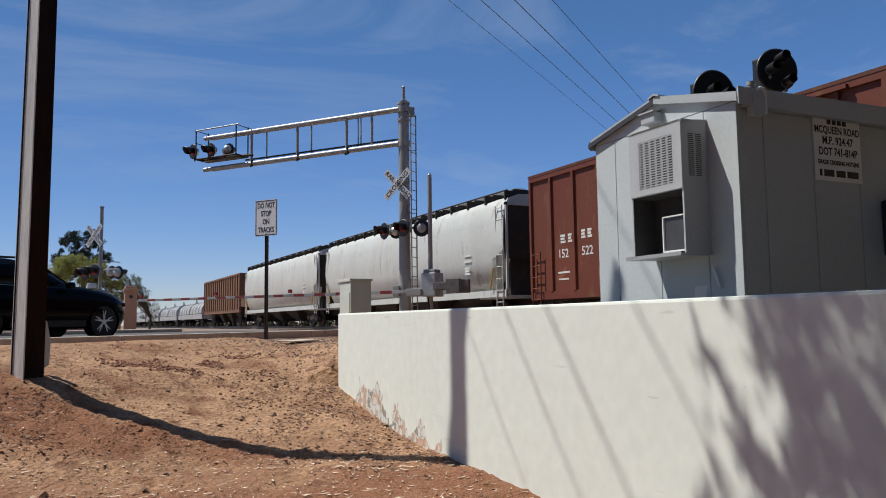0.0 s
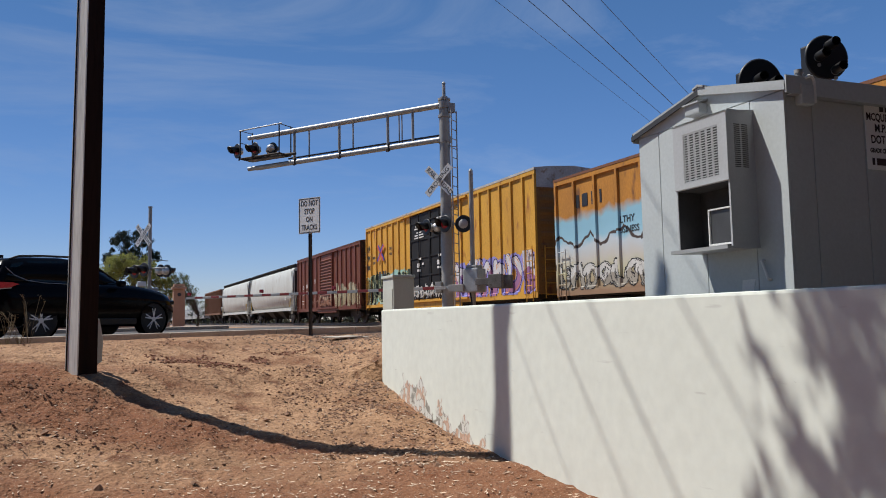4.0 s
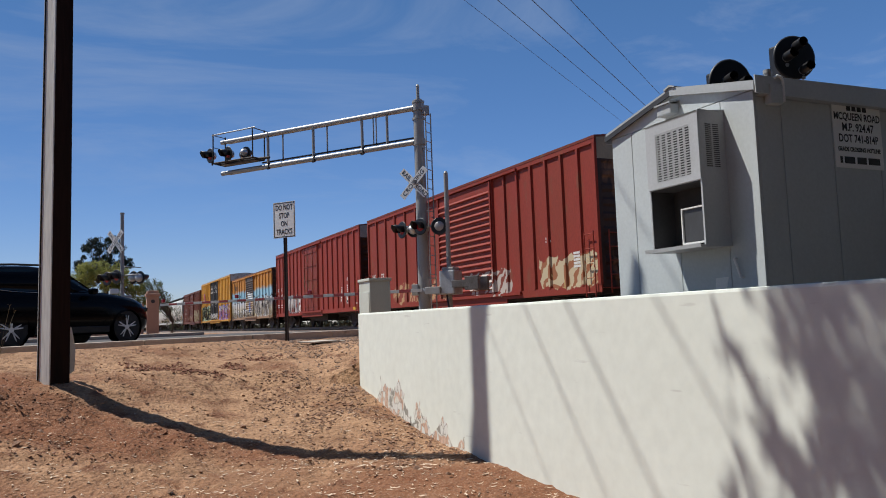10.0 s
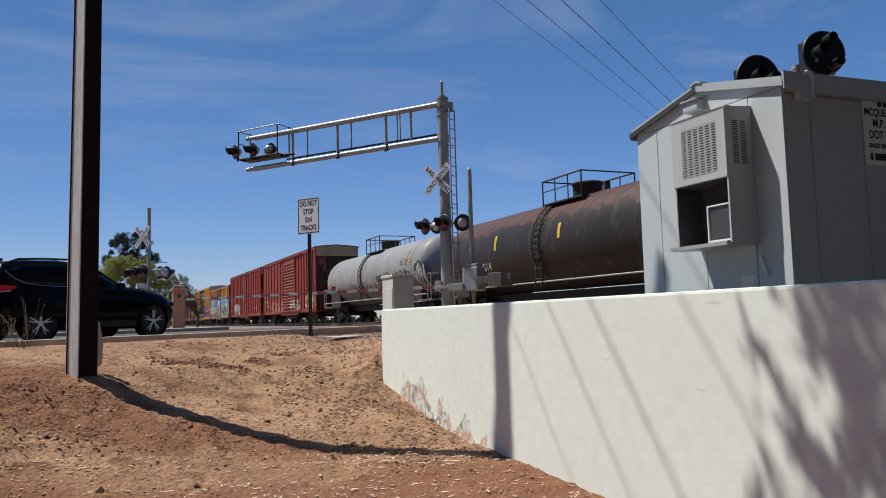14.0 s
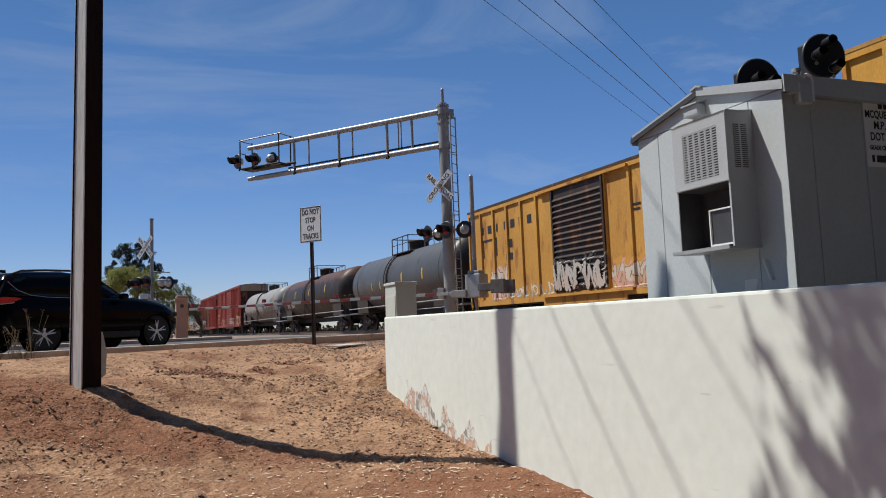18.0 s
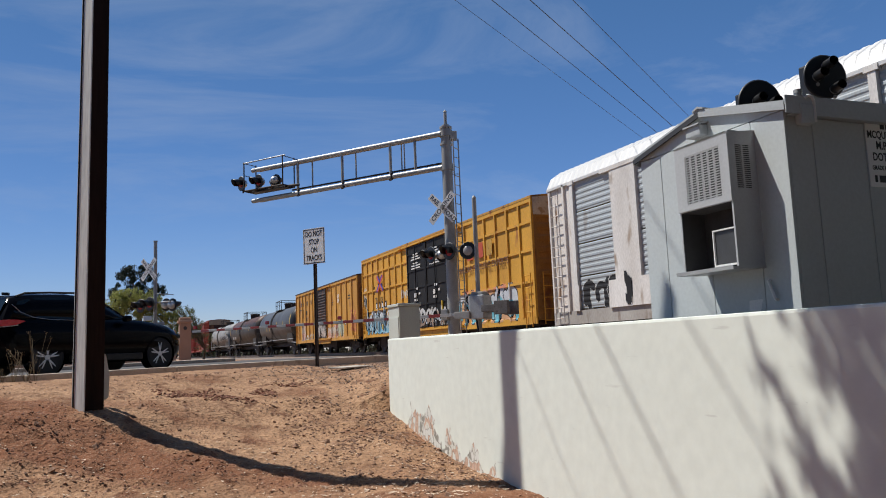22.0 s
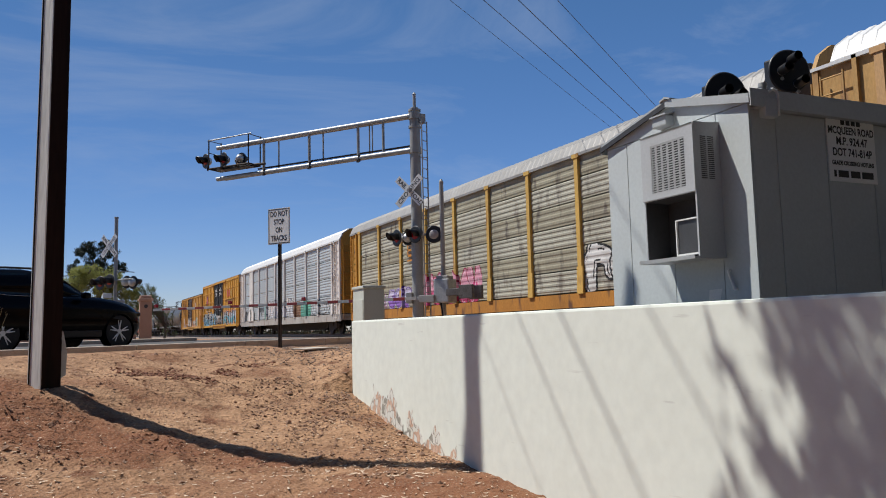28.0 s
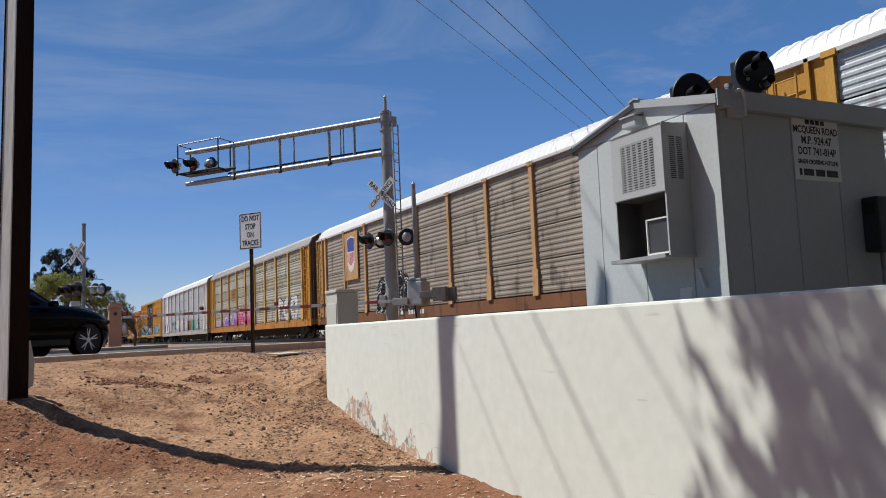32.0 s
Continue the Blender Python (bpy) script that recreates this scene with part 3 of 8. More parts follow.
# track: ballast bed, two rails on sleepers, and the panels of the crossing
TRACK = 15.1
ballast = Shape()
ballast.prism([(12.2, -0.5), (12.9, -0.2), (17.3, -0.2), (18.6, -0.5)], -200, 600, "y")
tagged(part("ballast", ballast, GRAVEL), "grey brown crushed stone ballast bed of the railway", "ballast", kind="structure")
rail_m = surface("rail_steel", (0.16, 0.1, 0.07), 0.5, 0.5, 0.3, 3, 50, 0.05)
for x in (TRACK - 0.72, TRACK + 0.72):
    r = Shape()
    r.prism([(x - 0.07, -0.17), (x + 0.07, -0.17), (x + 0.02, -0.14), (x + 0.015, -0.05), (x + 0.036, -0.035), (x + 0.036, 0), (x - 0.036, 0), (x - 0.036, -0.035), (x - 0.015, -0.05), (x - 0.02, -0.14)], -150, 600, "y")
    tagged(part("rail", r, rail_m), "rusty steel running rail with a worn top", "rail", "rails", "structure")
sl = Shape()
for i in range(260):
    y = -10 + i * 0.55
    sl.box(TRACK - 1.3, TRACK + 1.3, y - 0.11, y + 0.11, -0.3, -0.165)
tagged(part("sleepers", sl, surface("sleeper_wood", (0.12, 0.09, 0.07), 0.9, 0, 0.4, 3, 30, 0.2)), "row of dark weathered timber sleepers", "sleeper", kind="stuff")

# ---- the white wall ----
ws = Shape()
ws.bevel_box(4.0, 4.22, -14, 11.7, -1.9, 0.34, 0.025)
wall_white = part("wall_white", ws, WALL_PAINT)
tagged(wall_white, "white painted masonry retaining wall, flaking at its foot", "wall", kind="structure")

# ---- signal hut ----
HX0, HX1, HY0, HY1, EAVE, RIDGE = 5.0, 7.25, 4.57, 6.43, 2.0, 2.2
HYM = (HY0 + HY1) / 2
SIGN_WHITE = surface("sign_enamel", (0.88, 0.88, 0.86), 0.4, 0.0, 0.06, 4, 60, 0.01)
# dark grey of the meter box, also the painted shade along the gable
GABLE_SHADE_AND_METER = surface("gable_shade_and_meter_grey", (0.035, 0.036, 0.04), 0.6, 0, 0.2, 3, 40, 0.03)
# dark colour that stands for shade in slots and recesses
SLOT_SHADE = surface("recess_shade", (0.05, 0.05, 0.052), 0.8, 0, 0.2, 5, 40, 0)
AC_GREY = surface("air_conditioner_enamel", (0.45, 0.465, 0.475), 0.45, 0, 0.1, 3, 40, 0.02)
COIL = surface("cooling_fins", (0.09, 0.09, 0.09), 0.5, 0.5, 0.3, 4, 90, 0.15)


def signal_hut():
    hut = thing("signal_hut", "grey steel railway signal hut with a low gable roof", "hut", at=pose(0, 0, 0))
    s = Shape()
    s.prism([(HY0 + .02, -0.2), (HY1 - .02, -0.2), (HY1 - .02, EAVE), (HYM, RIDGE), (HY0 + .02, EAVE)], HX0 + .02, HX1, "x")
    part("body", s, HUT_GREY, hut)
    for y0, y1 in ((HY0 - 0.05, HYM), (HY1 + 0.07, HYM)):
        s = Shape()
        s.prism([(y0, EAVE + 0.015), (y1, RIDGE + 0.035), (y1, RIDGE + 0.06), (y0, EAVE + 0.045)], HX0 - 0.03, HX1 + 0.05, "x")
        s.prism([(y0, EAVE - 0.05), (y0 + (0.012 if y0 < y1 else -0.012), EAVE - 0.05), (y0 + (0.012 if y0 < y1 else -0.012), EAVE + 0.04), (y0, EAVE + 0.045)], HX0 - 0.03, HX1 + 0.05, "x")
        part("roof_sheet", s, HUT_TRIM, hut)
        # the left slope's strip is coloured dark for the shade under the roof edge
        part("gable_trim", Shape().prism([(y0, EAVE - 0.035), (y1, RIDGE - 0.015), (y1, RIDGE + 0.034), (y0, EAVE + 0.014)], HX0 - 0.042, HX0 - 0.026, "x"), GABLE_SHADE_AND_METER if y0 > y1 else HUT_TRIM, hut)
    s = Shape()
    s.prism([(HYM - 0.07, RIDGE + 0.045), (HYM, RIDGE + 0.066), (HYM + 0.07, RIDGE + 0.045), (HYM + 0.07, RIDGE + 0.06), (HYM, RIDGE + 0.085), (HYM - 0.07, RIDGE + 0.06)], HX0 - 0.045, HX1 + 0.05, "x")
    part("ridge_cap", s, HUT_TRIM, hut)
    for y0, y1 in ((HY0, 4.927), (4.935, 5.517), (5.525, 6.117), (6.125, HY1)):
        part("wall_panel", Shape().bevel_box(HX0, HX0 + 0.03, y0, y1, -0.2, 1.978, 0.004), HUT_GREY, hut)
    s = Shape()
    s.prism([(HY0, 1.985), (HY1, 1.985), (HY1, EAVE + .005), (HYM, RIDGE + .005), (HY0, EAVE + .005)], HX0, HX0 + 0.03, "x")
    part("gable_panel", s, HUT_GREY, hut)
    for x0, x1 in ((5.035, 5.302), (5.31, 5.902), (5.91, 6.502), (6.51, 7.097), (7.105, 7.1)):
        part("wall_panel", Shape().bevel_box(x0, x1, HY0 + 0.003, HY0 + 0.03, -0.2, 1.93, 0.004), HUT_GREY, hut)
    part("eave_trim", Shape().prism([(HX0 - .034, EAVE - .06), (7.32, EAVE - .06), (7.32, EAVE + .125), (HX0 - .034, EAVE + .085)], HY0 - .064, HY0 - .053, "y"), HUT_GREY, hut)
    part("soffit", Shape().box(5.033, 7.27, HY0 - 0.05, HY0 + 0.02, 1.936, 1.945), HUT_TRIM, hut)
    # vent hood under the gable
    s = Shape()
    s.bevel_box(HX0 - 0.1, HX0, 5.43, 5.62, 2.0, 2.1, 0.012)
    s.prism([(HX0 - 0.12, 2.095), (HX0, 2.12), (HX0, 2.135), (HX0 - 0.12, 2.11)], 5.42, 5.63, "y")
    part("vent_hood", s, HUT_TRIM, hut)
    # door handle
    s = Shape().rod((HX0 - 0.03, 4.86, 0.62), (HX0 - 0.03, 4.80, 0.46), 0.012)
    s.rod((HX0, 4.86, 0.62), (HX0 - 0.03, 4.86, 0.62), 0.01).rod((HX0, 4.80, 0.46), (HX0 - 0.03, 4.80, 0.46), 0.01)
    part("handle", s, WHITE_SHEET, hut, "white bent handle")
    # wall-hung cooling unit
    X0, X1, Y0, Y1, Z0, Z1 = 4.70, 5.0, 4.9, 5.56, 0.74, 1.885
    s = Shape().box(X0 + .012, X1, Y0 + .018, Y1 - .018, 1.285, 1.30)
    ac = part("air_conditioner", s, AC_GREY, hut, "grey wall-hung air conditioner with an open lower bay")
    part("side_panel", Shape().box(X0 + .012, X1, Y0, Y0 + 0.018, Z0, Z1), AC_GREY, ac)
    part("side_panel", Shape().box(X0 + .012, X1, Y1 - 0.018, Y1, Z0, Z1), AC_GREY, ac)
    s = Shape().prism([(X0 + .012, Z1 - 0.03), (X1, Z1), (X1, Z1 + .015), (X0 + .0, Z1 - 0.015)], Y0 - .004, Y1 + .004, "y")
    part("top_panel", s, AC_GREY, ac)
    # louvred cover
    s = Shape()
    gy0, gy1, gz0, gz1, cols, rows = 5.0, 5.44, 1.35, 1.775, 6, 19
    for y0, y1, z0, z1 in ((Y0, gy0, 1.29, Z1 - .03), (gy1, Y1, 1.29, Z1 - .03), (gy0, gy1, 1.29, gz0), (gy0, gy1, gz1, Z1 - .03)):
        part("cover_plate", Shape().box(X0, X0 + .012, y0, y1, z0, z1), AC_GREY, ac)
    w = (gy1 - gy0) / cols
    for i in range(cols + 1):
        part("cover_bar", Shape().box(X0 + .001, X0 + .012, gy0 + i * w - 0.009, gy0 + i * w + 0.009, gz0, gz1), AC_GREY, ac)
    part("sticker", Shape().prism([(5.0, .36), (5.12, .38), (5.11, .47), (4.96, .475)], HX0 - .003, HX0, "x"), WHITE_SHEET, hut, "torn white sticker")
    s = Shape()
    for j in range(rows):
        z = gz0 + (j + 0.5) * (gz1 - gz0) / rows
        for i in range(cols):
            a, b = gy0 + i * w + .009, gy0 + (i + 1) * w - .009
            s.prism([(X0 - .004, z - .006), (X0 + .01, z + .004), (X0 + .01, z + .009), (X0 - .004, z - .001)], a, b, "y")
    part("louvres", s, AC_GREY, ac)
    part("backing", Shape().box(X0 + .03, X0 + .035, gy0, gy1, gz0, gz1), SLOT_SHADE, ac)
    # vents in the side: dark strips painted as the slots' shade
    s = Shape()
    for k in range(2):
        for j in range(22):
            z = 1.40 + j * 0.017
            x = 4.78 + k * 0.085
            s.prism([(x, z), (x + .06, z), (x + .06, z + .007), (x, z + .007)], Y0 - 0.004, Y0 + .001, "y")
    part("side_vents", s, SLOT_SHADE, ac)
    # the bay's shade is painted: dark sheets on its back, side and top
    part("bay_back", Shape().box(X1 - .03, X1 - .02, Y0 + .018, Y1 - .018, Z0, 1.285), SLOT_SHADE, ac)
    part("bay_shade", Shape().box(X0 + .02, X1 - .03, Y1 - .022, Y1 - .0182, Z0 + .012, 1.285).box(X0 + .02, X1 - .03, Y0 + .018, Y1 - .022, 1.28, 1.2848), SLOT_SHADE, ac, "dark sheets painted as the shade in the open bay")
    s = Shape()
    s.box(X0 + .1, X1 - .03, 4.955, 5.24, 0.79, 1.075)
    part("coil_block", s, COIL, ac)
    s = Shape()
    for a in ((4.94, 4.952, 0.77, 1.085), (5.243, 5.255, 0.77, 1.085), (4.952, 5.243, 1.075, 1.087), (4.952, 5.243, 0.77, 0.785)):
        s.box(X0 + .085, X0 + .103, *a)
    part("coil_frame", s, WHITE_SHEET, ac, "pale frame round the coil")
    s = Shape()
    s.prism([(X0 - .05, Z0 - .02), (X1, Z0 - .012), (X1, Z0 + .01), (X0 - .05, Z0 + .0), (X0 - .055, Z0 + .012)], Y0 - .006, Y1 + .03, "y")
    part("drip_tray", s, AC_GREY, ac)
    # sign on the side wall
    sg = part("sign_plate", Shape().bevel_box(5.92, 6.54, HY0 - 0.004, HY0 + .004, 1.385, 1.995, 0.003), SIGN_WHITE, hut, "white sign plate with black lettering")
    def on_side(x, z):
        return Matrix(((1, 0, 0, x), (0, 0, -1, HY0 - 0.0055), (0, 1, 0, z), (0, 0, 0, 1)))
    for text, z, size, wide in (("MCQUEEN ROAD", 1.84, 0.092, 0.82), ("M.P. 924.47", 1.745, 0.1, 0.86), ("DOT 741-814P", 1.645, 0.098, 0.83), ("GRADE CROSSING HOTLINE", 1.55, 0.052, 0.82)):
        words("lettering", text, size, on_side(6.23, z), BLACK_INK, sg, bold=0.0022, depth=0.0005, wide=wide)
    for x, w2, z in [(6.10 + k * .068, .05, 1.895) for k in range(4)] + [(5.975, .03, 1.425), (6.03, .13, 1.425), (6.19, .12, 1.425), (6.335, .15, 1.425)]:
        part("lettering_bar", Shape().box(x, x + w2, HY0 - .0065, HY0 - .0045, z, z + .06), BLACK_INK, sg)
    # pipe loop and conduit box at the eave
    s = Shape()
    s.bevel_box(5.12, 5.26, HY0 - 0.075, HY0, 1.86, 2.03, 0.012)
    part("conduit_box", s, HUT_GREY, hut)
    s = Shape().rod((5.15, HY0 - .03, 2.0), (5.15, HY0 - .03, 2.12), 0.03, n=14).rod((5.15, HY0 - .03, 2.12), (5.15, HY0 - .03, 2.15), 0.036, n=14)
    part("vent_pipe", s, GALV, hut)
    pts = [(5.27, HY0 - .07, 1.88), (5.27, HY0 - .07, 2.06), (5.255, HY0 - .068, 2.09), (5.22, HY0 - .062, 2.1), (5.18, HY0 - .06, 2.075)]
    part("pipe_loop", Shape().pipe(pts, 0.013, 10), WHITE_SHEET, hut, "white bent pipe loop")
    # meter box
    mb = part("meter_box", Shape().bevel_box(6.78, 7.02, HY0 - 0.16, HY0, 0.74, 1.25, 0.02), GABLE_SHADE_AND_METER, hut, "dark grey meter box")
    part("meter_window", Shape().bevel_box(6.775, 6.781, HY0 - .13, HY0 - .03, 1.08, 1.2, 0.002), BLACK, mb)
    part("conduit", Shape().rod((6.95, HY0 - .06, -0.2), (6.95, HY0 - .06, .78), 0.028), GALV, hut)
    part("base", Shape().box(4.93, 7.33, 4.5, 6.5, -0.4, -0.19), CONCRETE, hut)
    return hut


signal_hut()


# ---- lamps of crossing signals ----
def lamp_head(parent, at, facing, r=0.25, hood=0.3, lens=None, back=True):
    """A round signal lamp at 'at' that shines towards facing: black target, hood, lens and cast housing."""
    m = Matrix.Translation(at) @ Vector(facing).to_track_quat("Z", "Y").to_matrix().to_4x4()
    s = Shape().lathe([(r - .015, -0.012), (r, -0.004), (r, 0.006), (r - .02, 0.012)], 28, m)
    head = part("lamp", s, BLACK, parent, "black round signal lamp with a hood")
    if hood:
        n, rr, v, f = 14, r * 0.6, [], []
        up = (m.to_3x3().inverted() @ Vector((0, 0, 1)))
        a0 = math.atan2(up.y, up.x)
        for i in range(n + 1):
            a = a0 - 2.1 + 4.2 * i / n
            ln = hood * (0.45 + 0.55 * math.cos((i / n - .5) * 2.6))
            for q, h in ((rr, 0.0), (rr * 0.93, ln), (rr * 0.9, ln), (rr * 0.97, 0.0)):
                v.append(m @ Vector((q * math.cos(a), q * math.sin(a), h + .008)))
        for i in range(n):
            for j in range(4):
                f.append((i * 4 + j, i * 4 + (j + 1) % 4, i * 4 + 4 + (j + 1) % 4, i * 4 + 4 + j))
        part("hood", Shape().add(v, f, True), BLACK, head)
    ls = Shape().lathe([(r * 0.56, 0.01), (r * 0.5, 0.03), (r * 0.3, 0.045), (r * .05, 0.05)], 20, m)
    part("lens", ls, lens or RED_LENS, head)
    if back:
        part("housing", Shape().lathe([(r * 0.62, -0.01), (r * 0.62, -0.08), (r * 0.5, -0.17), (r * 0.25, -0.22), (r * .05, -.23)], 20, m), ALU, head, "silver cast housing")
    return head


A3 = Vector((ACROSS.x, ACROSS.y, 0))
U3 = Vector((U.x, U.y, 0))
UP = Vector((0, 0, 1))


def crossbuck(parent, at, size=1.22):
    """Two crossed white blades that face the oncoming traffic."""
    m0 = Matrix(((A3.x * -1, 0, -U3.x, at.x), (A3.y * -1, 0, -U3.y, at.y), (0, 1, 0, at.z), (0, 0, 0, 1)))
    for ang, lift in ((45, 0.012), (-45, 0.0)):
        m = m0 @ Matrix.Translation((0, 0, lift)) @ Matrix.Rotation(radians(ang), 4, "Z")
        bl = part("blade", Shape().bevel_box(-size / 2, size / 2, -.115, .115, -.003, .003, .002, m), WHITE_SHEET, parent)
        if ang > 0:
            words("lettering", "CROSSING", 0.2, m @ Matrix.Translation((0, 0, .0045)), BLACK_INK, bl, bold=.002, depth=.0005, wide=1.08)
        else:
            words("lettering", "RAIL", 0.2, m @ Matrix.Translation((-.36, 0, .0045)), BLACK_INK, bl, bold=.002, depth=.0005)
            words("lettering", "ROAD", 0.2, m @ Matrix.Translation((.36, 0, .0045)), BLACK_INK, bl, bold=.002, depth=.0005)


# ---- cantilever signal over the road ----
def cantilever_signal(x, y):
    c = thing("cantilever_signal", "tall grey crossing signal mast with a truss arm over the road", "signal", at=pose(0, 0, 0))
    B = Vector((x, y, 0))
    def P(a, u, z):
        return B + A3 * a + U3 * u + UP * z
    part("mast", Shape().rod(P(0, 0, -.2), P(0, 0, 7.12), 0.19, 0.165, 24), STEEL_GREY, c)
    s = Shape().rod(P(0, 0, 6.55), P(0, 0, 6.62), .2, n=20).rod(P(0, 0, 7.1), P(0, 0, 7.16), .2, n=20).rod(P(0, 0, 7.16), P(0, 0, 7.22), .12, n=20)
    s.rod(P(0, 0, 7.2), P(0, 0, 7.68), .055, .05, 12).rod(P(0, 0, 7.66), P(0, 0, 7.72), .065, .02, 12)
    s.box(x + .06, x + .3, y - .18, y + .1, 6.72, 7.0)
    part("mast_cap", s, STEEL_GREY, c)
    s = Shape()
    s.rod(P(0, 0, -.2), P(0, 0, -.05), .34, n=20)
    for i in range(8):
        a = i * math.pi / 4
        s.rod(P(.28 * math.cos(a), .28 * math.sin(a), -.06), P(.28 * math.cos(a), .28 * math.sin(a), 0.02), .02, n=6)
    part("base_flange", s, STEEL_GREY, c)
    for z0, z1 in ((6.94, 6.93), (5.83, 5.78)):
        part("chord", Shape().rod(P(.1, -.12, z0), P(8.22, -.12, z1), .078, n=14), GALV, c, "round galvanised chord")
        part("chord", Shape().rod(P(.1, .06, z0), P(8.0, .06, z1), .05, n=12), STEEL_GREY, c)
    for z in (6.94, 5.83):
        part("clamp", Shape().rod(P(0, 0, z - .1), P(0, 0, z + .1), .205, n=20), STEEL_GREY, c)
    for a, r, u in ((1.11, .045, -.12), (2.08, .05, -.12), (4.07, .05, -.12), (6.05, .05, -.12), (1.64, .022, .06), (1.75, .022, .06), (3.62, .028, .06), (5.53, .028, .06)):
        part("upright", Shape().rod(P(a, u, 5.8), P(a, u, 6.93), r), STEEL_GREY, c)
    for a in (2.08, 4.07, 6.05):
        for z in (5.79, 6.93):
            part("cross_tie", Shape().rod(P(a, -.12, z), P(a, .08, z), .02, n=6), DARK_IRON, c)
        part("clamp_plate", Shape().bevel_box(-.04, .04, -.11, .11, -.11, .11, .01, Matrix.Translation(P(a, -.12, 5.8))), DARK_IRON, c)
    part("conduit", Shape().rod(P(.15, -.02, 5.99), P(6.4, -.02, 5.97), .032, n=8), DARK_IRON, c, "dark cable conduit above the lower chord")
    # work basket at the tip
    s = Shape()
    for a0, u0, a1, u1 in ((6.32, -.62, 8.16, -.62), (6.32, 0, 8.16, 0), (6.32, -.62, 6.32, 0), (8.16, -.62, 8.16, 0), (7.0, -.62, 7.0, 0), (7.7, -.62, 7.7, 0)):
        s.rod(P(a0, u0, 6.07), P(a1, u1, 6.07), .03, n=6)
    for i in range(9):
        u = -.58 + i * .07
        s.rod(P(6.32, u, 6.09), P(8.16, u, 6.09), .012, n=5)
    s.rod(P(5.85, -.3, 6.05), P(6.4, -.3, 6.07), .05, n=6)
    low_z, top_z = UP * 6.02, UP * 6.055
    fl = [P(6.4, -.42, 0), P(8.0, -.42, 0), P(8.0, -.14, 0), P(6.4, -.14, 0)]
    bk = part("basket", s, DARK_IRON, c, "dark steel work basket")
    part("basket_floor", Shape().add([q + low_z for q in fl] + [q + top_z for q in fl], [(3, 2, 1, 0), (4, 5, 6, 7), (0, 1, 5, 4), (1, 2, 6, 5), (2, 3, 7, 6), (3, 0, 4, 7)]), BLACK, bk)
    for a, u in ((6.32, -.62), (8.16, -.62), (8.16, 0), (6.32, 0)):
        part("basket_post", Shape().rod(P(a, u, 6.07), P(a, u, 7.14), .024, n=8), DARK_IRON, bk)
    part("hand_rail", Shape().rod(P(6.2, -.62, 7.12), P(8.2, -.62, 7.1), .025, n=8), GALV, bk)
    for a, b in ((P(8.16, -.62, 7.1), P(8.16, 0, 7.1)), (P(6.32, -.62, 7.12), P(5.9, .0, 6.95)), (P(8.16, -.62, 6.65), P(8.16, 0, 6.65))):
        part("hand_rail", Shape().rod(a, b, .014, n=6), DARK_IRON, bk)
    for a, u in ((8.42, -.5), (7.7, -.35)):
        part("lamp_stem", Shape().rod(P(a, u + .1, 6.07), P(a, u + .1, 6.45), .03), DARK_IRON, c)
        lamp_head(c, P(a, u, 6.41), -U3 + A3 * .3 - UP * .08, .27, .36)
    part("lamp_stem", Shape().rod(P(7.15, .05, 6.07), P(7.15, .05, 6.4), .03), DARK_IRON, c)
    lamp_head(c, P(7.35, .1, 6.4), U3, .2, .3)
    lamp_head(c, P(7.1, -.1, 6.42), U3, .22, .3)
    # flashing lamps on the mast
    part("lamp_arm", Shape().rod(P(-.82, 0, 3.12), P(.75, 0, 3.12), .04, n=10).rod(P(0, 0, 3.0), P(0, 0, 3.24), .21, n=18), STEEL_GREY, c)
    lamp_head(c, P(.62, -.2, 3.06), -U3 + A3 * .5, .27, .36)
    lamp_head(c, P(-.12, -.32, 3.1), -U3 + A3 * .25, .27, .36)
    lamp_head(c, P(-.68, -.14, 3.08), -U3 - A3 * .25, .27, 0, PALE_LENS)
    lamp_head(c, P(.28, -.05, 3.05), U3, .24, .3)
    lamp_head(c, P(-.5, .2, 3.1), U3, .24, .3)
    crossbuck(c, P(.1, -.26, 4.5))
    part("bracket", Shape().box(-.22, .22, -.03, .03, -.05, .05, Matrix.Translation(P(.05, -.2, 4.5)) @ Matrix.Rotation(-HEAD + radians(90), 4, "Z")), STEEL_GREY, c)
    # ladder
    lad = part("ladder", Shape().rod(P(-.34, -.17, .2), P(-.34, -.17, 6.75), .022, n=8).rod(P(-.34, .17, .2), P(-.34, .17, 6.75), .022, n=8), STEEL_GREY, c)
    for i in range(21):
        part("rung", Shape().rod(P(-.34, -.17, .4 + i * .3), P(-.34, .17, .4 + i * .3), .013, n=6), STEEL_GREY, lad)
    for z in (1.5, 3.6, 5.6, 6.7):
        part("ladder_bracket", Shape().rod(P(-.1, 0, z), P(-.34, -.17, z), .014, n=5).rod(P(-.1, 0, z), P(-.34, .17, z), .014, n=5), STEEL_GREY, lad)
    part("junction_box", Shape().bevel_box(-.13, .13, -.11, .11, -.17, .17, .015, Matrix.Translation(P(.2, -.12, 1.15)) @ Matrix.Rotation(radians(37), 4, "Z")), STEEL_GREY, c)
    return c


cantilever_signal(9.86, 22.4)


# ---- crossing gate ----
WEIGHT_GREY = surface("weathered_cast_iron", (0.15, 0.145, 0.14), 0.7, 0.2, 0.4, 5, 40, 0.1, (0.08, 0.07, 0.06), 0.2)


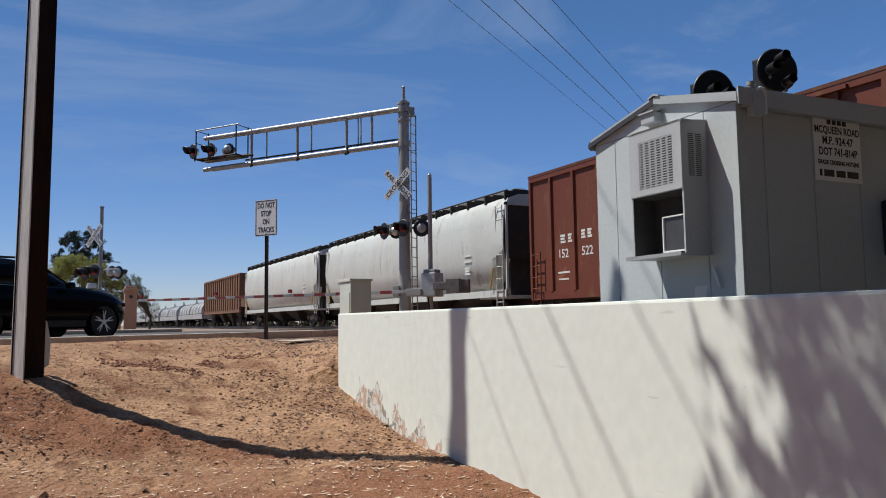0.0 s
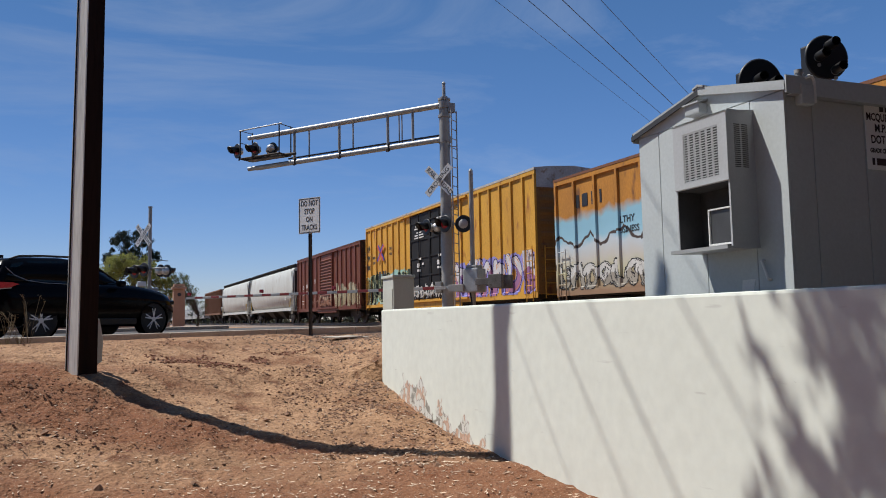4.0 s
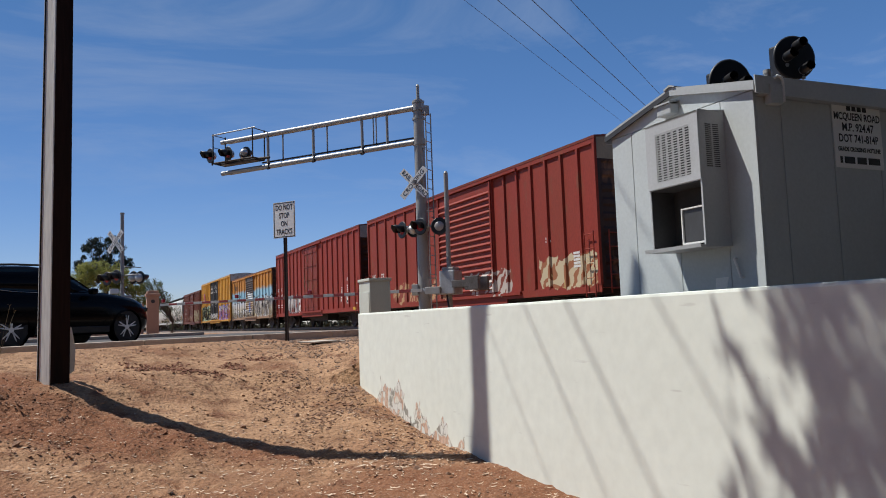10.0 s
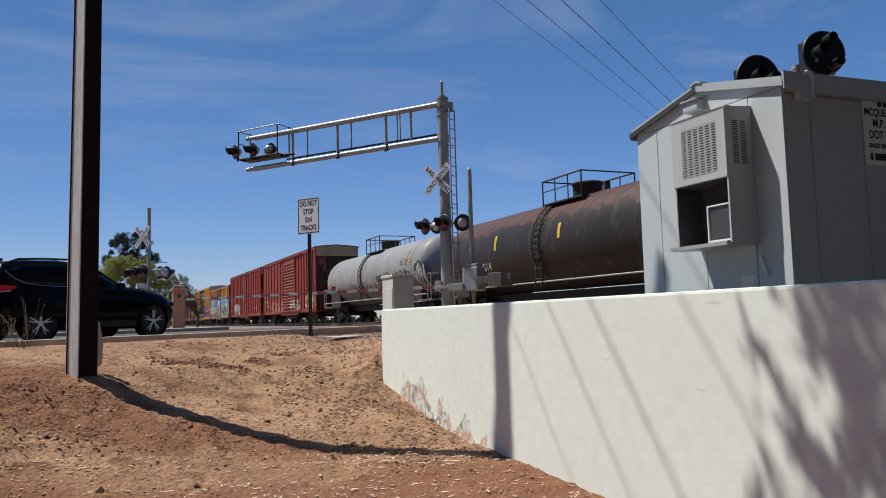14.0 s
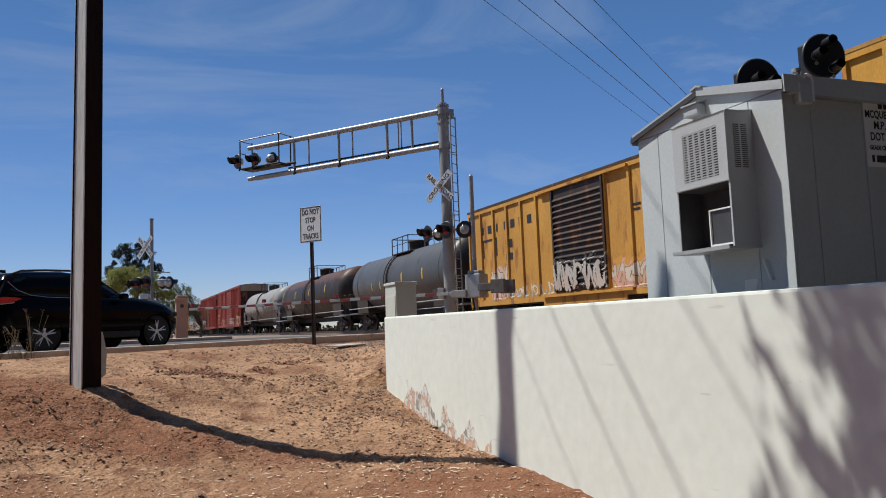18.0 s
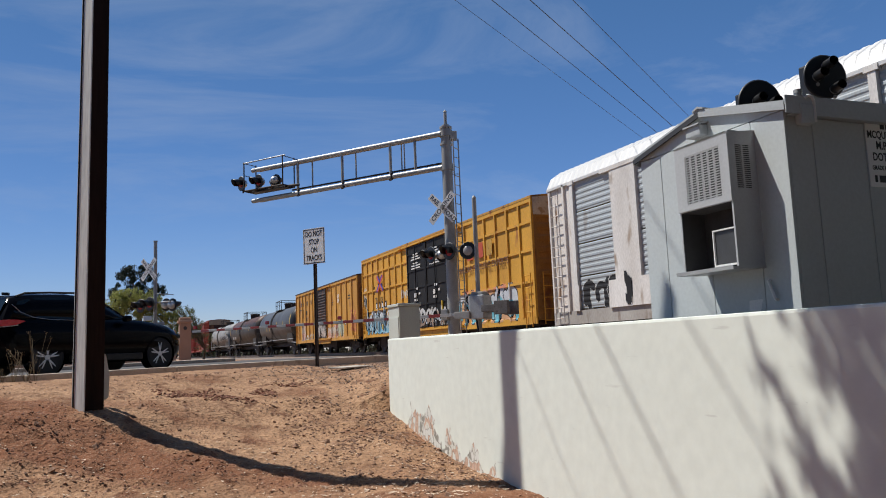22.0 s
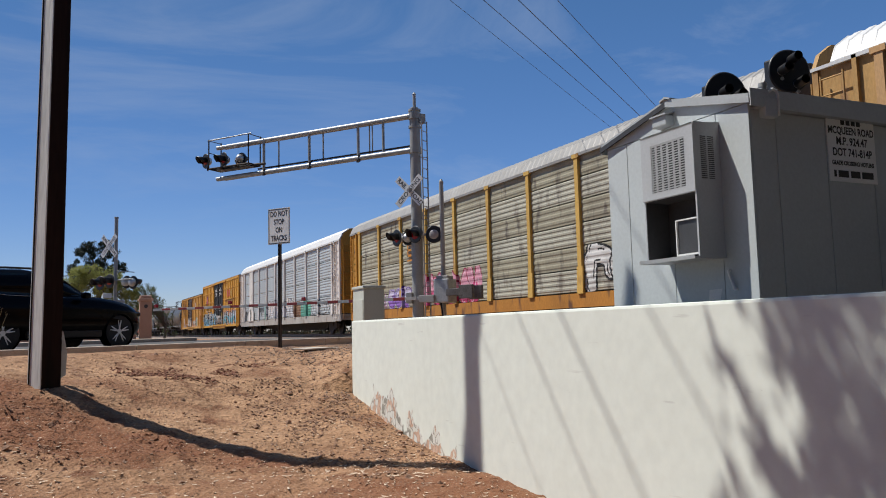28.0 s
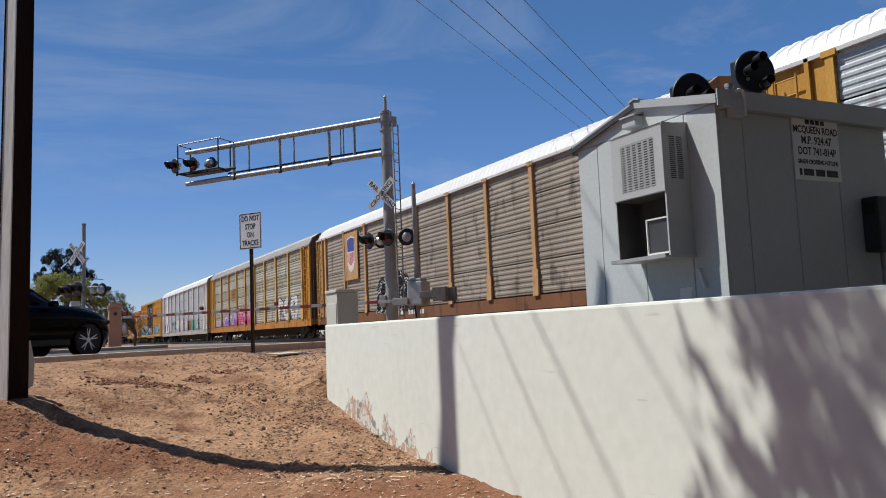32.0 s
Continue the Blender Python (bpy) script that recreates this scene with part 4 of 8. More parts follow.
def crossing_gate(x, y):
    g = thing("crossing_gate", "lowered railway crossing gate with a red and white striped arm", "gate", at=pose(0, 0, 0))
    B = Vector((x, y, 0))
    def P(a, u, z):
        return B + A3 * a + U3 * u + UP * z
    m = Matrix(((A3.x, U3.x, 0, x), (A3.y, U3.y, 0, y), (0, 0, 1, 0), (0, 0, 0, 1)))
    part("post", Shape().rod(P(0, 0, -.2), P(0, 0, 4.72), .072, .068, 16).rod(P(0, 0, 4.72), P(0, 0, 4.79), .07, .03, 16), STEEL_GREY, g)
    mech = part("machine_case", Shape().bevel_box(-.36, .14, -.38, .18, .95, 1.68, .04, m), GALV, g, "grey cast gate machine case")
    part("lid_strip", Shape().box(.141, .155, -.36, .16, 1.0, 1.66, m), WHITE_SHEET, mech)
    part("motor_cover", Shape().bevel_box(-.3, .1, -.3, .1, 1.68, 1.78, .03, m), STEEL_GREY, mech)
    for u in (-.42, .24):
        s = Shape().bevel_box(-1.15, -.3, u - .03, u + .03, 1.15, 1.36, .015, m)
        s.bevel_box(-1.2, -.75, u - .07, u + .07, 1.05, 1.46, .02, m)
        part("counterweight", s, WEIGHT_GREY, g)
    part("support_arm", Shape().bevel_box(.1, .62, -.46, -.38, .98, 1.2, .02, m).bevel_box(.1, .62, .2, .26, .98, 1.2, .02, m), STEEL_GREY, g)
    n = 27
    arm = part("arm", Shape().bevel_box(.5, 12.0, -.37, -.33, 1.07, 1.16, .01, m), GALV, g)
    for i in range(n):
        a = .75 + i * .415
        h = .05 - .015 * i / n
        part("stripe", Shape().bevel_box(a, a + .412, -.386, -.314, 1.12 - h, 1.12 + h, .006, m), RED_TAPE if i % 2 else DULL_WHITE, arm)
    for a in (5.0, 8.2, 11.8):
        part("arm_lamp", Shape().bevel_box(a, a + .12, -.4, -.3, 1.2, 1.32, .02, m), RED_LENS, arm)
    part("cable", Shape().pipe([P(0, -.2, .95), P(-.1, -.3, .6), P(-.05, -.2, .2), P(0, -.1, -.15)], .03, 8), BLACK, g)
    return g


crossing_gate(10.38, 21.64)


# ---- sign by the kerb ----
def track_sign(x, y):
    g = thing("traffic_sign", "white rectangular traffic sign with black border on a dark post", "sign", at=pose(0, 0, 0))
    m = Matrix(((-A3.x, 0, -U3.x, x), (-A3.y, 0, -U3.y, y), (0, 1, 0, 0), (0, 0, 0, 1)))
    part("post", Shape().box(-.025, .025, -.25, 2.9, -.045, -.02, m).box(-.035, -.025, -.25, 2.86, -.05, -.005, m).box(.025, .035, -.25, 2.86, -.05, -.005, m), DARK_IRON, g)
    pl = part("plate", Shape().bevel_box(-.305, .305, 2.12, 2.92, -.002, .002, .001, m), SIGN_WHITE, g)
    s = Shape()
    for a in ((-.29, .29, 2.135, 2.152), (-.29, .29, 2.888, 2.905), (-.29, -.273, 2.152, 2.888), (.273, .29, 2.152, 2.888)):
        s.box(*a, .0025, .0045, m)
    part("border", s, BLACK_INK, pl)
    for text, z in (("DO NOT", 2.79), ("STOP", 2.61), ("ON", 2.43), ("TRACKS", 2.25)):
        words("lettering", text, 0.165, m @ Matrix.Translation((0, z, .0035)), BLACK_INK, pl, bold=.0035, depth=.0008, wide=.72)
    for z in (2.17, 2.87):
        part("bolt", Shape().rod(m @ Vector((0, z, .002)), m @ Vector((0, z, .01)), .012, n=8), GALV, pl)


track_sign(4.165, 17.01)


# ---- signal on the other side of the road ----
def far_signal(x, y):
    g = thing("crossing_signal", "crossing signal mast with crossbuck and dark lamps", "signal", at=pose(0, 0, 0))
    B = Vector((x, y, 0))
    def P(a, u, z):
        return B + A3 * a + U3 * u + UP * z
    part("mast", Shape().rod(P(0, 0, -.3), P(0, 0, 5.2), .075, n=14).rod(P(0, 0, 5.2), P(0, 0, 5.26), .09, n=14), STEEL_GREY, g)
    part("lamp_arm", Shape().rod(P(-.95, 0, 2.55), P(.75, 0, 2.55), .035, n=8).rod(P(-.9, .2, 2.85), P(0, .1, 2.95), .02, n=6), STEEL_GREY, g)
    lamp_head(g, P(.7, -.2, 2.45), -U3, .3, .42)
    lamp_head(g, P(.05, -.25, 2.5), -U3, .3, .42)
    lamp_head(g, P(-.45, .2, 2.45), U3, .28, .4)
    lamp_head(g, P(-.85, .2, 2.42), U3, .28, .4)
    crossbuck(g, P(.25, -.14, 4.02))
    part("gate_machine", Shape().bevel_box(x - .05, x + .35, y - .4, y + .1, 1.2, 1.7, .04), STEEL_GREY, g)
    part("junction_box", Shape().bevel_box(x - .5, x - .15, y - .4, y - .1, 1.78, 1.98, .03), WHITE_SHEET, g)


far_signal(1.8, 36.0)


# ---- wayside signal behind the hut ----
def wayside_signal(x, y):
    g = thing("wayside_signal", "black round railway signal heads on a bracket mast", "signal", at=pose(0, 0, 0))
    n = Vector((-.33, -.94, 0)).normalized()
    side = Vector((-n.y, n.x, 0))
    part("mast", Shape().rod((x, y, -.3), (x, y, 3.2), .08, n=14), STEEL_GREY, g)
    part("bracket", Shape().rod((x, y, 3.1), Vector((x, y, 3.1)) - side * 1.05 + n * .0, .05, n=10), DARK_IRON, g)
    for k, (off, z, r) in enumerate(((-1.05, 3.58, .375), (0.0, 4.0, .345))):
        c = Vector((x, y, z)) + side * off + n * .12
        m = Matrix.Translation(c) @ n.to_track_quat("Z", "Y").to_matrix().to_4x4() @ Matrix.Diagonal((.98, 1.0, 1, 1) if k else (.92, 1.06, 1, 1))
        hd = part("target", Shape().lathe([(r - .02, -.02), (r, -.01), (r, .01), (r - .02, .02)], 32, m), BLACK, g, "black oval signal target")
        for dx, dz in (((.03, .17), (-.13, -.0), (.12, -.2)) if k else ((-.05, .06), (.17, .0))):
            p = c + side * dx + UP * dz
            part("hood", Shape().rod(p, p + n * .24 + UP * .01, .075, .07, 14, caps=False).rod(p, p + n * .23 + UP * .01, .068, .063, 14, caps=False), BLACK, hd)
            part("lens", Shape().rod(p + n * .02, p + n * .035, .075, n=14), PALE_LENS, hd)
            part("bolt", Shape().rod(p - UP * .12, p - UP * .12 + n * .03, .03, n=10), STEEL_GREY, hd)
        part("casing", Shape().bevel_box(c.x - .14, c.x + .14, c.y + .05, c.y + .35, z - .25, z + .25, .03), BLACK, hd)


wayside_signal(9.98, 8.36)


# ---- cabinet behind the wall's end ----
cab_m = surface("pale_green_enamel", (0.56, 0.58, 0.51), 0.5, 0, 0.12, 2, 40, 0.03)
cab = thing("utility_cabinet", "pale green metal utility cabinet behind the white wall", "cabinet", at=pose(0, 0, 0))
part("body", Shape().bevel_box(4.57, 4.95, 12.7, 13.26, -.25, .9, .012), cab_m, cab)
part("lid", Shape().bevel_box(4.55, 4.97, 12.68, 13.28, .903, .955, .012), cab_m, cab)
part("door", Shape().bevel_box(4.558, 4.57, 12.73, 13.23, .0, .72, .004), cab_m, cab)

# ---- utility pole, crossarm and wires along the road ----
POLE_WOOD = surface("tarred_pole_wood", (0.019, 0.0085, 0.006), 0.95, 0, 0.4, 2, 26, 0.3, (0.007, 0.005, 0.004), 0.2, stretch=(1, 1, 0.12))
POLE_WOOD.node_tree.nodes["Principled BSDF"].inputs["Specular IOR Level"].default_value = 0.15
# sunlight on this face of the pole is put into its pale colour
POLE_SUNLIT = surface("sunlit_pole_face", (0.7, 0.69, 0.66), 0.85, 0, 0.3, 2, 26, 0.2, stretch=(1, 1, 0.12))
PX, PY = -0.25, 11.26
lean = pose(PX, PY, -0.75, 0.0, 0.35, 0)
pole = thing("utility_pole", "dark square timber utility pole, one grey face paled as if sunlit", "pole", at=lean)
turn = Matrix.Rotation(radians(33), 4, "Z")
s = Shape()
k = .8                                                  # the pole tapers towards its top
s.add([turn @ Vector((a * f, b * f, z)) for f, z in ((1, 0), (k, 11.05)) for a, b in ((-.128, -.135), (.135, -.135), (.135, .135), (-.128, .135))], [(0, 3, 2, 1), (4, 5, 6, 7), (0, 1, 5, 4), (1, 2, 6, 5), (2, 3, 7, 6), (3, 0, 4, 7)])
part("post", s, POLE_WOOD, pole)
part("cover_board", Shape().add([turn @ Vector((a * f, b * f, z)) for f, z in ((1, 0), (k, 10.9)) for a, b in ((-.146, -.137), (-.129, -.137), (-.129, .137), (-.146, .137))], [(0, 3, 2, 1), (4, 5, 6, 7), (0, 1, 5, 4), (1, 2, 6, 5), (2, 3, 7, 6), (3, 0, 4, 7)]), POLE_SUNLIT, pole, "grey weathered board on one face, paled as if sunlit")
part("ground_wire", Shape().pipe([turn @ Vector((-.15, .1, .1)), turn @ Vector((-.152 * k, .1 * k, 10.8))], .011, 6), BLACK, pole)
part("guard", Shape().prism([(.16, .4), (.24, .46), (.25, .75), (.2, 1.02), (.13, 1.06), (.12, .42)], .02, .04, "y", Matrix.Translation((0, .12, 0))), WHITE_SHEET, pole, "pale torn guard sheet")
ca = Matrix.Rotation(-HEAD, 4, "Z")
part("crossarm", Shape().bevel_box(-.06, .06, -2.75, .45, 8.85, 9.0, .01, Matrix(((U.x, ACROSS.x, 0, .1), (U.y, ACROSS.y, 0, 0), (0, 0, 1, 0), (0, 0, 0, 1)))), POLE_WOOD, pole)
WIRE = surface("weathered_cable", (0.06, 0.065, 0.07), .6, .2, .3, 4, 40, 0)
for k, WIRE_H, thick in ((1.028, 8.1, .006), (.939, 8.1, .009), (.846, 8.75, .012), (.741, 8.5, .009)):
    off = k * WIRE_H
    a0 = Vector((ACROSS.x, ACROSS.y, 0)) * off
    s = Shape()
    pts = []
    for i in range(41):
        d = -30 + i * 4.5
        pts.append(a0 + U3 * d + UP * (.2 + WIRE_H))
    s.pipe(pts, thick, 6)
    tagged(part("power_line", s, WIRE), "thin dark overhead power line above the road", "cable", "power lines", "structure")

# ---- the train ----
CARS = []
RIBS = {}
CORRUGATION = .014
UNDER = surface("underframe_grime", (0.03, 0.026, 0.023), 0.85, 0.1, 0.4, 3, 40, 0.2, (0.06, 0.04, 0.03), 0.3)
WHEEL = surface("wheel_steel", (0.06, 0.045, 0.035), 0.6, 0.4, 0.4, 4, 40, 0.1)
YELLOW_MARK = surface("yellow_mark", (0.62, 0.4, 0.03), 0.6, 0, 0.3, 6, 50, 0)
LADDER_Y = surface("yellow_ladder_paint", (0.5, 0.28, 0.04), 0.6, 0, 0.3, 4, 50, 0.03, (0.2, 0.1, 0.03), .2)


def truck_mesh():
    s = Shape()
    for x in (-1.0, 1.0):
        s.prism([(-1.25, .55), (-.95, .62), (-.45, .75), (.45, .75), (.95, .62), (1.25, .55), (1.2, .38), (.85, .4), (.5, .25), (-.5, .25), (-.85, .4), (-1.2, .38)], x - .07, x + .07, "x")
        for y in (-.89, .89):
            s.bevel_box(x - .12, x + .12, y - .15, y + .15, .36, .62, .03)
        for y in (-.16, 0, .16):
            s.rod((x, y, .32), (x, y, .6), .06, n=8)
    s.box(-1.1, 1.1, -.2, .2, .45, .72)
    return s.mesh("truck")


def wheel_mesh():
    m = Matrix.Rotation(radians(90), 4, "Y")
    s = Shape().lathe([(.06, -.09), (.3, -.06), (.38, -.07), (.46, -.07), (.455, .04), (.5, .05), (.5, .07), (.4, .07), (.3, .02), (.06, .05)], 24, m)
    return s.mesh("wheel")


TRUCK, WHEEL_ME = truck_mesh(), wheel_mesh()
TRUCK.materials.append(UNDER)
WHEEL_ME.materials.append(WHEEL)


def car(name, label, rear, front, inset=2.4):
    """An empty freight car on two trucks, between two places along the track at the start; front is the end that leads."""
    c = thing(name, label, "railcar", "cars of the train", at=pose(TRACK, (front + rear) / 2, 0))
    L = front - rear
    for y in (-L / 2 + inset, L / 2 - inset):
        t = part("truck", TRUCK, UNDER, c)
        t.location = (0, y, 0)
        for dy in (-.89, .89):
            for x in (-.78, .78):
                w = part("wheel", WHEEL_ME, WHEEL, t)
                w.location = (x, dy, .46)
                if x < 0:
                    w.rotation_euler = (0, 0, math.pi)
    for e in (-1, 1):
        s = Shape().bevel_box(-.12, .12, min(e * (L / 2 - .9), e * (L / 2 + .15)), max(e * (L / 2 - .9), e * (L / 2 + .15)), .7, .98, .02)
        y0, y1 = sorted((e * (L / 2 + .1), e * (L / 2 + .7)))
        s.bevel_box(-.17, .17, y0, y1, .72, 1.0, .04)
        part("coupler", s, UNDER, c)
    CARS.append((c, (front + rear) / 2))
    return c, L / 2


def ladder(c, x, y, z0, z1, mat, wide=.42, n=None, axis="y"):
    d = Vector((0, wide / 2, 0)) if axis == "y" else Vector((wide / 2, 0, 0))
    p = Vector((x, y, 0))
    s = Shape()
    for e in (-1, 1):
        s.rod(p + d * e + UP * z0, p + d * e + UP * z1, .022, n=6)
    lad = part("ladder", s, mat, c)
    n = n or int((z1 - z0) / .42)
    for i in range(n):
        z = z0 + .12 + i * (z1 - z0 - .2) / max(1, n - 1)
        part("rung", Shape().rod(p - d + UP * z, p + d + UP * z, .016, n=5), mat, lad)
    return lad


def marks(c, items, x):
    """Stencilled marks: (y, z, size, text) are lettered, (y, z, width, height, None) become bars."""
    for it in items:
        if it[-1] is None:
            y, z, w, h, _ = it
            rows = max(1, round(h / .11))
            for k in range(rows):
                zk = z - h / 2 + (k + .5) * h / rows
                wk = w * (1, .8, .92, .7)[k % 4]
                part("marking", Shape().box(x - .004, x, y + w / 2 - wk, y + w / 2, zk - min(.035, h * .4), zk + min(.035, h * .4)), WHITE_INK, c)
        else:
            y, z, size, text = it[:4]
            words("lettering", text, size, face_x(x - .003, y, z), it[4] if len(it) > 4 else WHITE_INK, c, bold=.004, depth=.001)


def boxcar(label, rear, front, top, paint, roof_paint, door="louvre", door_paint=None, door_w=3.1, door_y=0.0, ribs=8, end_paint=None, items=(), horizontal=False, end_cap=None):
    c, h = car("boxcar", label, rear, front)
    X = 1.52
    end_paint = end_paint or paint
    eave = top - .0
    part("body", Shape().box(-X, X, -h + .06, h - .06, .95, eave), paint, c)
    part("underframe", Shape().box(-.5, .5, -h + .1, h - .1, .6, .95).box(-1.3, 1.3, -h + .4, h - .4, .78, .95).box(-1.2, -.5, -2.2, 1.6, .4, .8).box(.5, 1.2, -1.6, 2.2, .4, .8), UNDER, c)
    for x in (-X - .05, X + .01):
        s = Shape().box(x, x + .04, -h + .02, h - .02, .82, 1.06)
        s.box(x, x + .04, -door_w / 2 + door_y - .8, door_w / 2 + door_y + .8, .68, .82)
        part("side_sill", s, paint, c)
    s = Shape()
    s.prism([(-X - .07, eave - .02), (-X - .07, eave + .06), (-.9, top + .14), (0, top + .2), (.9, top + .14), (X + .07, eave + .06), (X + .07, eave - .02)], -h, h, "y")
    k = int(h * 2 / 1.15)
    for i in range(k):
        y = -h + (i + .5) * 2 * h / k
        s.prism([(-X - .02, eave + .07), (-.9, top + .17), (0, top + .23), (.9, top + .17), (X + .02, eave + .07), (0, top + .05)], y - .03, y + .03, "y")
    part("roof", s, roof_paint, c)
    part("top_rail", Shape().box(-X - .06, -X, -h + .02, h - .02, eave - .16, eave - .02), paint, c)
    # outside posts on the side that faces the road
    left = [(-h + .03) + (door_y - door_w / 2 + h) * i / ribs for i in range(ribs + 1)]
    right = [(h - .03) - (h - door_y - door_w / 2) * i / ribs for i in range(ribs + 1)]
    RIBS[c.name] = left + right
    for y in left + right:
        part("rib", Shape().prism([(-X, -.075), (-X - .07, -.05), (-X - .07, .05), (-X, .075)], 1.05, eave - .15, "z", Matrix.Translation((0, min(h - .08, max(-h + .08, y)), 0))), paint, c)
    if horizontal:
        for z in (2.3, 3.4, 4.4):
            for a, b in ((-h + .1, door_y - door_w / 2), (door_y + door_w / 2, h - .1)):
                part("rail_bar", Shape().box(-X - .05, -X, a, b, z - .045, z + .045), paint, c)
    # doors
    dp = door_paint or paint
    n = 2 if door == "double" else 1
    for i in range(n):
        a = door_y - door_w / 2 + i * door_w / n + .02
        b = a + door_w / n - .04
        d = part("door", Shape().bevel_box(-X - .06, -X, a, b, 1.08, eave - .18, .01), dp, c)
        if door == "louvre":
            rows = 16
            for j in range(rows):
                z = 1.2 + j * (eave - 1.6) / rows
                part("louvre", Shape().prism([(-X - .06, z), (-X - .125, z + .03), (-X - .125, z + .045), (-X - .06, z + .12)], a + .1, b - .1, "y"), dp, d)
            for y in (a + .05, b - .05):
                part("door_post", Shape().box(-X - .12, -X - .06, y - .045, y + .045, 1.08, eave - .18), dp, d)
        else:
            for j in range(5):
                z = 1.3 + j * (eave - 1.9) / 4
                part("door_bar", Shape().box(-X - .095, -X - .06, a + .1, b - .1, z, z + .07), dp, d)
            for y0 in (a, b - .09):
                part("door_stile", Shape().box(-X - .1, -X - .06, y0, y0 + .09, 1.1, eave - .2), dp, d)
            for f in ((.3, .7) if door == "plug" else (.5,)):
                y = a + (b - a) * f
                part("lock_rod", Shape().rod((-X - .12, y, 1.0), (-X - .12, y, eave - .25), .025, n=6), dp, d)
            if door == "plug":
                part("crank_wheel", Shape().lathe([(.14, -.01), (.17, 0), (.14, .01)], 16, Matrix.Translation((-X - .15, (a + b) / 2, 1.9)) @ Matrix.Rotation(radians(90), 4, "Y")), dp, d)
    for z in (.98, eave - .12):
        part("door_track", Shape().box(-X - .14, -X - .06, door_y - door_w * .9 + (0 if door == "louvre" else .4), door_y + door_w * .75, z - .04, z + .04), paint, c)
    # corrugated ends; the dark end colours hold the shade between the cars
    for e in (-1, 1):
        s = Shape()
        for j in range(9):
            z = 1.15 + j * (eave - 1.5) / 9
            y0, y1 = e * (h - .06), e * (h + .0)
            s.prism([(y0, z), (y1, z + .1), (y1, z + .22), (y0, z + .32)], -X + .1, X - .1, "x")
        s.box(-X, -X + .12, min(e * (h - .06), e * h), max(e * (h - .06), e * h), .95, eave).box(X - .12, X, min(e * (h - .06), e * h), max(e * (h - .06), e * h), .95, eave)
        y0, y1 = sorted((e * (h - .06), e * (h - .045)))
        # covers the whole end, so that the shade's colour hides the side paint
        part("end_sheet", Shape().box(-X + .005, X - .005, y0, y1, .96, eave - .03), end_paint, c)
        part("end_wall", s, end_paint, c)
        if end_cap:
            y0, y1 = sorted((e * (h - .05), e * (h + .012)))
            part("end_top_plate", Shape().prism([(-X, top - .62), (X, top - .62), (X, top), (0, top + .15), (-X, top)], y0, y1, "y"), end_cap, c, "pale plate at the top of the end")
        ladder(c, -X - .11, e * (h - .45), .7, 2.3 if top < 5 else 2.6, paint, .45, 5)
        ladder(c, -X + .45, e * (h + .08), .8, 2.6, paint, .45, 5, "x")
        part("step", Shape().pipe([(-X - .08, e * (h - .25), .85), (-X - .08, e * (h - .25), .45), (-X - .08, e * (h - .6), .45), (-X - .08, e * (h - .6), .85)], .02, 6), UNDER, c)
    marks(c, items, -X - .004)
    return c


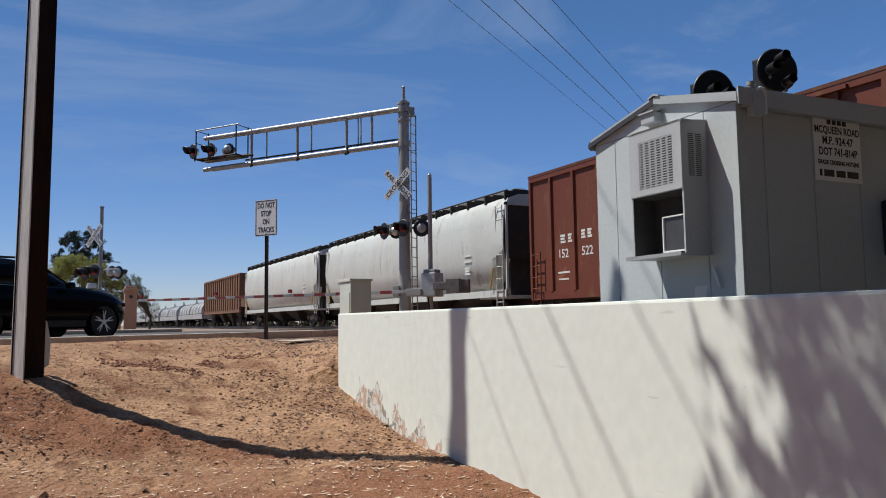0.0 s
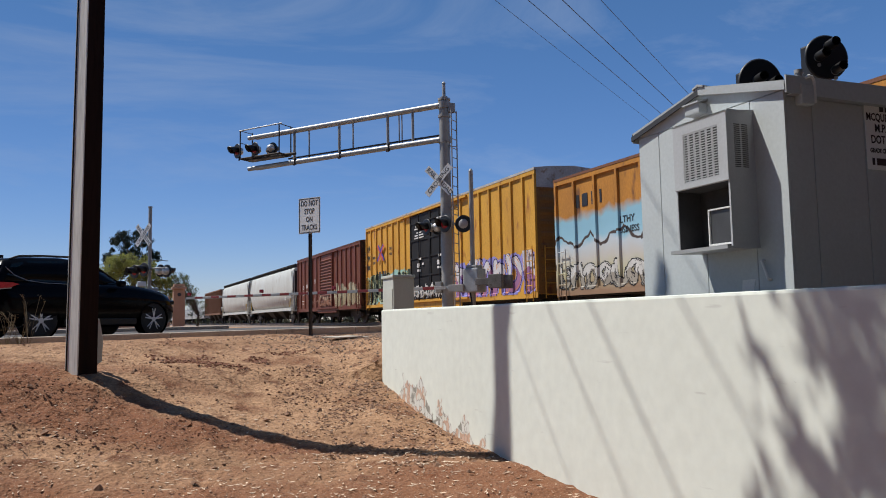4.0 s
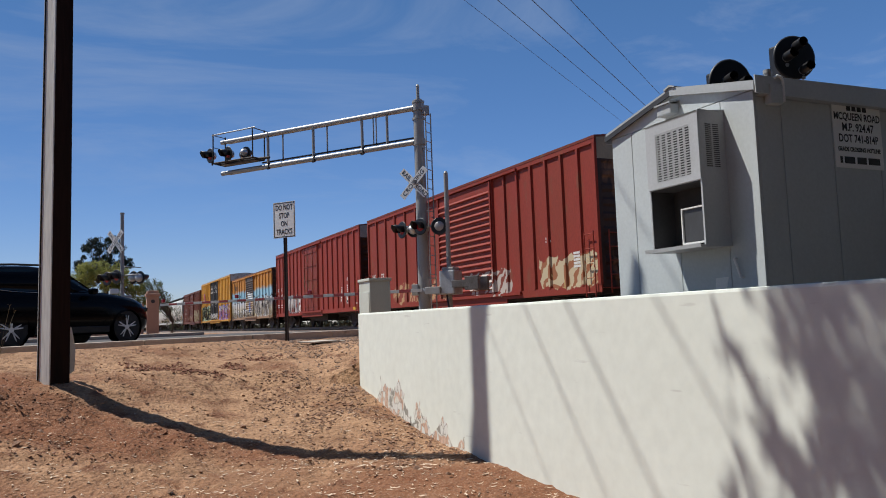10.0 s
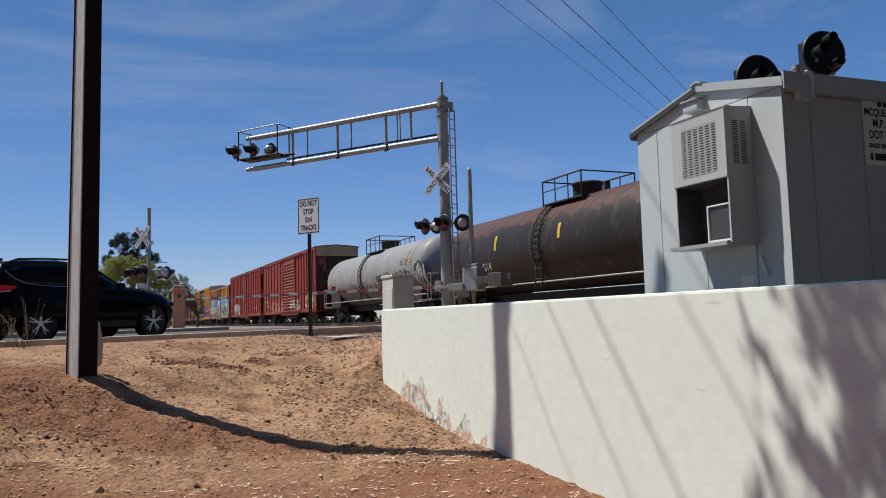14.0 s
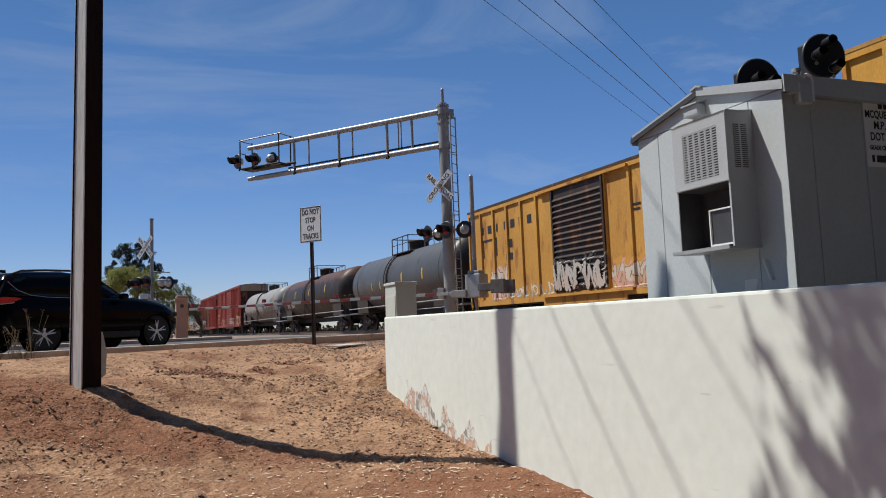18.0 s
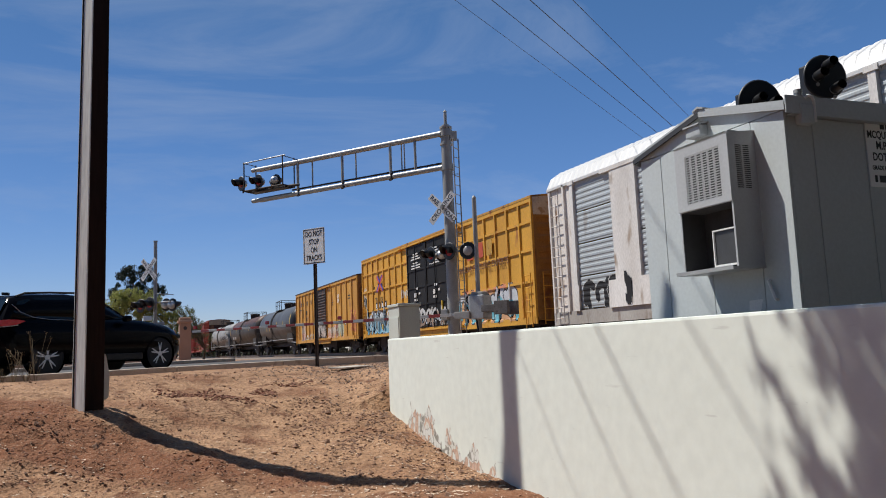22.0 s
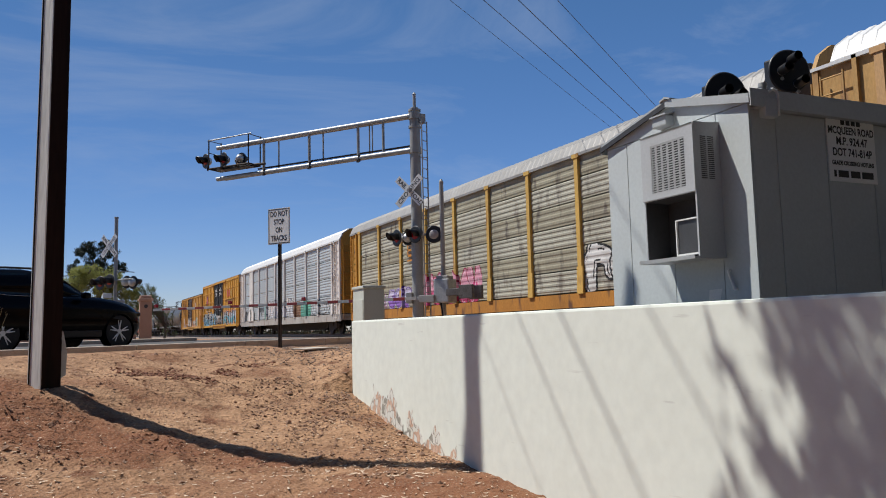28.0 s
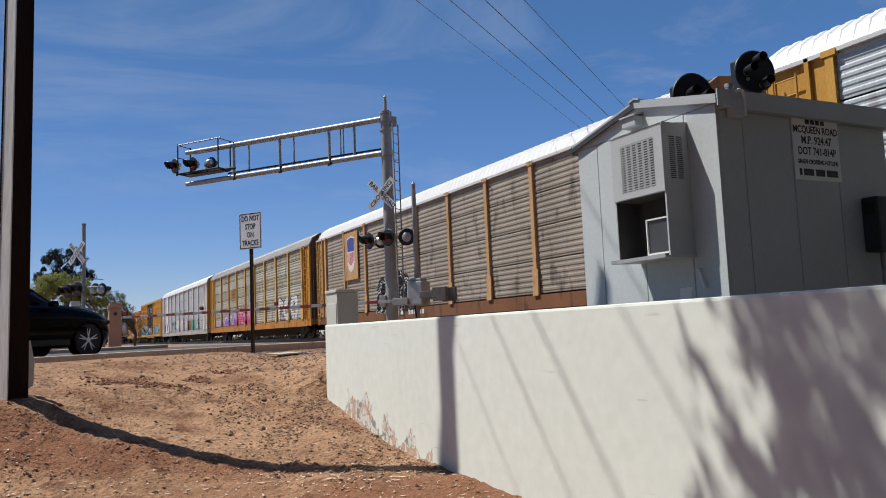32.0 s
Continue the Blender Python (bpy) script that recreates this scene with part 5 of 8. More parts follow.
def hopper_car(label, rear, front, paint, items=()):
    """Covered hopper: bulged white sides, running board on the roof, end and slope sheets coloured dark for their
    shadow.
    """
    c, h = car("covered_hopper", label, rear, front)
    b = h - .95
    prof = [(-1.3, 1.15), (-1.5, 1.5), (-1.58, 2.2), (-1.6, 2.8), (-1.57, 3.5), (-1.48, 4.0), (-1.34, 4.22), (-.95, 4.36), (0, 4.42), (.95, 4.36), (1.34, 4.22), (1.48, 4.0), (1.57, 3.5), (1.6, 2.8), (1.58, 2.2), (1.5, 1.5), (1.3, 1.15)]
    s = Shape()
    ends = [(-h + .12, 1.0, 2.6), (-b, 1.0, 1.15), (b, 1.0, 1.15), (h - .12, 1.0, 2.6)]
    n = len(prof)
    vs = []
    prof = [(x, z * 1.03 if z > 1.2 else z) for x, z in prof]
    for y, k, zb in ends:
        vs += [Vector((x * k, y, max(z, zb))) for x, z in prof]
    fs = [(i * n + j, i * n + (j + 1) % n, (i + 1) * n + (j + 1) % n, (i + 1) * n + j) for i in range(3) for j in range(n)]
    s.add(vs, fs, True)
    s.add(vs, [tuple(range(n - 1, -1, -1)), tuple(range(3 * n, 4 * n))])
    part("body", s, paint, c)
    for x in (-1.54, 1.46):
        part("side_sill", Shape().box(x, x + .08, -h + .05, h - .05, 1.0, 1.24), paint, c)
    for y0 in (-h + .05, h - 2):
        part("end_platform", Shape().box(-1.45, 1.45, y0, y0 + 1.95, .95, 1.05), paint, c)
    part("centre_sill", Shape().box(-.3, .3, -h, h, .6, .98), UNDER, c)
    for i in range(4):
        y = -b + (i + .5) * 2 * b / 4
        s = Shape()
        vs = [Vector((x, y + d, 1.2)) for x, d in ((-1.3, -1.6), (1.3, -1.6), (1.3, 1.6), (-1.3, 1.6))] + [Vector((x, y + d, .35)) for x, d in ((-.5, -.4), (.5, -.4), (.5, .4), (-.5, .4))]
        s.add(vs, [(0, 1, 5, 4), (1, 2, 6, 5), (2, 3, 7, 6), (3, 0, 4, 7), (4, 5, 6, 7)])
        part("hopper_chute", s, UNDER, c)
    for x in (-1.0, .62):
        s = Shape()
        for i in range(5):
            s.box(x + i * .085, x + i * .085 + .04, -h + .2, h - .2, 4.68, 4.715)
        part("running_board", s, GALV, c)
    k = int(2 * h / 1.35)
    for i in range(k + 1):
        y = -h + .25 + i * (2 * h - .5) / k
        part("board_bracket", Shape().box(-1.08, 1.06, y - .03, y + .03, 4.4, 4.68).box(-1.42, -1.06, y - .03, y + .03, 4.3, 4.62), UNDER, c)
    part("edge_rail", Shape().rod((-1.3, -h + .25, 4.64), (-1.3, h - .25, 4.64), .03, n=6), UNDER, c)
    for i in range(5):
        y = -b + (i + .5) * 2 * b / 5
        part("hatch", Shape().lathe([(.32, 4.4), (.34, 4.5), (.3, 4.54), (.05, 4.57)], 18, Matrix.Translation((0, y, 0))), paint, c)
    for e in (-1, 1):
        y0, y1 = sorted((e * (h - .15), e * (h - .05)))
        s = Shape()
        for x in (-1.5, 1.42):
            s.box(x, x + .08, y0, y1, 1.0, 4.2)
        s.box(-1.5, 1.5, y0, y1, 4.1, 4.2)
        part("end_frame", s, paint, c)
        ladder(c, -1.57, e * (h - .4), .7, 4.1, paint, .42, 9)
        # the end's shadow is put into the dark colour of these sheets
        y0, y1 = sorted((e * (h - .12), e * (h - .105)))
        part("end_sheet", Shape().prism([(x * .97, z) for x, z in prof if z > 1.6 and z < 4.3], y0, y1, "y"), UNDER, c, "dark end sheet, coloured as if in shadow")
        part("slope_sheet", Shape().prism([(e * (h - .3), 1.05), (e * (h - 1.0), 1.05), (e * (h - .35), 2.6), (e * (h - .3), 2.6)], -1.2, 1.2, "x"), UNDER, c)
        part("yellow_handle", Shape().rod((-1.62, e * (h - .95), 1.3), (-1.62, e * (h - .75), 2.0), .03, n=6), YELLOW_MARK, c)
    marks(c, items, -1.615)
    return c


def open_hopper(label, rear, front, paint):
    c, h = car("open_hopper", label, rear, front)
    s = Shape()
    for x in (-1.5, 1.44):
        s.box(x, x + .06, -h + .1, h - .1, 1.35, 4.2)
    for e in (-1, 1):
        y0, y1 = sorted((e * (h - .1), e * (h - .16)))
        s.box(-1.44, 1.44, y0, y1, 2.4, 4.2)
    part("body", s, paint, c)
    part("floor", Shape().box(-1.44, 1.44, -h + .3, h - .3, 1.5, 1.6), UNDER, c)
    part("top_chord", Shape().box(-1.57, -1.42, -h + .05, h - .05, 4.2, 4.33).box(1.42, 1.57, -h + .05, h - .05, 4.2, 4.33).box(-1.42, 1.42, -h + .05, -h + .2, 4.2, 4.33).box(-1.42, 1.42, h - .2, h - .05, 4.2, 4.33), paint, c)
    k = 17
    for i in range(k + 1):
        y = -h + .15 + i * (2 * h - .3) / k
        part("rib", Shape().box(-1.58, -1.5, y - .06, y + .06, 1.3, 4.2), paint, c)
    part("side_sill", Shape().box(-1.55, -1.4, -h + .1, h - .1, 1.15, 1.4), paint, c)
    for i in range(4):
        y = -h * .7 + i * h * 1.4 / 3
        s = Shape()
        vs = [Vector((x, y + d, 1.5)) for x, d in ((-1.3, -1.3), (1.3, -1.3), (1.3, 1.3), (-1.3, 1.3))] + [Vector((x, y + d, .4)) for x, d in ((-.8, -.4), (.8, -.4), (.8, .4), (-.8, .4))]
        s.add(vs, [(0, 1, 5, 4), (1, 2, 6, 5), (2, 3, 7, 6), (3, 0, 4, 7), (4, 5, 6, 7)])
        part("hopper_chute", s, UNDER, c)
    part("centre_sill", Shape().box(-.3, .3, -h, h, .6, .98), UNDER, c)
    return c


def coil_car(rear, front, paint):
    c, h = car("coil_car", "grey steel coil car with two rounded lift-off covers", rear, front)
    part("trough", Shape().prism([(-1.45, .8), (1.45, .8), (1.45, 1.3), (-1.45, 1.3)], -h + .1, h - .1, "y"), paint, c)
    for a, b in ((-h + .5, -.25), (.25, h - .5)):
        n = 12
        prof = [(1.42 * math.cos(math.pi - math.pi * i / n), 1.35 + 1.25 * math.sin(math.pi * i / n) ** .7) for i in range(n + 1)]
        cv = part("cover", Shape().prism(prof, a, b, "y"), paint, c, "rounded grey cover")
        for k in range(5):
            y = a + .1 + k * (b - a - .2) / 4
            p2 = [(x * 1.03, 1.35 + (z - 1.35) * 1.03) for x, z in prof]
            part("cover_rib", Shape().prism(p2, y - .04, y + .04, "y"), paint, cv)
        ym = (a + b) / 2
        pts = [(0, ym + .55 * math.cos(math.pi * i / 10), 2.6 + .55 * math.sin(math.pi * i / 10)) for i in range(11)]
        part("lifting_bow", Shape().pipe(pts, .06, 8), paint, cv)
    part("end_rail", Shape().pipe([(-1.4, h - .15, .9), (-1.4, h - .15, 2.2), (1.4, h - .15, 2.2), (1.4, h - .15, .9)], .03, 6), paint, c)
    return c


def tank_car(label, rear, front, paint, bands=True, head_paint=None, items=(), stripes=()):
    c, h = car("tank_car", label, rear, front)
    R, Z, b = 1.56, 2.6, h - 1.05
    m = Matrix.Translation((0, 0, Z)) @ Matrix.Rotation(radians(-90), 4, "X")
    head = [(R * math.cos(a), .75 * math.sin(a)) for a in [i * math.pi / 2 / 8 for i in range(9)]]
    prof = [(max(r, .02), -b + .45 - d) for r, d in reversed(head)] + [(r if r > .02 else .02, b - .45 + d) for r, d in head]
    tank = part("tank", Shape().lathe(prof, 40, m), paint, c)
    if head_paint:
        for e in (-1, 1):
            part("tank_head", Shape().lathe([(max(r, .02) + .008, e * (b - .45 + d + .004)) for r, d in head], 40, m, close=False), head_paint, c, "black tank head")
    part("sill", Shape().box(-.32, .32, -h, h, .7, 1.0), UNDER, c)
    for e in (-1, 1):
        y0, y1 = sorted((e * (h - 3.6), e * (h - 1.6)))
        part("saddle", Shape().prism([(-1.3, 1.0), (1.3, 1.0), (1.35, 1.8), (.9, 1.35), (-.9, 1.35), (-1.35, 1.8)], y0, y1, "y"), UNDER, c)
        y0, y1 = sorted((e * (h - .1), e * (h - 1.9)))
        part("end_platform", Shape().box(-1.4, 1.4, y0, y1, .98, 1.05), GALV, c)
        s = Shape().pipe([(-1.42, e * (h - .15), 1.0), (-1.42, e * (h - .15), 2.2), (-1.42, e * (h - .55), 2.2), (-1.42, e * (h - .55), 1.0)], .028, 6)
        s.pipe([(-1.42, e * (h - .15), 2.2), (1.42, e * (h - .15), 2.2), (1.42, e * (h - .15), 1.0)], .028, 6)
        part("end_railing", s, GALV if bands else UNDER, c)
        part("band", Shape().lathe([(R + .015, -.06), (R + .02, 0), (R + .015, .06)], 40, Matrix.Translation((0, e * (h - 2.4), 0)) @ m, close=False), paint, c)
    part("side_rod", Shape().rod((-1.5, -h + .5, 1.28), (-1.5, h - .5, 1.28), .03, n=6), GALV, c)
    # platform round the fittings on top
    t0 = Z + R
    part("band", Shape().lathe([(R + .015, -.12), (R + .025, 0), (R + .015, .12)], 40, Matrix.Translation((0, .9, 0)) @ m, close=False), UNDER, c)
    pf = part("top_platform", Shape().box(-1.05, -.55, -1.2, 1.2, t0 - .22, t0 - .17).box(.55, 1.05, -1.2, 1.2, t0 - .22, t0 - .17), UNDER, c)
    for x in (-1.05, 1.05):
        part("railing", Shape().pipe([(x, -1.2, t0 - .25), (x, -1.2, t0 + .62), (x, 1.2, t0 + .62), (x, 1.2, t0 - .25)], .028, 6), UNDER, pf)
        part("rail", Shape().rod((x, -1.2, t0 + .25), (x, 1.2, t0 + .25), .018, n=6), UNDER, pf)
        for y in (-.4, .4):
            part("railing_post", Shape().rod((x, y, t0 - .25), (x, y, t0 + .62), .022, n=6), UNDER, pf)
    for y in (-1.2, 1.2):
        part("rail", Shape().rod((-1.05, y, t0 + .62), (1.05, y, t0 + .62), .025, n=6), UNDER, pf)
    part("manway", Shape().lathe([(.5, t0 - .15), (.5, t0 + .35), (.55, t0 + .37), (.52, t0 + .45), (.1, t0 + .5)], 20), UNDER, c)
    part("valve", Shape().rod((0, -1.1, t0 - .1), (0, -1.1, t0 + .3), .12, n=12), UNDER, c)
    s = Shape()
    k = 12
    arc = [(-(R + .07) * math.sin(a), .9, Z + (R + .07) * math.cos(a)) for a in [.5 + i * 1.5 / k for i in range(k + 1)]]
    for d in (-.22, .22):
        s.pipe([(x, y + d, z) for x, y, z in arc] + [(-R + .02, .9 + d, 1.1)], .025, 6)
    lad = part("ladder", s, UNDER, c)
    for x, y, z in arc[1:] + [(-R + .0, .9, 1.75), (-R + .03, .9, 1.4)]:
        part("rung", Shape().rod((x, y - .22, z), (x, y + .22, z), .018, n=5), UNDER, lad)
    for y, z, w, hh in stripes:
        x = -math.sqrt(max(.01, R * R - (z - Z) ** 2))
        p = [Vector((-math.sqrt(max(.01, R * R - (q - Z) ** 2)) * 1.004, 0, Z + (q - Z) * 1.004)) for q in (z - hh / 2, z - hh / 4, z, z + hh / 4, z + hh / 2)]
        vs = [Vector((q.x, y - w / 2, q.z)) for q in p] + [Vector((q.x, y + w / 2, q.z)) for q in p]
        vs += [v + Vector((.012, 0, 0)) for v in vs]
        part("reflector", Shape().add(vs, [(i, i + 1, i + 6, i + 5) for i in range(4)] + [(i + 10, i + 11, i + 16, i + 15) for i in range(4)]), YELLOW_MARK, c, "yellow reflective strip")
    for y, z, size, text in items:
        x = -math.sqrt(max(.01, R * R - (z - Z) ** 2))
        tilt = math.asin((z - Z) / R)
        words("lettering", text, size, face_x(x - .006, y, z) @ Matrix.Rotation(-tilt, 4, "X"), WHITE_INK, c, bold=.004, depth=.004)
    return c


def corrugated(y0, y1, z0, z1, x, n):
    """A sheet with n level corrugations that face the road."""
    s = Shape()
    d = (z1 - z0) / n
    poly = []
    for i in range(n):
        z = z0 + i * d
        poly += [(x, z), (x, z + d * .25), (x - CORRUGATION, z + d * .45), (x - CORRUGATION, z + d * .8)]
    poly += [(x, z1), (x + .03, z1), (x + .03, z0)]
    return s.prism(poly, y0, y1, "y")


def autorack(label, rear, front, panel_paint, post_paint, roof_paint, deck_paint, rows=4, wide=(), end_paint=None, extras=None, dirty=None, door_paint=None, setback=0.0):
    """Enclosed car carrier: flat deck, posts with corrugated panels between them, ribbed arched roof, end doors and ladders."""
    c, h = car("autorack", label, rear, front, 3.0)
    end_paint = end_paint or post_paint
    part("deck", Shape().box(-1.5, 1.5, -h, h, .78, 1.1).box(-1.56, -1.5, -h + .02, h - .02, .7, 1.12), deck_paint, c)
    part("centre_sill", Shape().box(-.4, .4, -h + 1, h - 1, .45, .78).prism([(-h * .55, .45), (h * .55, .45), (h * .5, .25), (-h * .5, .25)], -.35, .35, "x"), UNDER, c)
    part("inner_floor", Shape().box(-1.42, 1.42, -h + .3, h - .3, 1.1, 1.14).box(-1.42, 1.42, -h + .3, h - .3, 3.1, 3.16), UNDER, c)
    bays = 9
    xs = [-h + 1.5 + i * (2 * h - 3.0) / bays for i in range(bays + 1)]
    TOPZ = 5.24
    for i, y in enumerate(xs):
        w = .09 if i not in wide else .6
        part("post", Shape().box(-1.6, -1.48, y - w, y + w, 1.1, TOPZ).prism([(-1.62, 1.1), (-1.56, 1.1), (-1.56, 1.9), (-1.6, 1.9)], y - w * 1.6, y + w * 1.6, "y").box(-1.62, -1.5, y - w * 1.8, y + w * 1.8, TOPZ - .12, TOPZ), post_paint, c)
    for i in range(bays):
        a, b = xs[i] + .1, xs[i + 1] - .1
        if i in wide:
            a += .5
        if i + 1 in wide:
            b -= .5
        hz = (TOPZ - 1.15) / rows
        for j in range(rows):
            z0 = 1.15 + j * hz
            pn = part("side_panel", corrugated(a, b, z0 + .02, z0 + hz - .02, -1.5, max(4, round(hz / .16))) if not (dirty and j % 2) else corrugated(a, b, z0 + .02, z0 + hz - .02, -1.5, 3), dirty if dirty and j % 2 else panel_paint, c)
    # plain end bays
    for e in (-1, 1):
        a, b = sorted((e * (h - .05), e * (h - 1.42)))
        part("end_panel", Shape().bevel_box(-1.52, -1.48, a, b, 1.12, TOPZ, .005), end_paint, c)
        part("end_post", Shape().box(-1.58, -1.5, e * (h - .12) - .06, e * (h - .12) + .06, 1.1, TOPZ), end_paint, c)
        part("end_post", Shape().box(-1.6, -1.5, e * (h - 1.0) - .05, e * (h - 1.0) + .05, 1.1, TOPZ), end_paint, c)
        y0, y1 = sorted((e * (h + .02), e * (h - .08)))
        for sx in (-1, 1):
            s = Shape().prism([(sx * .02, 1.15), (sx * 1.45, 1.15), (sx * 1.5, 5.26), (sx * 1.34, 5.58), (sx * .97, 5.83), (sx * .02, 5.95)], y0, y1, "y")
            part("end_door", s, door_paint or end_paint, c)
        for j in range(6):
            part("door_rib", Shape().box(-1.4, 1.4, min(e * (h + .02), e * (h + .07)), max(e * (h + .02), e * (h + .07)), 1.5 + j * .6, 1.6 + j * .6), door_paint or end_paint, c)
        ladder(c, -1.66, e * (h - .55), .8, 5.0, end_paint, .5, 13)
        ladder(c, -1.15, e * (h + .12), .8, 5.0, door_paint or end_paint, .5, 11, "x")
    # far side
    part("far_side", Shape().box(1.46, 1.5, -h + .05, h - .05, 1.1, TOPZ), panel_paint, c)
    # arched roof with ribs across
    arch = [(-1.58, TOPZ - .05), (-1.58, TOPZ + .02), (-1.4, TOPZ + .36), (-1.0, TOPZ + .62), (0, TOPZ + .74), (1.0, TOPZ + .62), (1.4, TOPZ + .36), (1.58, TOPZ + .02), (1.58, TOPZ - .05)]
    k = int(2 * h / .3)
    vs, fs = [], []
    n = len(arch)
    ys = []
    for i in range(k):
        y = -h + i * 2 * h / k
        d = 2 * h / k
        ys += [(y, 0), (y + d * .3, 0), (y + d * .4, .018), (y + d * .9, .018)]
    ys.append((h, 0))
    ys = [(y, up) for y, up in ys if abs(y) <= h - setback]      # some roofs stop short of the end doors
    for y, up in ys:
        vs += [Vector((x * (1 + up * .35), y, z + (up if z > TOPZ + .1 else 0))) for x, z in arch]
    fs = [(i * n + j, i * n + j + 1, (i + 1) * n + j + 1, (i + 1) * n + j) for i in range(len(ys) - 1) for j in range(n - 1)]
    s = Shape().add(vs, fs)
    s.add(vs, [tuple(range(n)), tuple(range((len(ys) - 1) * n, len(ys) * n))])
    part("roof", s, roof_paint, c)
    part("top_rail", Shape().box(-1.6, -1.5, -h + .02, h - .02, TOPZ - .07, TOPZ + .0), roof_paint, c)
    if extras:
        extras(c, h, xs)
    return c


# ---- sprayed pieces: drawn stroke by stroke, then laid on the car's side as thin coats ----
SPRAYS = {}


def spray(col):
    if col not in SPRAYS:
        SPRAYS[col] = surface("spray_paint", col, 0.65, 0, 0.3, 2.2, 40, 0.04)
        SPRAYS[col].node_tree.nodes["Principled BSDF"].inputs["Specular IOR Level"].default_value = 0.15
    return SPRAYS[col]


def skeleton_strokes(rng, forms):
    """A few abstract strokes in a unit box."""
    out = []
    for kind in rng.sample(forms, min(len(forms), rng.choice((2, 2, 3)))):
        if kind == "arc":
            a0, sw, r = rng.uniform(0, 6.28), rng.uniform(2.6, 5.4), rng.uniform(.26, .4)
            pts = [(r * math.cos(a0 + sw * i / 9), 1.15 * r * math.sin(a0 + sw * i / 9)) for i in range(10)]
        elif kind == "bar":
            a, b, bow = rng.uniform(-.36, .36), rng.uniform(-.2, .2), rng.uniform(-.18, .18)
            pts = [(a + b * t + bow * math.sin(3.14 * t), -.48 + .96 * t) for t in [i / 5 for i in range(6)]]
        elif kind == "zig":
            pts = [(-.38, rng.uniform(.1, .45)), (rng.uniform(-.2, .1), rng.uniform(-.5, -.2)), (rng.uniform(-.05, .25), rng.uniform(.1, .5)), (.4, rng.uniform(-.48, -.1))]
        else:
            a, e = rng.uniform(-.3, .1), rng.choice((-1, 1))
            pts = [(a, .45 * e), (a + .02, .1 * e), (a + .08, -.2 * e), (a + .25, -.38 * e), (a + .42, -.3 * e), (a + .46, -.08 * e)]
        out.append(pts)
    return out


def distance_to(px, pz, pts, taper):
    """Distance of every cell from a polyline, less its taper towards the far end."""
    best = np.full(px.shape, 9.0)
    n = len(pts) - 1
    for i in range(n):
        (ax, az), (bx, bz) = pts[i], pts[i + 1]
        dx, dz = bx - ax, bz - az
        t = np.clip(((px - ax) * dx + (pz - az) * dz) / (dx * dx + dz * dz + 1e-9), 0, 1)
        d = np.hypot(px - ax - t * dx, pz - az - t * dz) + taper * (i + t) / n
        best = np.minimum(best, d)
    return best


def piece(c, label, y0, y1, z0, z1, skin, count, fill, fill2, line, seed, thick=.15, edge=.045, forms=("arc", "bar", "zig", "hook"), cloud=None, shine=None, taper=0.0, heap=0.0, cell=.028):
    """A row of overlapping sprayed shapes with outline, two-tone filling and shine; skin(y, z) is the side's surface."""
    rng = random.Random(seed)
    ny, nz = max(2, int((y1 - y0) / cell)), max(2, int((z1 - z0) / cell))
    ye, ze = np.linspace(y0, y1, ny + 1), np.linspace(z0, z1, nz + 1)
    py, pz = np.meshgrid((ye[1:] + ye[:-1]) / 2, (ze[1:] + ze[:-1]) / 2, indexing="ij")
    kind = np.zeros(py.shape, int)
    high, pitch = z1 - z0, (y1 - y0) / count
    near = np.full(py.shape, 9.0)
    jobs = []
    for k in range(count):
        u = y1 - (k + .5) * pitch
        mid = 1 - heap * abs(2 * (k + .5) / count - 1)
        tall = high * rng.uniform(.72, .88) * mid
        zc = z0 + tall * .5 + high * .08 + rng.uniform(-.04, .04) * high
        lean_by = rng.uniform(-.15, .15)
        d = np.full(py.shape, 9.0)
        for pts in skeleton_strokes(rng, list(forms)):
            q = [(u - (a * pitch * 1.25 + lean_by * b * pitch), zc + b * tall) for a, b in pts]
            d = np.minimum(d, distance_to(py, pz, q, taper * high))
        jobs.append((d, rng.uniform(.35, .6)))
        near = np.minimum(near, d)
    w = thick * high * .62
    if cloud:
        puff = .085 * high * (1 + .9 * np.sin(py * 5.1 + seed) * np.sin(py * 2.3 + pz * 4 + seed))
        margin = np.minimum(np.minimum(py - y0, y1 - py), z1 - pz) - .1 * np.abs(np.sin(py * 3.7 + pz * 5.3 + seed))
        kind[(near < w + edge + puff) & (margin > 0)] = 4
    for d, f in jobs:
        kind[d < w + edge] = 3
        inner = d < w
        tone = (pz - z0) / high + .12 * np.sin(py * 7 + seed) > f
        kind[inner & tone] = 1
        kind[inner & ~tone] = 2
        if shine:
            kind[inner & (np.abs(d - w * .62) < max(.014, w * .1)) & (np.sin(py * 9 + pz * 6 + seed) > .1)] = 5
    ii, jj = np.nonzero(kind)
    corner = lambda a, b: a * (nz + 1) + b
    quads = np.stack([corner(ii, jj), corner(ii + 1, jj), corner(ii + 1, jj + 1), corner(ii, jj + 1)], 1)
    used, back = np.unique(quads, return_inverse=True)
    gy, gz = ye[used // (nz + 1)], ze[used % (nz + 1)]
    me = bpy.data.meshes.new("sprayed_piece")
    me.from_pydata(np.stack([skin(gy, gz), gy, gz], 1).tolist(), [], back.reshape(-1, 4).tolist())
    for col in (fill, fill2, line, cloud or line, shine or fill):
        me.materials.append(spray(col))
    me.polygons.foreach_set("material_index", (kind[ii, jj] - 1).astype(np.int32))
    me.update()
    return part("sprayed_piece", me, None, c, label)


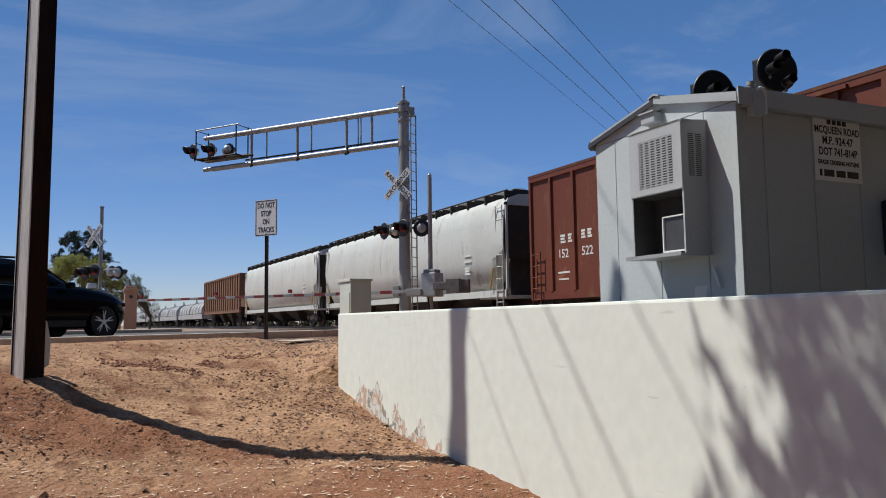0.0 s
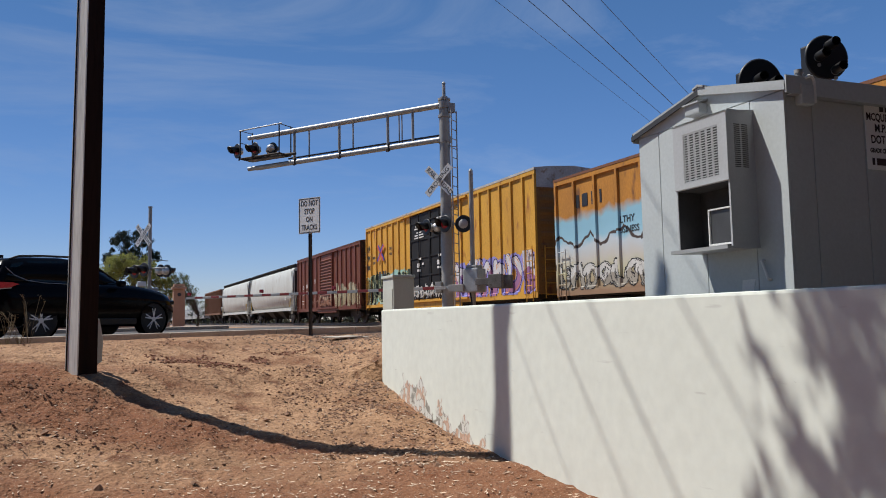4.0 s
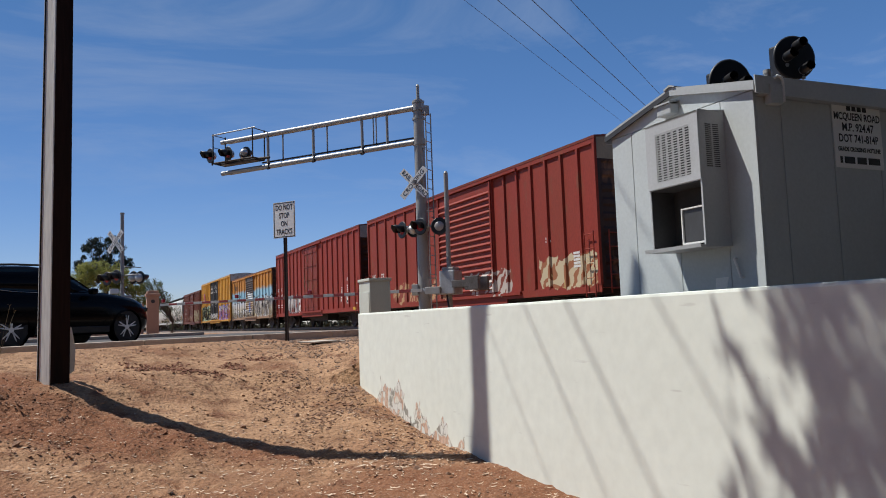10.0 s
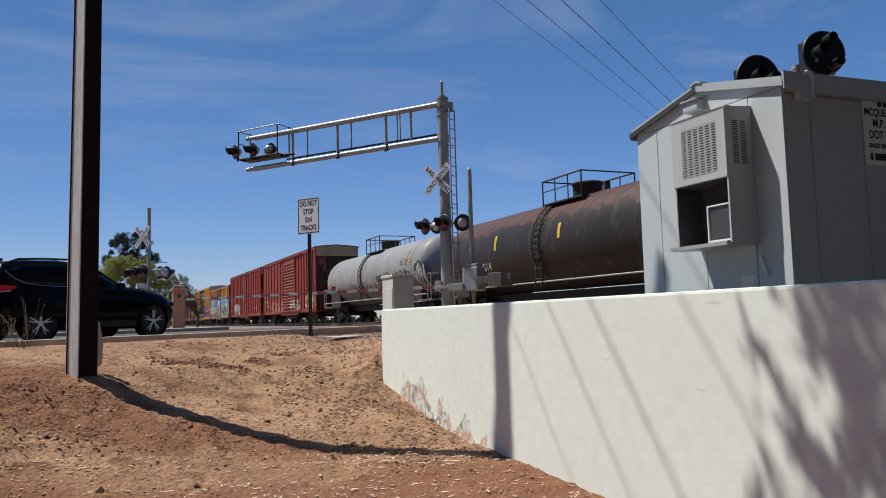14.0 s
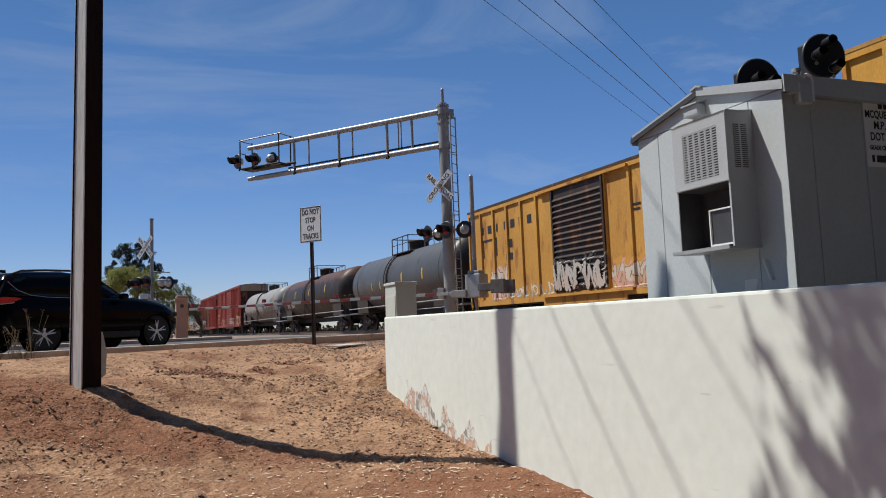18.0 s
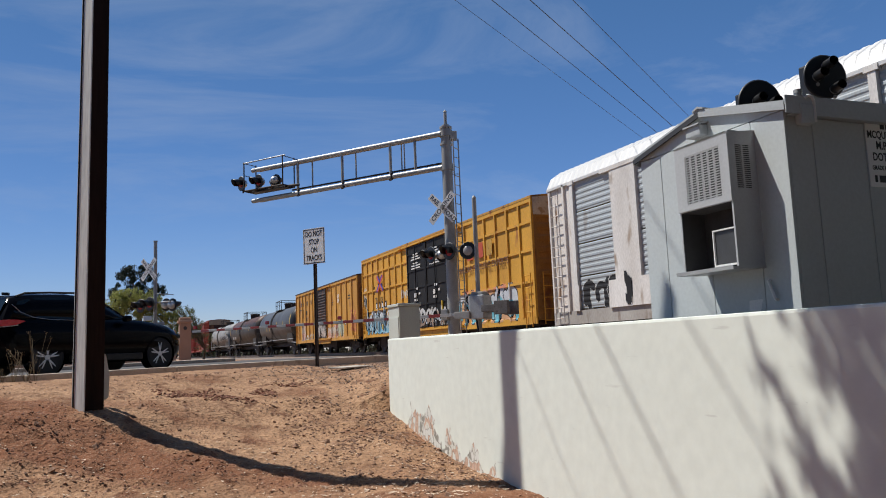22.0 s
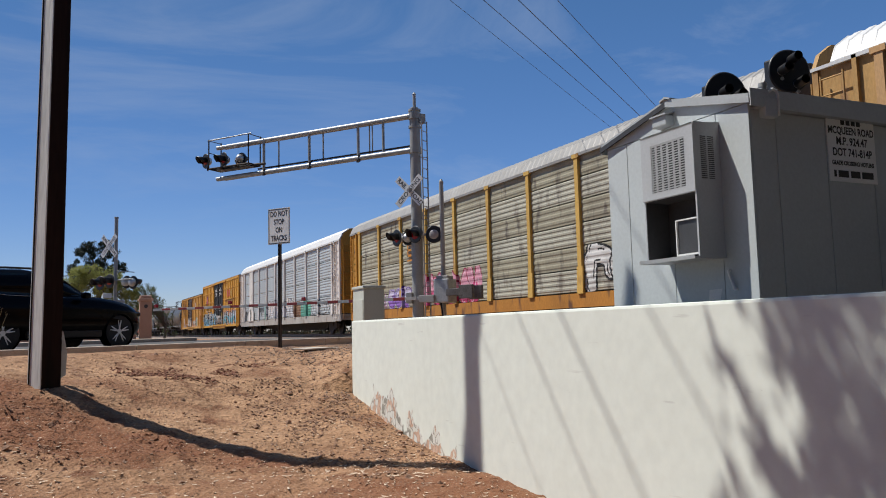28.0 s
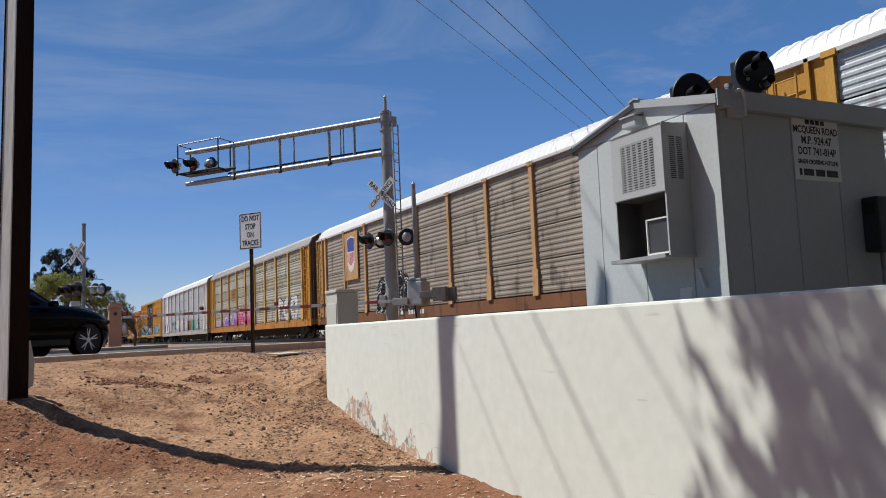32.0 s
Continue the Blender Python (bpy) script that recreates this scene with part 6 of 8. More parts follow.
def box_skin(c, door=None):
    """Surface of a boxcar's ribbed side; door: (from, to, how proud)."""
    ribs = np.array(sorted(RIBS[c.name]))

    def skin(y, z):
        gap = np.abs(y[:, None] - ribs[None, :]).min(1)
        off = .07 * np.clip((.085 - gap) / .03, 0, 1)
        off = np.maximum(off, np.where(z < 1.07, .05, 0))
        if door:
            off = np.maximum(off, np.where((y > door[0]) & (y < door[1]), door[2], 0))
        return -1.526 - off
    return skin


def rack_skin(h, rows, dirty=False):
    """Surface of a car carrier's side: level corrugations between the posts."""
    posts = np.array([-h + 1.5 + i * (2 * h - 3.0) / 9 for i in range(10)])
    hz = (5.24 - 1.15) / rows

    def skin(y, z):
        f = (z - 1.17) % hz
        n = np.where(dirty & (((z - 1.15) // hz).astype(int) % 2 == 1), 3, max(4, round(hz / .16)))
        t = (f / ((hz - .04) / n)) % 1
        off = CORRUGATION * np.clip(np.minimum((t - .25) / .2, (1 - t) / .2), 0, 1)
        off = np.maximum(off, np.where(np.abs(y[:, None] - posts[None, :]).min(1) < .17, .125, 0))
        return -1.506 - np.maximum(off, np.where(z < 1.13, .06, 0))
    return skin


def tank_skin(y, z):
    return -np.sqrt(np.maximum(.01, 1.56 ** 2 - (z - 2.6) ** 2)) - .006


# colours of the spray paint and of the cars
WHT, BLK, PALE = (0.62, 0.61, 0.58), (0.03, 0.03, 0.032), (0.45, 0.42, 0.38)
BROWN_P = (0.135, 0.036, 0.022)
RED_P = (0.26, 0.037, 0.025)
YEL_P = (0.62, 0.33, 0.05)
ORG_P = (0.5, 0.22, 0.04)
LIGHT_ROOF = surface("galvanised_roof", (0.5, 0.49, 0.46), 0.6, 0.2, 0.3, 2, 30, 0.05, (0.3, 0.22, 0.15), 0.25)
# the zone makes the tank's lower half darker
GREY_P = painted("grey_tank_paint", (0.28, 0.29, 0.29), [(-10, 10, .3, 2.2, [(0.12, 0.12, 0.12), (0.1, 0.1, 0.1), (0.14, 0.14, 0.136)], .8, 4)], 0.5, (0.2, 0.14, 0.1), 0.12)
COIL_P = surface("coil_cover_grey", (0.42, 0.43, 0.43), 0.5, 0.2, 0.25, 1, 30, 0.05, (0.25, 0.23, 0.2), 0.2)
WHITE_P = painted("white_hopper_paint", (0.54, 0.56, 0.53), (), 0.5, (0.4, 0.36, 0.3), 0.1, 0.16)
DARK_BLACK = painted("black_door_paint", (0.008, 0.008, 0.009), [(-2.4, 2.4, 1.1, 1.6, [BLK, (0.5, 0.55, 0.58), BLK], .35, 3)], 0.65, (0.04, 0.035, 0.03), 0.1)

for a, b in ((154, 170.5), (136, 152.5), (118, 134.5), (100, 116.6), (82, 98.6)):
    coil_car(a, b, COIL_P)
open_hopper("brown open-top hopper car with close vertical ribs", 63.8, 80.4, painted("brown_hopper_paint", (0.2, 0.11, 0.07), (), 0.7))
for a, b in ((43.1, 61.9), (22.4, 41.7)):
    hopper_car("white covered hopper car with curved sides and roof walkway", a, b, WHITE_P, [(-(b - a) / 2 + 2.6, 2.55, .5, .08, None), (-(b - a) / 2 + 2.6, 2.35, .5, .08, None), (-(b - a) / 2 + 2.6, 2.0, .4, .3, None), ((b - a) / 2 - 2.4, 2.4, .5, .25, None)])
brownbox = boxcar("brown boxcar with louvred door and pale sprayed lettering", 4.9, 20.9, 4.7,
       painted("brown_boxcar_paint", BROWN_P, [(5.4, 8.2, 1.0, 2.4, [(0.2, 0.08, 0.045), (0.15, 0.045, 0.025)], .9, 18)]),
       painted("brown_roof", (0.1, 0.035, 0.022)), "louvre", None, 3.1, -.5, 6, painted("shaded_brown_end", (0.02, 0.012, 0.01)),
       [(6.25, 2.15, .36, "152"), (5.08, 2.15, .36, "522"), (6.25, 2.6, .25, .28, None), (5.9, 2.6, .2, .28, None), (5.25, 2.65, .2, .28, None), (4.95, 2.65, .2, .28, None), (6.25, 1.6, .6, .07, None), (6.25, 1.4, .5, .06, None), (2.75, 2.9, .25, .3, None)])
sk = box_skin(brownbox, (-2.05, 1.05, .135))
piece(brownbox, "dull cream sprayed letters", -7.7, -2.2, .98, 2.5, sk, 6, (0.4, 0.36, 0.25), (0.3, 0.24, 0.15), (0.16, 0.08, 0.05), 5, .15, .02, ("bar", "zig", "hook"), None, (0.45, 0.46, 0.32))
piece(brownbox, "dull cream scrawl over the door's foot", -2.0, 1.0, 1.05, 1.9, sk, 5, (0.34, 0.25, 0.18), (0.28, 0.14, 0.09), (0.2, 0.09, 0.06), 6, .1, .01)
piece(brownbox, "faint pinkish scrawl", 1.2, 4.5, .98, 1.8, sk, 5, (0.32, 0.2, 0.15), (0.24, 0.1, 0.07), (0.2, 0.07, 0.05), 7, .07, .0)


def cross_logo(c, x, y, z, k=1.0):
    """Blue and red crossed bars."""
    blue = surface("logo_blue", (0.04, 0.05, 0.35), 0.6, 0, 0.3, 6, 50, 0)
    red = surface("logo_red", (0.55, 0.08, 0.05), 0.6, 0, 0.3, 6, 50, 0)
    for mat, off, lift in ((blue, -.12, 0.004), (red, .12, 0.006)):
        s = Shape()
        for ang in (48, -48):
            m = Matrix.Translation((x - lift - (.002 if ang > 0 else 0), y - off * k * (1 if ang > 0 else -1), z)) @ Matrix.Rotation(radians(ang), 4, "X")
            s.box(-.003, 0, -.1 * k, .1 * k, -.85 * k, .85 * k, m)
        part("logo", s, mat, c)


def tall_yellow(label, rear, front, zones, logo_y):
    pt = painted("yellow_boxcar_paint", YEL_P, zones, 0.6, (0.32, 0.13, 0.04), .12)
    c = boxcar(label, rear, front, 5.25, pt, LIGHT_ROOF if rear > -100 else painted("yellow_roof_edge", (0.5, 0.27, 0.06)), "double", DARK_BLACK, 4.9, 0, 8, painted("yellow_end", (0.3, 0.16, 0.05)),
               [(logo_y + 1.35, 3.55, .27, "next", BLACK_INK), (logo_y + 1.35, 3.27, .27, "load", BLACK_INK), (logo_y - 1.35, 3.85, .27, "any", BLACK_INK), (logo_y - 1.35, 3.57, .27, "road", BLACK_INK)], rear < -100, LIGHT_ROOF)
    cross_logo(c, -1.6, logo_y, 3.7, .72)
    for i, w in enumerate((.3, .32, .36, .34)):
        y = logo_y + .85 - i * .5
        part("marking", Shape().box(-1.532, -1.526, y - w / 2, y + w / 2, 2.3, 2.72), BLACK_INK, c)
        if rear < -100:
            part("marking", Shape().box(-1.538, -1.534, y - w * .3, y + w * .3, 2.42, 2.62), WHITE_INK, c)
    for y0, n in ((1.2, 6), (-1.2, 6)):
        for j in range(n):
            z = 4.62 - j * .12 - (.07 if j > 2 else 0)
            part("marking", Shape().box(-1.63, -1.626, y0 - (.32, .42, .62, .3, .62, .58)[j], y0 + (.3, .46, .6, .34, .56, .6)[j], z - .03, z + .03), WHITE_INK, c)
        for z, a, b in ((2.95, -.2, .12), (2.7, -.05, .3), (2.6, -.05, .3), (2.42, -.1, .3), (2.7, -.5, -.3)):
            part("marking", Shape().box(-1.63, -1.626, y0 + a, y0 + b, z - .05, z + .05), WHITE_INK, c)
    return c


y1 = tall_yellow("yellow high-cube boxcar with black doors and sprayed lettering", -15.1, 3.85, [(3.2, 5.0, 2.3, 2.7, [(0.3, 0.5, 0.45), (0.3, 0.5, 0.45)], .4, 12)], 6.82)
sk = box_skin(y1, (-2.45, 2.45, .11))
piece(y1, "dark leafy sprayed letters with cream outlines", 2.5, 9.4, .98, 2.6, sk, 12, (0.035, 0.05, 0.035), (0.02, 0.022, 0.02), (0.52, 0.54, 0.3), 15, .27, .035, ("hook", "zig", "arc"), (0.33, 0.56, 0.5), (0.5, 0.52, 0.3), .14)
piece(y1, "purple and white sprayed letters", -9.3, -2.6, .98, 2.5, sk, 6, (0.62, 0.6, 0.62), (0.34, 0.16, 0.3), (0.05, 0.03, 0.1), 16, .17, .045, ("arc", "bar", "hook"), (0.3, 0.28, 0.62), (0.62, 0.25, 0.06))
piece(y1, "white scrawl along the doors' foot", -2.3, 2.4, 1.1, 1.8, sk, 8, WHT, PALE, BLK, 18, .1, .015)
for k in range(3):
    piece(y1, "thin black sprayed tag", 8.7, 9.35, 2.85 + k * .5, 3.3 + k * .5, sk, 3, BLK, BLK, BLK, 140 + k, .09, .0)
MUR = painted("mural_boxcar_paint", ORG_P, (), 0.65)
mcol, mt, mxyz = mural_colours(MUR)
MUR.node_tree.links.new(mcol, MUR.node_tree.nodes["Principled BSDF"].inputs["Base Color"])
mur = boxcar("orange boxcar covered by a painted blue mountain mural", -32.9, -16.3, 4.57, MUR, painted("rusty_roof", (0.2, 0.09, 0.05)), "louvre", painted("mural_door_paint", (0.06, 0.055, 0.05), [(-1.6, 1.6, 1.2, 2.75, [(0.4, 0.42, 0.36), (0.45, 0.4, 0.25), (0.3, 0.2, 0.12)], 1.0, 26), (-1.5, .9, 2.4, 3.1, [(0.35, 0.5, 0.58), (0.5, 0.55, 0.56)], .6, 27), (-.3, .3, 1.3, 2.3, [(0.04, 0.1, 0.4), (0.06, 0.15, 0.45)], .2, 28)]), 3.1, 0, 6, painted("shaded_end", (0.05, 0.03, 0.025)),
             [(4.6, 2.9, .28, "FILTHY", BLACK_INK), (4.5, 2.6, .26, "BUSINESS", BLACK_INK)])
for i, w in enumerate((.22, .3, .12, .1)):
    part("marking", Shape().box(-1.532, -1.526, 7.0 - i * .42 - w / 2, 7.0 - i * .42 + w / 2, 3.55, 3.95), BLACK_INK, mur)
sk = box_skin(mur, (-1.55, 1.55, .135))
piece(mur, "dark sprayed letters with white outlines", -8.15, -1.7, .98, 2.45, sk, 6, (0.07, 0.06, 0.055), (0.16, 0.14, 0.12), (0.58, 0.56, 0.52), 23, .15, .07, ("arc", "zig", "bar", "hook"), None, (0.5, 0.48, 0.44))
piece(mur, "black and white sprayed letters", 1.6, 8.25, .98, 1.85, sk, 9, WHT, (0.36, 0.33, 0.28), BLK, 24, .16, .035, ("arc", "zig", "hook"), None, BLK)
piece(mur, "dark scrawl across the door's foot", -1.4, 1.5, 1.1, 1.7, sk, 5, (0.08, 0.07, 0.06), (0.2, 0.16, 0.12), WHT, 25, .1, .02)
red1 = boxcar("red high-cube boxcar with plug door and white sprayed lettering", -53.4, -34.4, 5.3, painted("red_boxcar_paint", RED_P, [(2.5, 4.0, 1.0, 1.9, [(0.4, 0.33, 0.33), RED_P, WHT], .5, 32)], 0.6, wear=.08, rust=(0.2, 0.05, 0.035)), painted("red_roof", (0.17, 0.035, 0.022)), "plug", painted("red_door", (0.225, 0.033, 0.022)), 3.1, 0, 8, painted("shaded_red_end", (0.03, 0.01, 0.008)),
       [(8.98, 2.75, .34, "AO"), (7.98, 2.75, .34, "K"), (8.98, 2.28, .36, "113"), (7.98, 2.28, .36, "192"), (8.98, 1.65, .5, .08, None), (8.98, 1.5, .4, .07, None), (7.98, 1.65, .5, .08, None), (7.98, 1.5, .4, .07, None), (6.98, 2.65, .3, .3, None), (-6.2, 2.0, .22, .5, None), (-7.2, 2.1, .22, .45, None), (-7.1, 1.45, .3, .34, None), (-8.6, 1.25, .35, .14, None), (.2, 3.6, 1.1, .08, None), (.2, 3.45, .9, .08, None), (-.4, 1.95, .3, .4, None), (-6.05, 1.55, .22, .3, None), (-7.25, 2.62, .25, .2, None)], False, surface("grey_end_plate", (0.3, 0.28, 0.27), .8, 0, .3, 2, 30, .05))
part("label_plate", Shape().box(-1.532, -1.526, -7.4, -6.96, 1.28, 1.8), WHITE_INK, red1)
part("label_plate", Shape().box(-1.537, -1.534, -7.36, -7.0, 1.33, 1.75), BLACK_INK, red1)
part("label_plate", Shape().box(-1.541, -1.538, -7.28, -7.08, 1.45, 1.65), WHITE_INK, red1)
part("reflective_strip", Shape().box(-1.53, -1.525, -8.62, -8.4, 1.4, 2.4), painted("faded_yellow_strip", (0.38, 0.14, 0.03), (), .6), red1)
part("label_plate", Shape().box(-1.575, -1.57, -8.75, -8.2, .9, 1.05), YELLOW_MARK, red1, "yellow label plate")
piece(red1, "pale sprayed letters with dark outlines", 3.3, 6.75, .98, 2.35, box_skin(red1), 4, (0.52, 0.5, 0.48), (0.36, 0.32, 0.32), (0.12, 0.05, 0.05), 33, .19, .04, ("arc", "zig", "hook"))
red2 = boxcar("red high-cube boxcar with louvred door and rusty patches", -74.2, -54.7, 5.3, painted("faded_red_boxcar_paint", (0.25, 0.037, 0.024), [(-9.6, -6.4, 1.0, 2.0, [(0.5, 0.36, 0.16), (0.3, 0.12, 0.06), (0.5, 0.42, 0.28)], .6, 41), (.5, 6.5, 1.0, 1.9, [(0.3, 0.1, 0.06), (0.42, 0.26, 0.14), (0.24, 0.06, 0.04)], .6, 42), (-4.6, -1.6, 1.0, 1.9, [(0.4, 0.3, 0.24), (0.2, 0.05, 0.035), (0.45, 0.4, 0.36)], .5, 43)], 0.6, (0.2, 0.06, 0.035), .1), painted("red_roof_b", (0.17, 0.035, 0.022)), "louvre", None, 4.6, -1.2, 7, painted("shaded_red_end_b", (0.025, 0.01, 0.008)),
       [(7.88, 2.4, .34, "CR"), (9.05, 2.4, .34, "NK"), (9.05, 1.92, .34, "65"), (7.88, 1.92, .34, "67"), (9.05, 1.45, .4, .07, None), (7.88, 1.55, .4, .06, None), (-7.0, 2.6, .3, .2, None), (-8.6, 1.85, .5, .5, None)], False, surface("tan_end_plate", (0.3, 0.24, 0.17), .8, 0, .3, 2, 30, .05))
part("label_plate", Shape().box(-1.532, -1.526, 8.55, 9.1, 1.12, 1.32), YELLOW_MARK, red2, "yellow label plate")
part("marking", Shape().box(-1.537, -1.534, 8.62, 9.02, 1.2, 1.26), BLACK_INK, red2)
part("reflective_strip", Shape().box(-1.53, -1.525, 9.3, 9.42, 1.3, 2.2), painted("faded_yellow_strip", (0.38, 0.14, 0.03), (), .6), red2)
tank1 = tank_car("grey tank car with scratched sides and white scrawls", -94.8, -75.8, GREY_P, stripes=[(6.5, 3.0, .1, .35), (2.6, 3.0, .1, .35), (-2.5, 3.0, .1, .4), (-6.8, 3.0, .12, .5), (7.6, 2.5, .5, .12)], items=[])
piece(tank1, "black sprayed scrawl", -7.0, -1.9, 2.05, 2.65, tank_skin, 10, (0.05, 0.05, 0.05), BLK, BLK, 8, .06, .0)
piece(tank1, "fine black sprayed tag", -7.2, -5.6, 2.75, 3.15, tank_skin, 5, (0.06, 0.06, 0.06), BLK, BLK, 9, .045, .0)
piece(tank1, "white sprayed scrawl", -2.2, 1.0, 1.75, 2.45, tank_skin, 6, (0.5, 0.5, 0.49), (0.5, 0.5, 0.49), (0.5, 0.5, 0.49), 10, .05, .0)
piece(tank1, "white scrawl on a dark patch", -9.0, -7.6, 1.5, 2.9, tank_skin, 4, (0.4, 0.4, 0.39), (0.4, 0.4, 0.39), (0.03, 0.03, 0.03), 11, .06, .08, cloud=(0.03, 0.03, 0.032))
tank_car("black tank car with rusty brown top and white lettering", -115.2, -95.5, painted("black_tank_paint", (0.026, 0.022, 0.019), [(-10, 10, 3.35, 5.2, [(0.085, 0.04, 0.027), (0.065, 0.033, 0.024), (0.095, 0.045, 0.03)], .9, 7)], 0.5, (0.06, 0.045, 0.036), .3), False, stripes=[(8.6, 2.9, .16, .9), (4.0, 2.9, .16, .55), (-.5, 2.9, .16, .5), (-5, 2.9, .16, .5)], items=[(6.55, 2.05, .42, "SRIX"), (5.05, 2.05, .42, "82514")])
tank_car("dark grey tank car with yellow reflective strips", -132.6, -115.6, painted("dark_grey_tank_paint", (0.085, 0.09, 0.095), (), 0.45, (0.05, 0.05, 0.05), .1), False, BLACK, stripes=[(-6.9, 2.9, .16, .8), (-4.2, 2.6, .16, .5), (-1.4, 2.6, .16, .5), (2.0, 2.4, .14, .4), (3.4, 2.4, .14, .4)])
yb = boxcar("yellow boxcar with dark louvred door and white sprayed scrawls", -150.4, -133.6, 4.6, painted("orange_yellow_paint", (0.55, 0.29, 0.06), [(-5.2, -1.2, .95, 1.9, [(0.55, 0.45, 0.3), (0.6, 0.3, 0.25), (0.55, 0.28, 0.06)], .6, 52), (-7.9, -6.6, 1.3, 2.6, [(0.5, 0.2, 0.09), (0.55, 0.28, 0.06), (0.45, 0.17, 0.08)], .5, 56)], .65, (0.27, 0.11, 0.04), .27), painted("brown_roof_c", (0.06, 0.04, 0.028)), "louvre", painted("dark_door", (0.03, 0.028, 0.026), [(-1.3, 2.0, 1.0, 2.2, [PALE, (0.03, 0.03, 0.03), (0.4, 0.36, 0.3), (0.05, 0.04, 0.04)], .6, 53)]), 3.0, .38, 6, painted("yellow_end_c", (0.24, 0.12, 0.04)), [])
for i, w in enumerate((.22, .3, .12, .1, .3, .26, .28)):
    part("marking", Shape().box(-1.532, -1.526, 7.2 - i * .62 - w / 2, 7.2 - i * .62 + w / 2, 3.6, 3.9), BLACK_INK, yb)
for y0, y1, z0, z1 in ((6.0, 7.2, 3.3, 3.38), (6.0, 6.08, 2.7, 3.3), (7.1, 7.18, 2.7, 3.3), (4.8, 5.3, 2.9, 3.2), (4.8, 5.3, 2.45, 2.7)):
    part("marking", Shape().box(-1.532, -1.526, y0, y1, z0, z1), BLACK_INK, yb)
cross = Shape()
for ang in (40, -40):
    cross.box(-.003, 0, -.05, .05, -.35, .35, Matrix.Translation((-1.6 - .002 * (ang > 0), -4.2, 3.5)) @ Matrix.Rotation(radians(ang), 4, "X"))
part("logo", cross, WHITE_INK, yb)
sk = box_skin(yb, (-1.1, 1.9, .135))
piece(yb, "pale sprayed tag", 5.3, 6.6, 1.0, 2.3, sk, 3, (0.6, 0.52, 0.42), (0.62, 0.4, 0.32), (0.2, 0.12, 0.08), 51, .09, .03, cloud=(0.6, 0.4, 0.3))
piece(yb, "white and pink sprayed letters", -3.9, -1.2, .98, 1.75, sk, 4, (0.56, 0.5, 0.42), (0.58, 0.34, 0.26), (0.3, 0.17, 0.1), 54, .13, .03, ("arc", "zig", "hook"), (0.56, 0.4, 0.24), None)
piece(yb, "pale green sprayed letters", -5.1, -3.8, 1.05, 2.15, sk, 2, (0.5, 0.54, 0.42), (0.46, 0.5, 0.38), (0.16, 0.13, 0.08), 57, .12, .03, ("zig", "bar"), (0.56, 0.46, 0.26), None)
piece(yb, "faded red sprayed tag", -7.5, -6.7, 1.85, 2.45, sk, 3, (0.42, 0.15, 0.09), (0.42, 0.15, 0.09), (0.42, 0.15, 0.09), 58, .07, .0)
part("label_plate", Shape().box(-1.532, -1.526, -5.75, -5.35, 1.75, 2.05), BLACK_INK, yb)
part("label_plate", Shape().box(-1.538, -1.534, -5.7, -5.4, 1.79, 2.01), WHITE_INK, yb)
for y, z, w in ((-2.55, 3.3, .36), (-2.55, 3.16, .3), (-6.45, 3.5, .5), (-6.45, 3.32, .56)):
    part("marking", Shape().box(-1.532, -1.526, y - w / 2, y + w / 2, z, z + .06), BLACK_INK, yb)
piece(yb, "pale scrawl over the door's foot", -1.05, 1.85, 1.05, 2.1, sk, 5, PALE, (0.5, 0.42, 0.36), (0.06, 0.05, 0.05), 53, .1, .02)
piece(yb, "white sprayed scrawl", 2.0, 5.2, .98, 1.5, sk, 6, WHT, PALE, PALE, 55, .08, .0)
tall_yellow("tall yellow boxcar with black doors and blue sprayed lettering", -171.6, -151.4, [(-8.2, -2.6, 1.7, 2.4, [(0.6, 0.28, 0.12), (0.62, 0.33, 0.05), (0.6, 0.25, 0.15)], .5, 63)], 6.75)
ty = CARS[-1][0]
red_logo = surface("faded_red_mark", (0.45, 0.07, 0.03), .65, 0, .3, 4, 50, 0)
for y, w in ((-4.95, .6), (-5.85, .6), (-6.7, .5)):
    part("logo", Shape().box(-1.6, -1.594, y - w / 2, y + w / 2, 3.6, 4.2), red_logo if y > -6 else LADDER_Y, ty)
words("lettering", "RAILCAR POOLING EXPERTS", .36, face_x(-1.6, -5.95, 3.24), surface("brown_ink", (0.16, 0.07, 0.03), .65, 0, .3, 4, 50, 0), ty, bold=.004, depth=.001)
sk = box_skin(ty, (-2.45, 2.45, .11))
over = lambda y, z: sk(y, z) - .004
piece(ty, "blue and white sprayed letters with black outlines", 1.0, 9.9, .98, 2.45, sk, 8, (0.44, 0.55, 0.6), (0.2, 0.42, 0.54), BLK, 61, .2, .06, ("arc", "zig", "bar", "hook"), None, (0.62, 0.64, 0.64))
piece(ty, "thin black sprayed lines over the letters", .8, 9.8, 1.0, 2.3, over, 14, BLK, BLK, BLK, 65, .045, .0, ("arc", "zig", "hook"))
piece(ty, "white sprayed flourishes", 3.2, 9.6, 1.0, 2.5, lambda y, z: sk(y, z) - .008, 8, (0.62, 0.66, 0.67), (0.4, 0.54, 0.6), (0.62, 0.66, 0.67), 66, .05, .0, ("hook", "arc"))
piece(ty, "black and white sprayed tag", 9.15, 9.95, 2.4, 3.35, sk, 2, (0.05, 0.045, 0.045), (0.1, 0.09, 0.08), (0.6, 0.56, 0.5), 67, .11, .04, ("arc", "hook"))
piece(ty, "white sprayed crown", 9.2, 9.9, 3.4, 3.75, sk, 2, (0.6, 0.58, 0.54), (0.6, 0.58, 0.54), (0.6, 0.58, 0.54), 68, .1, .0, ("zig",))
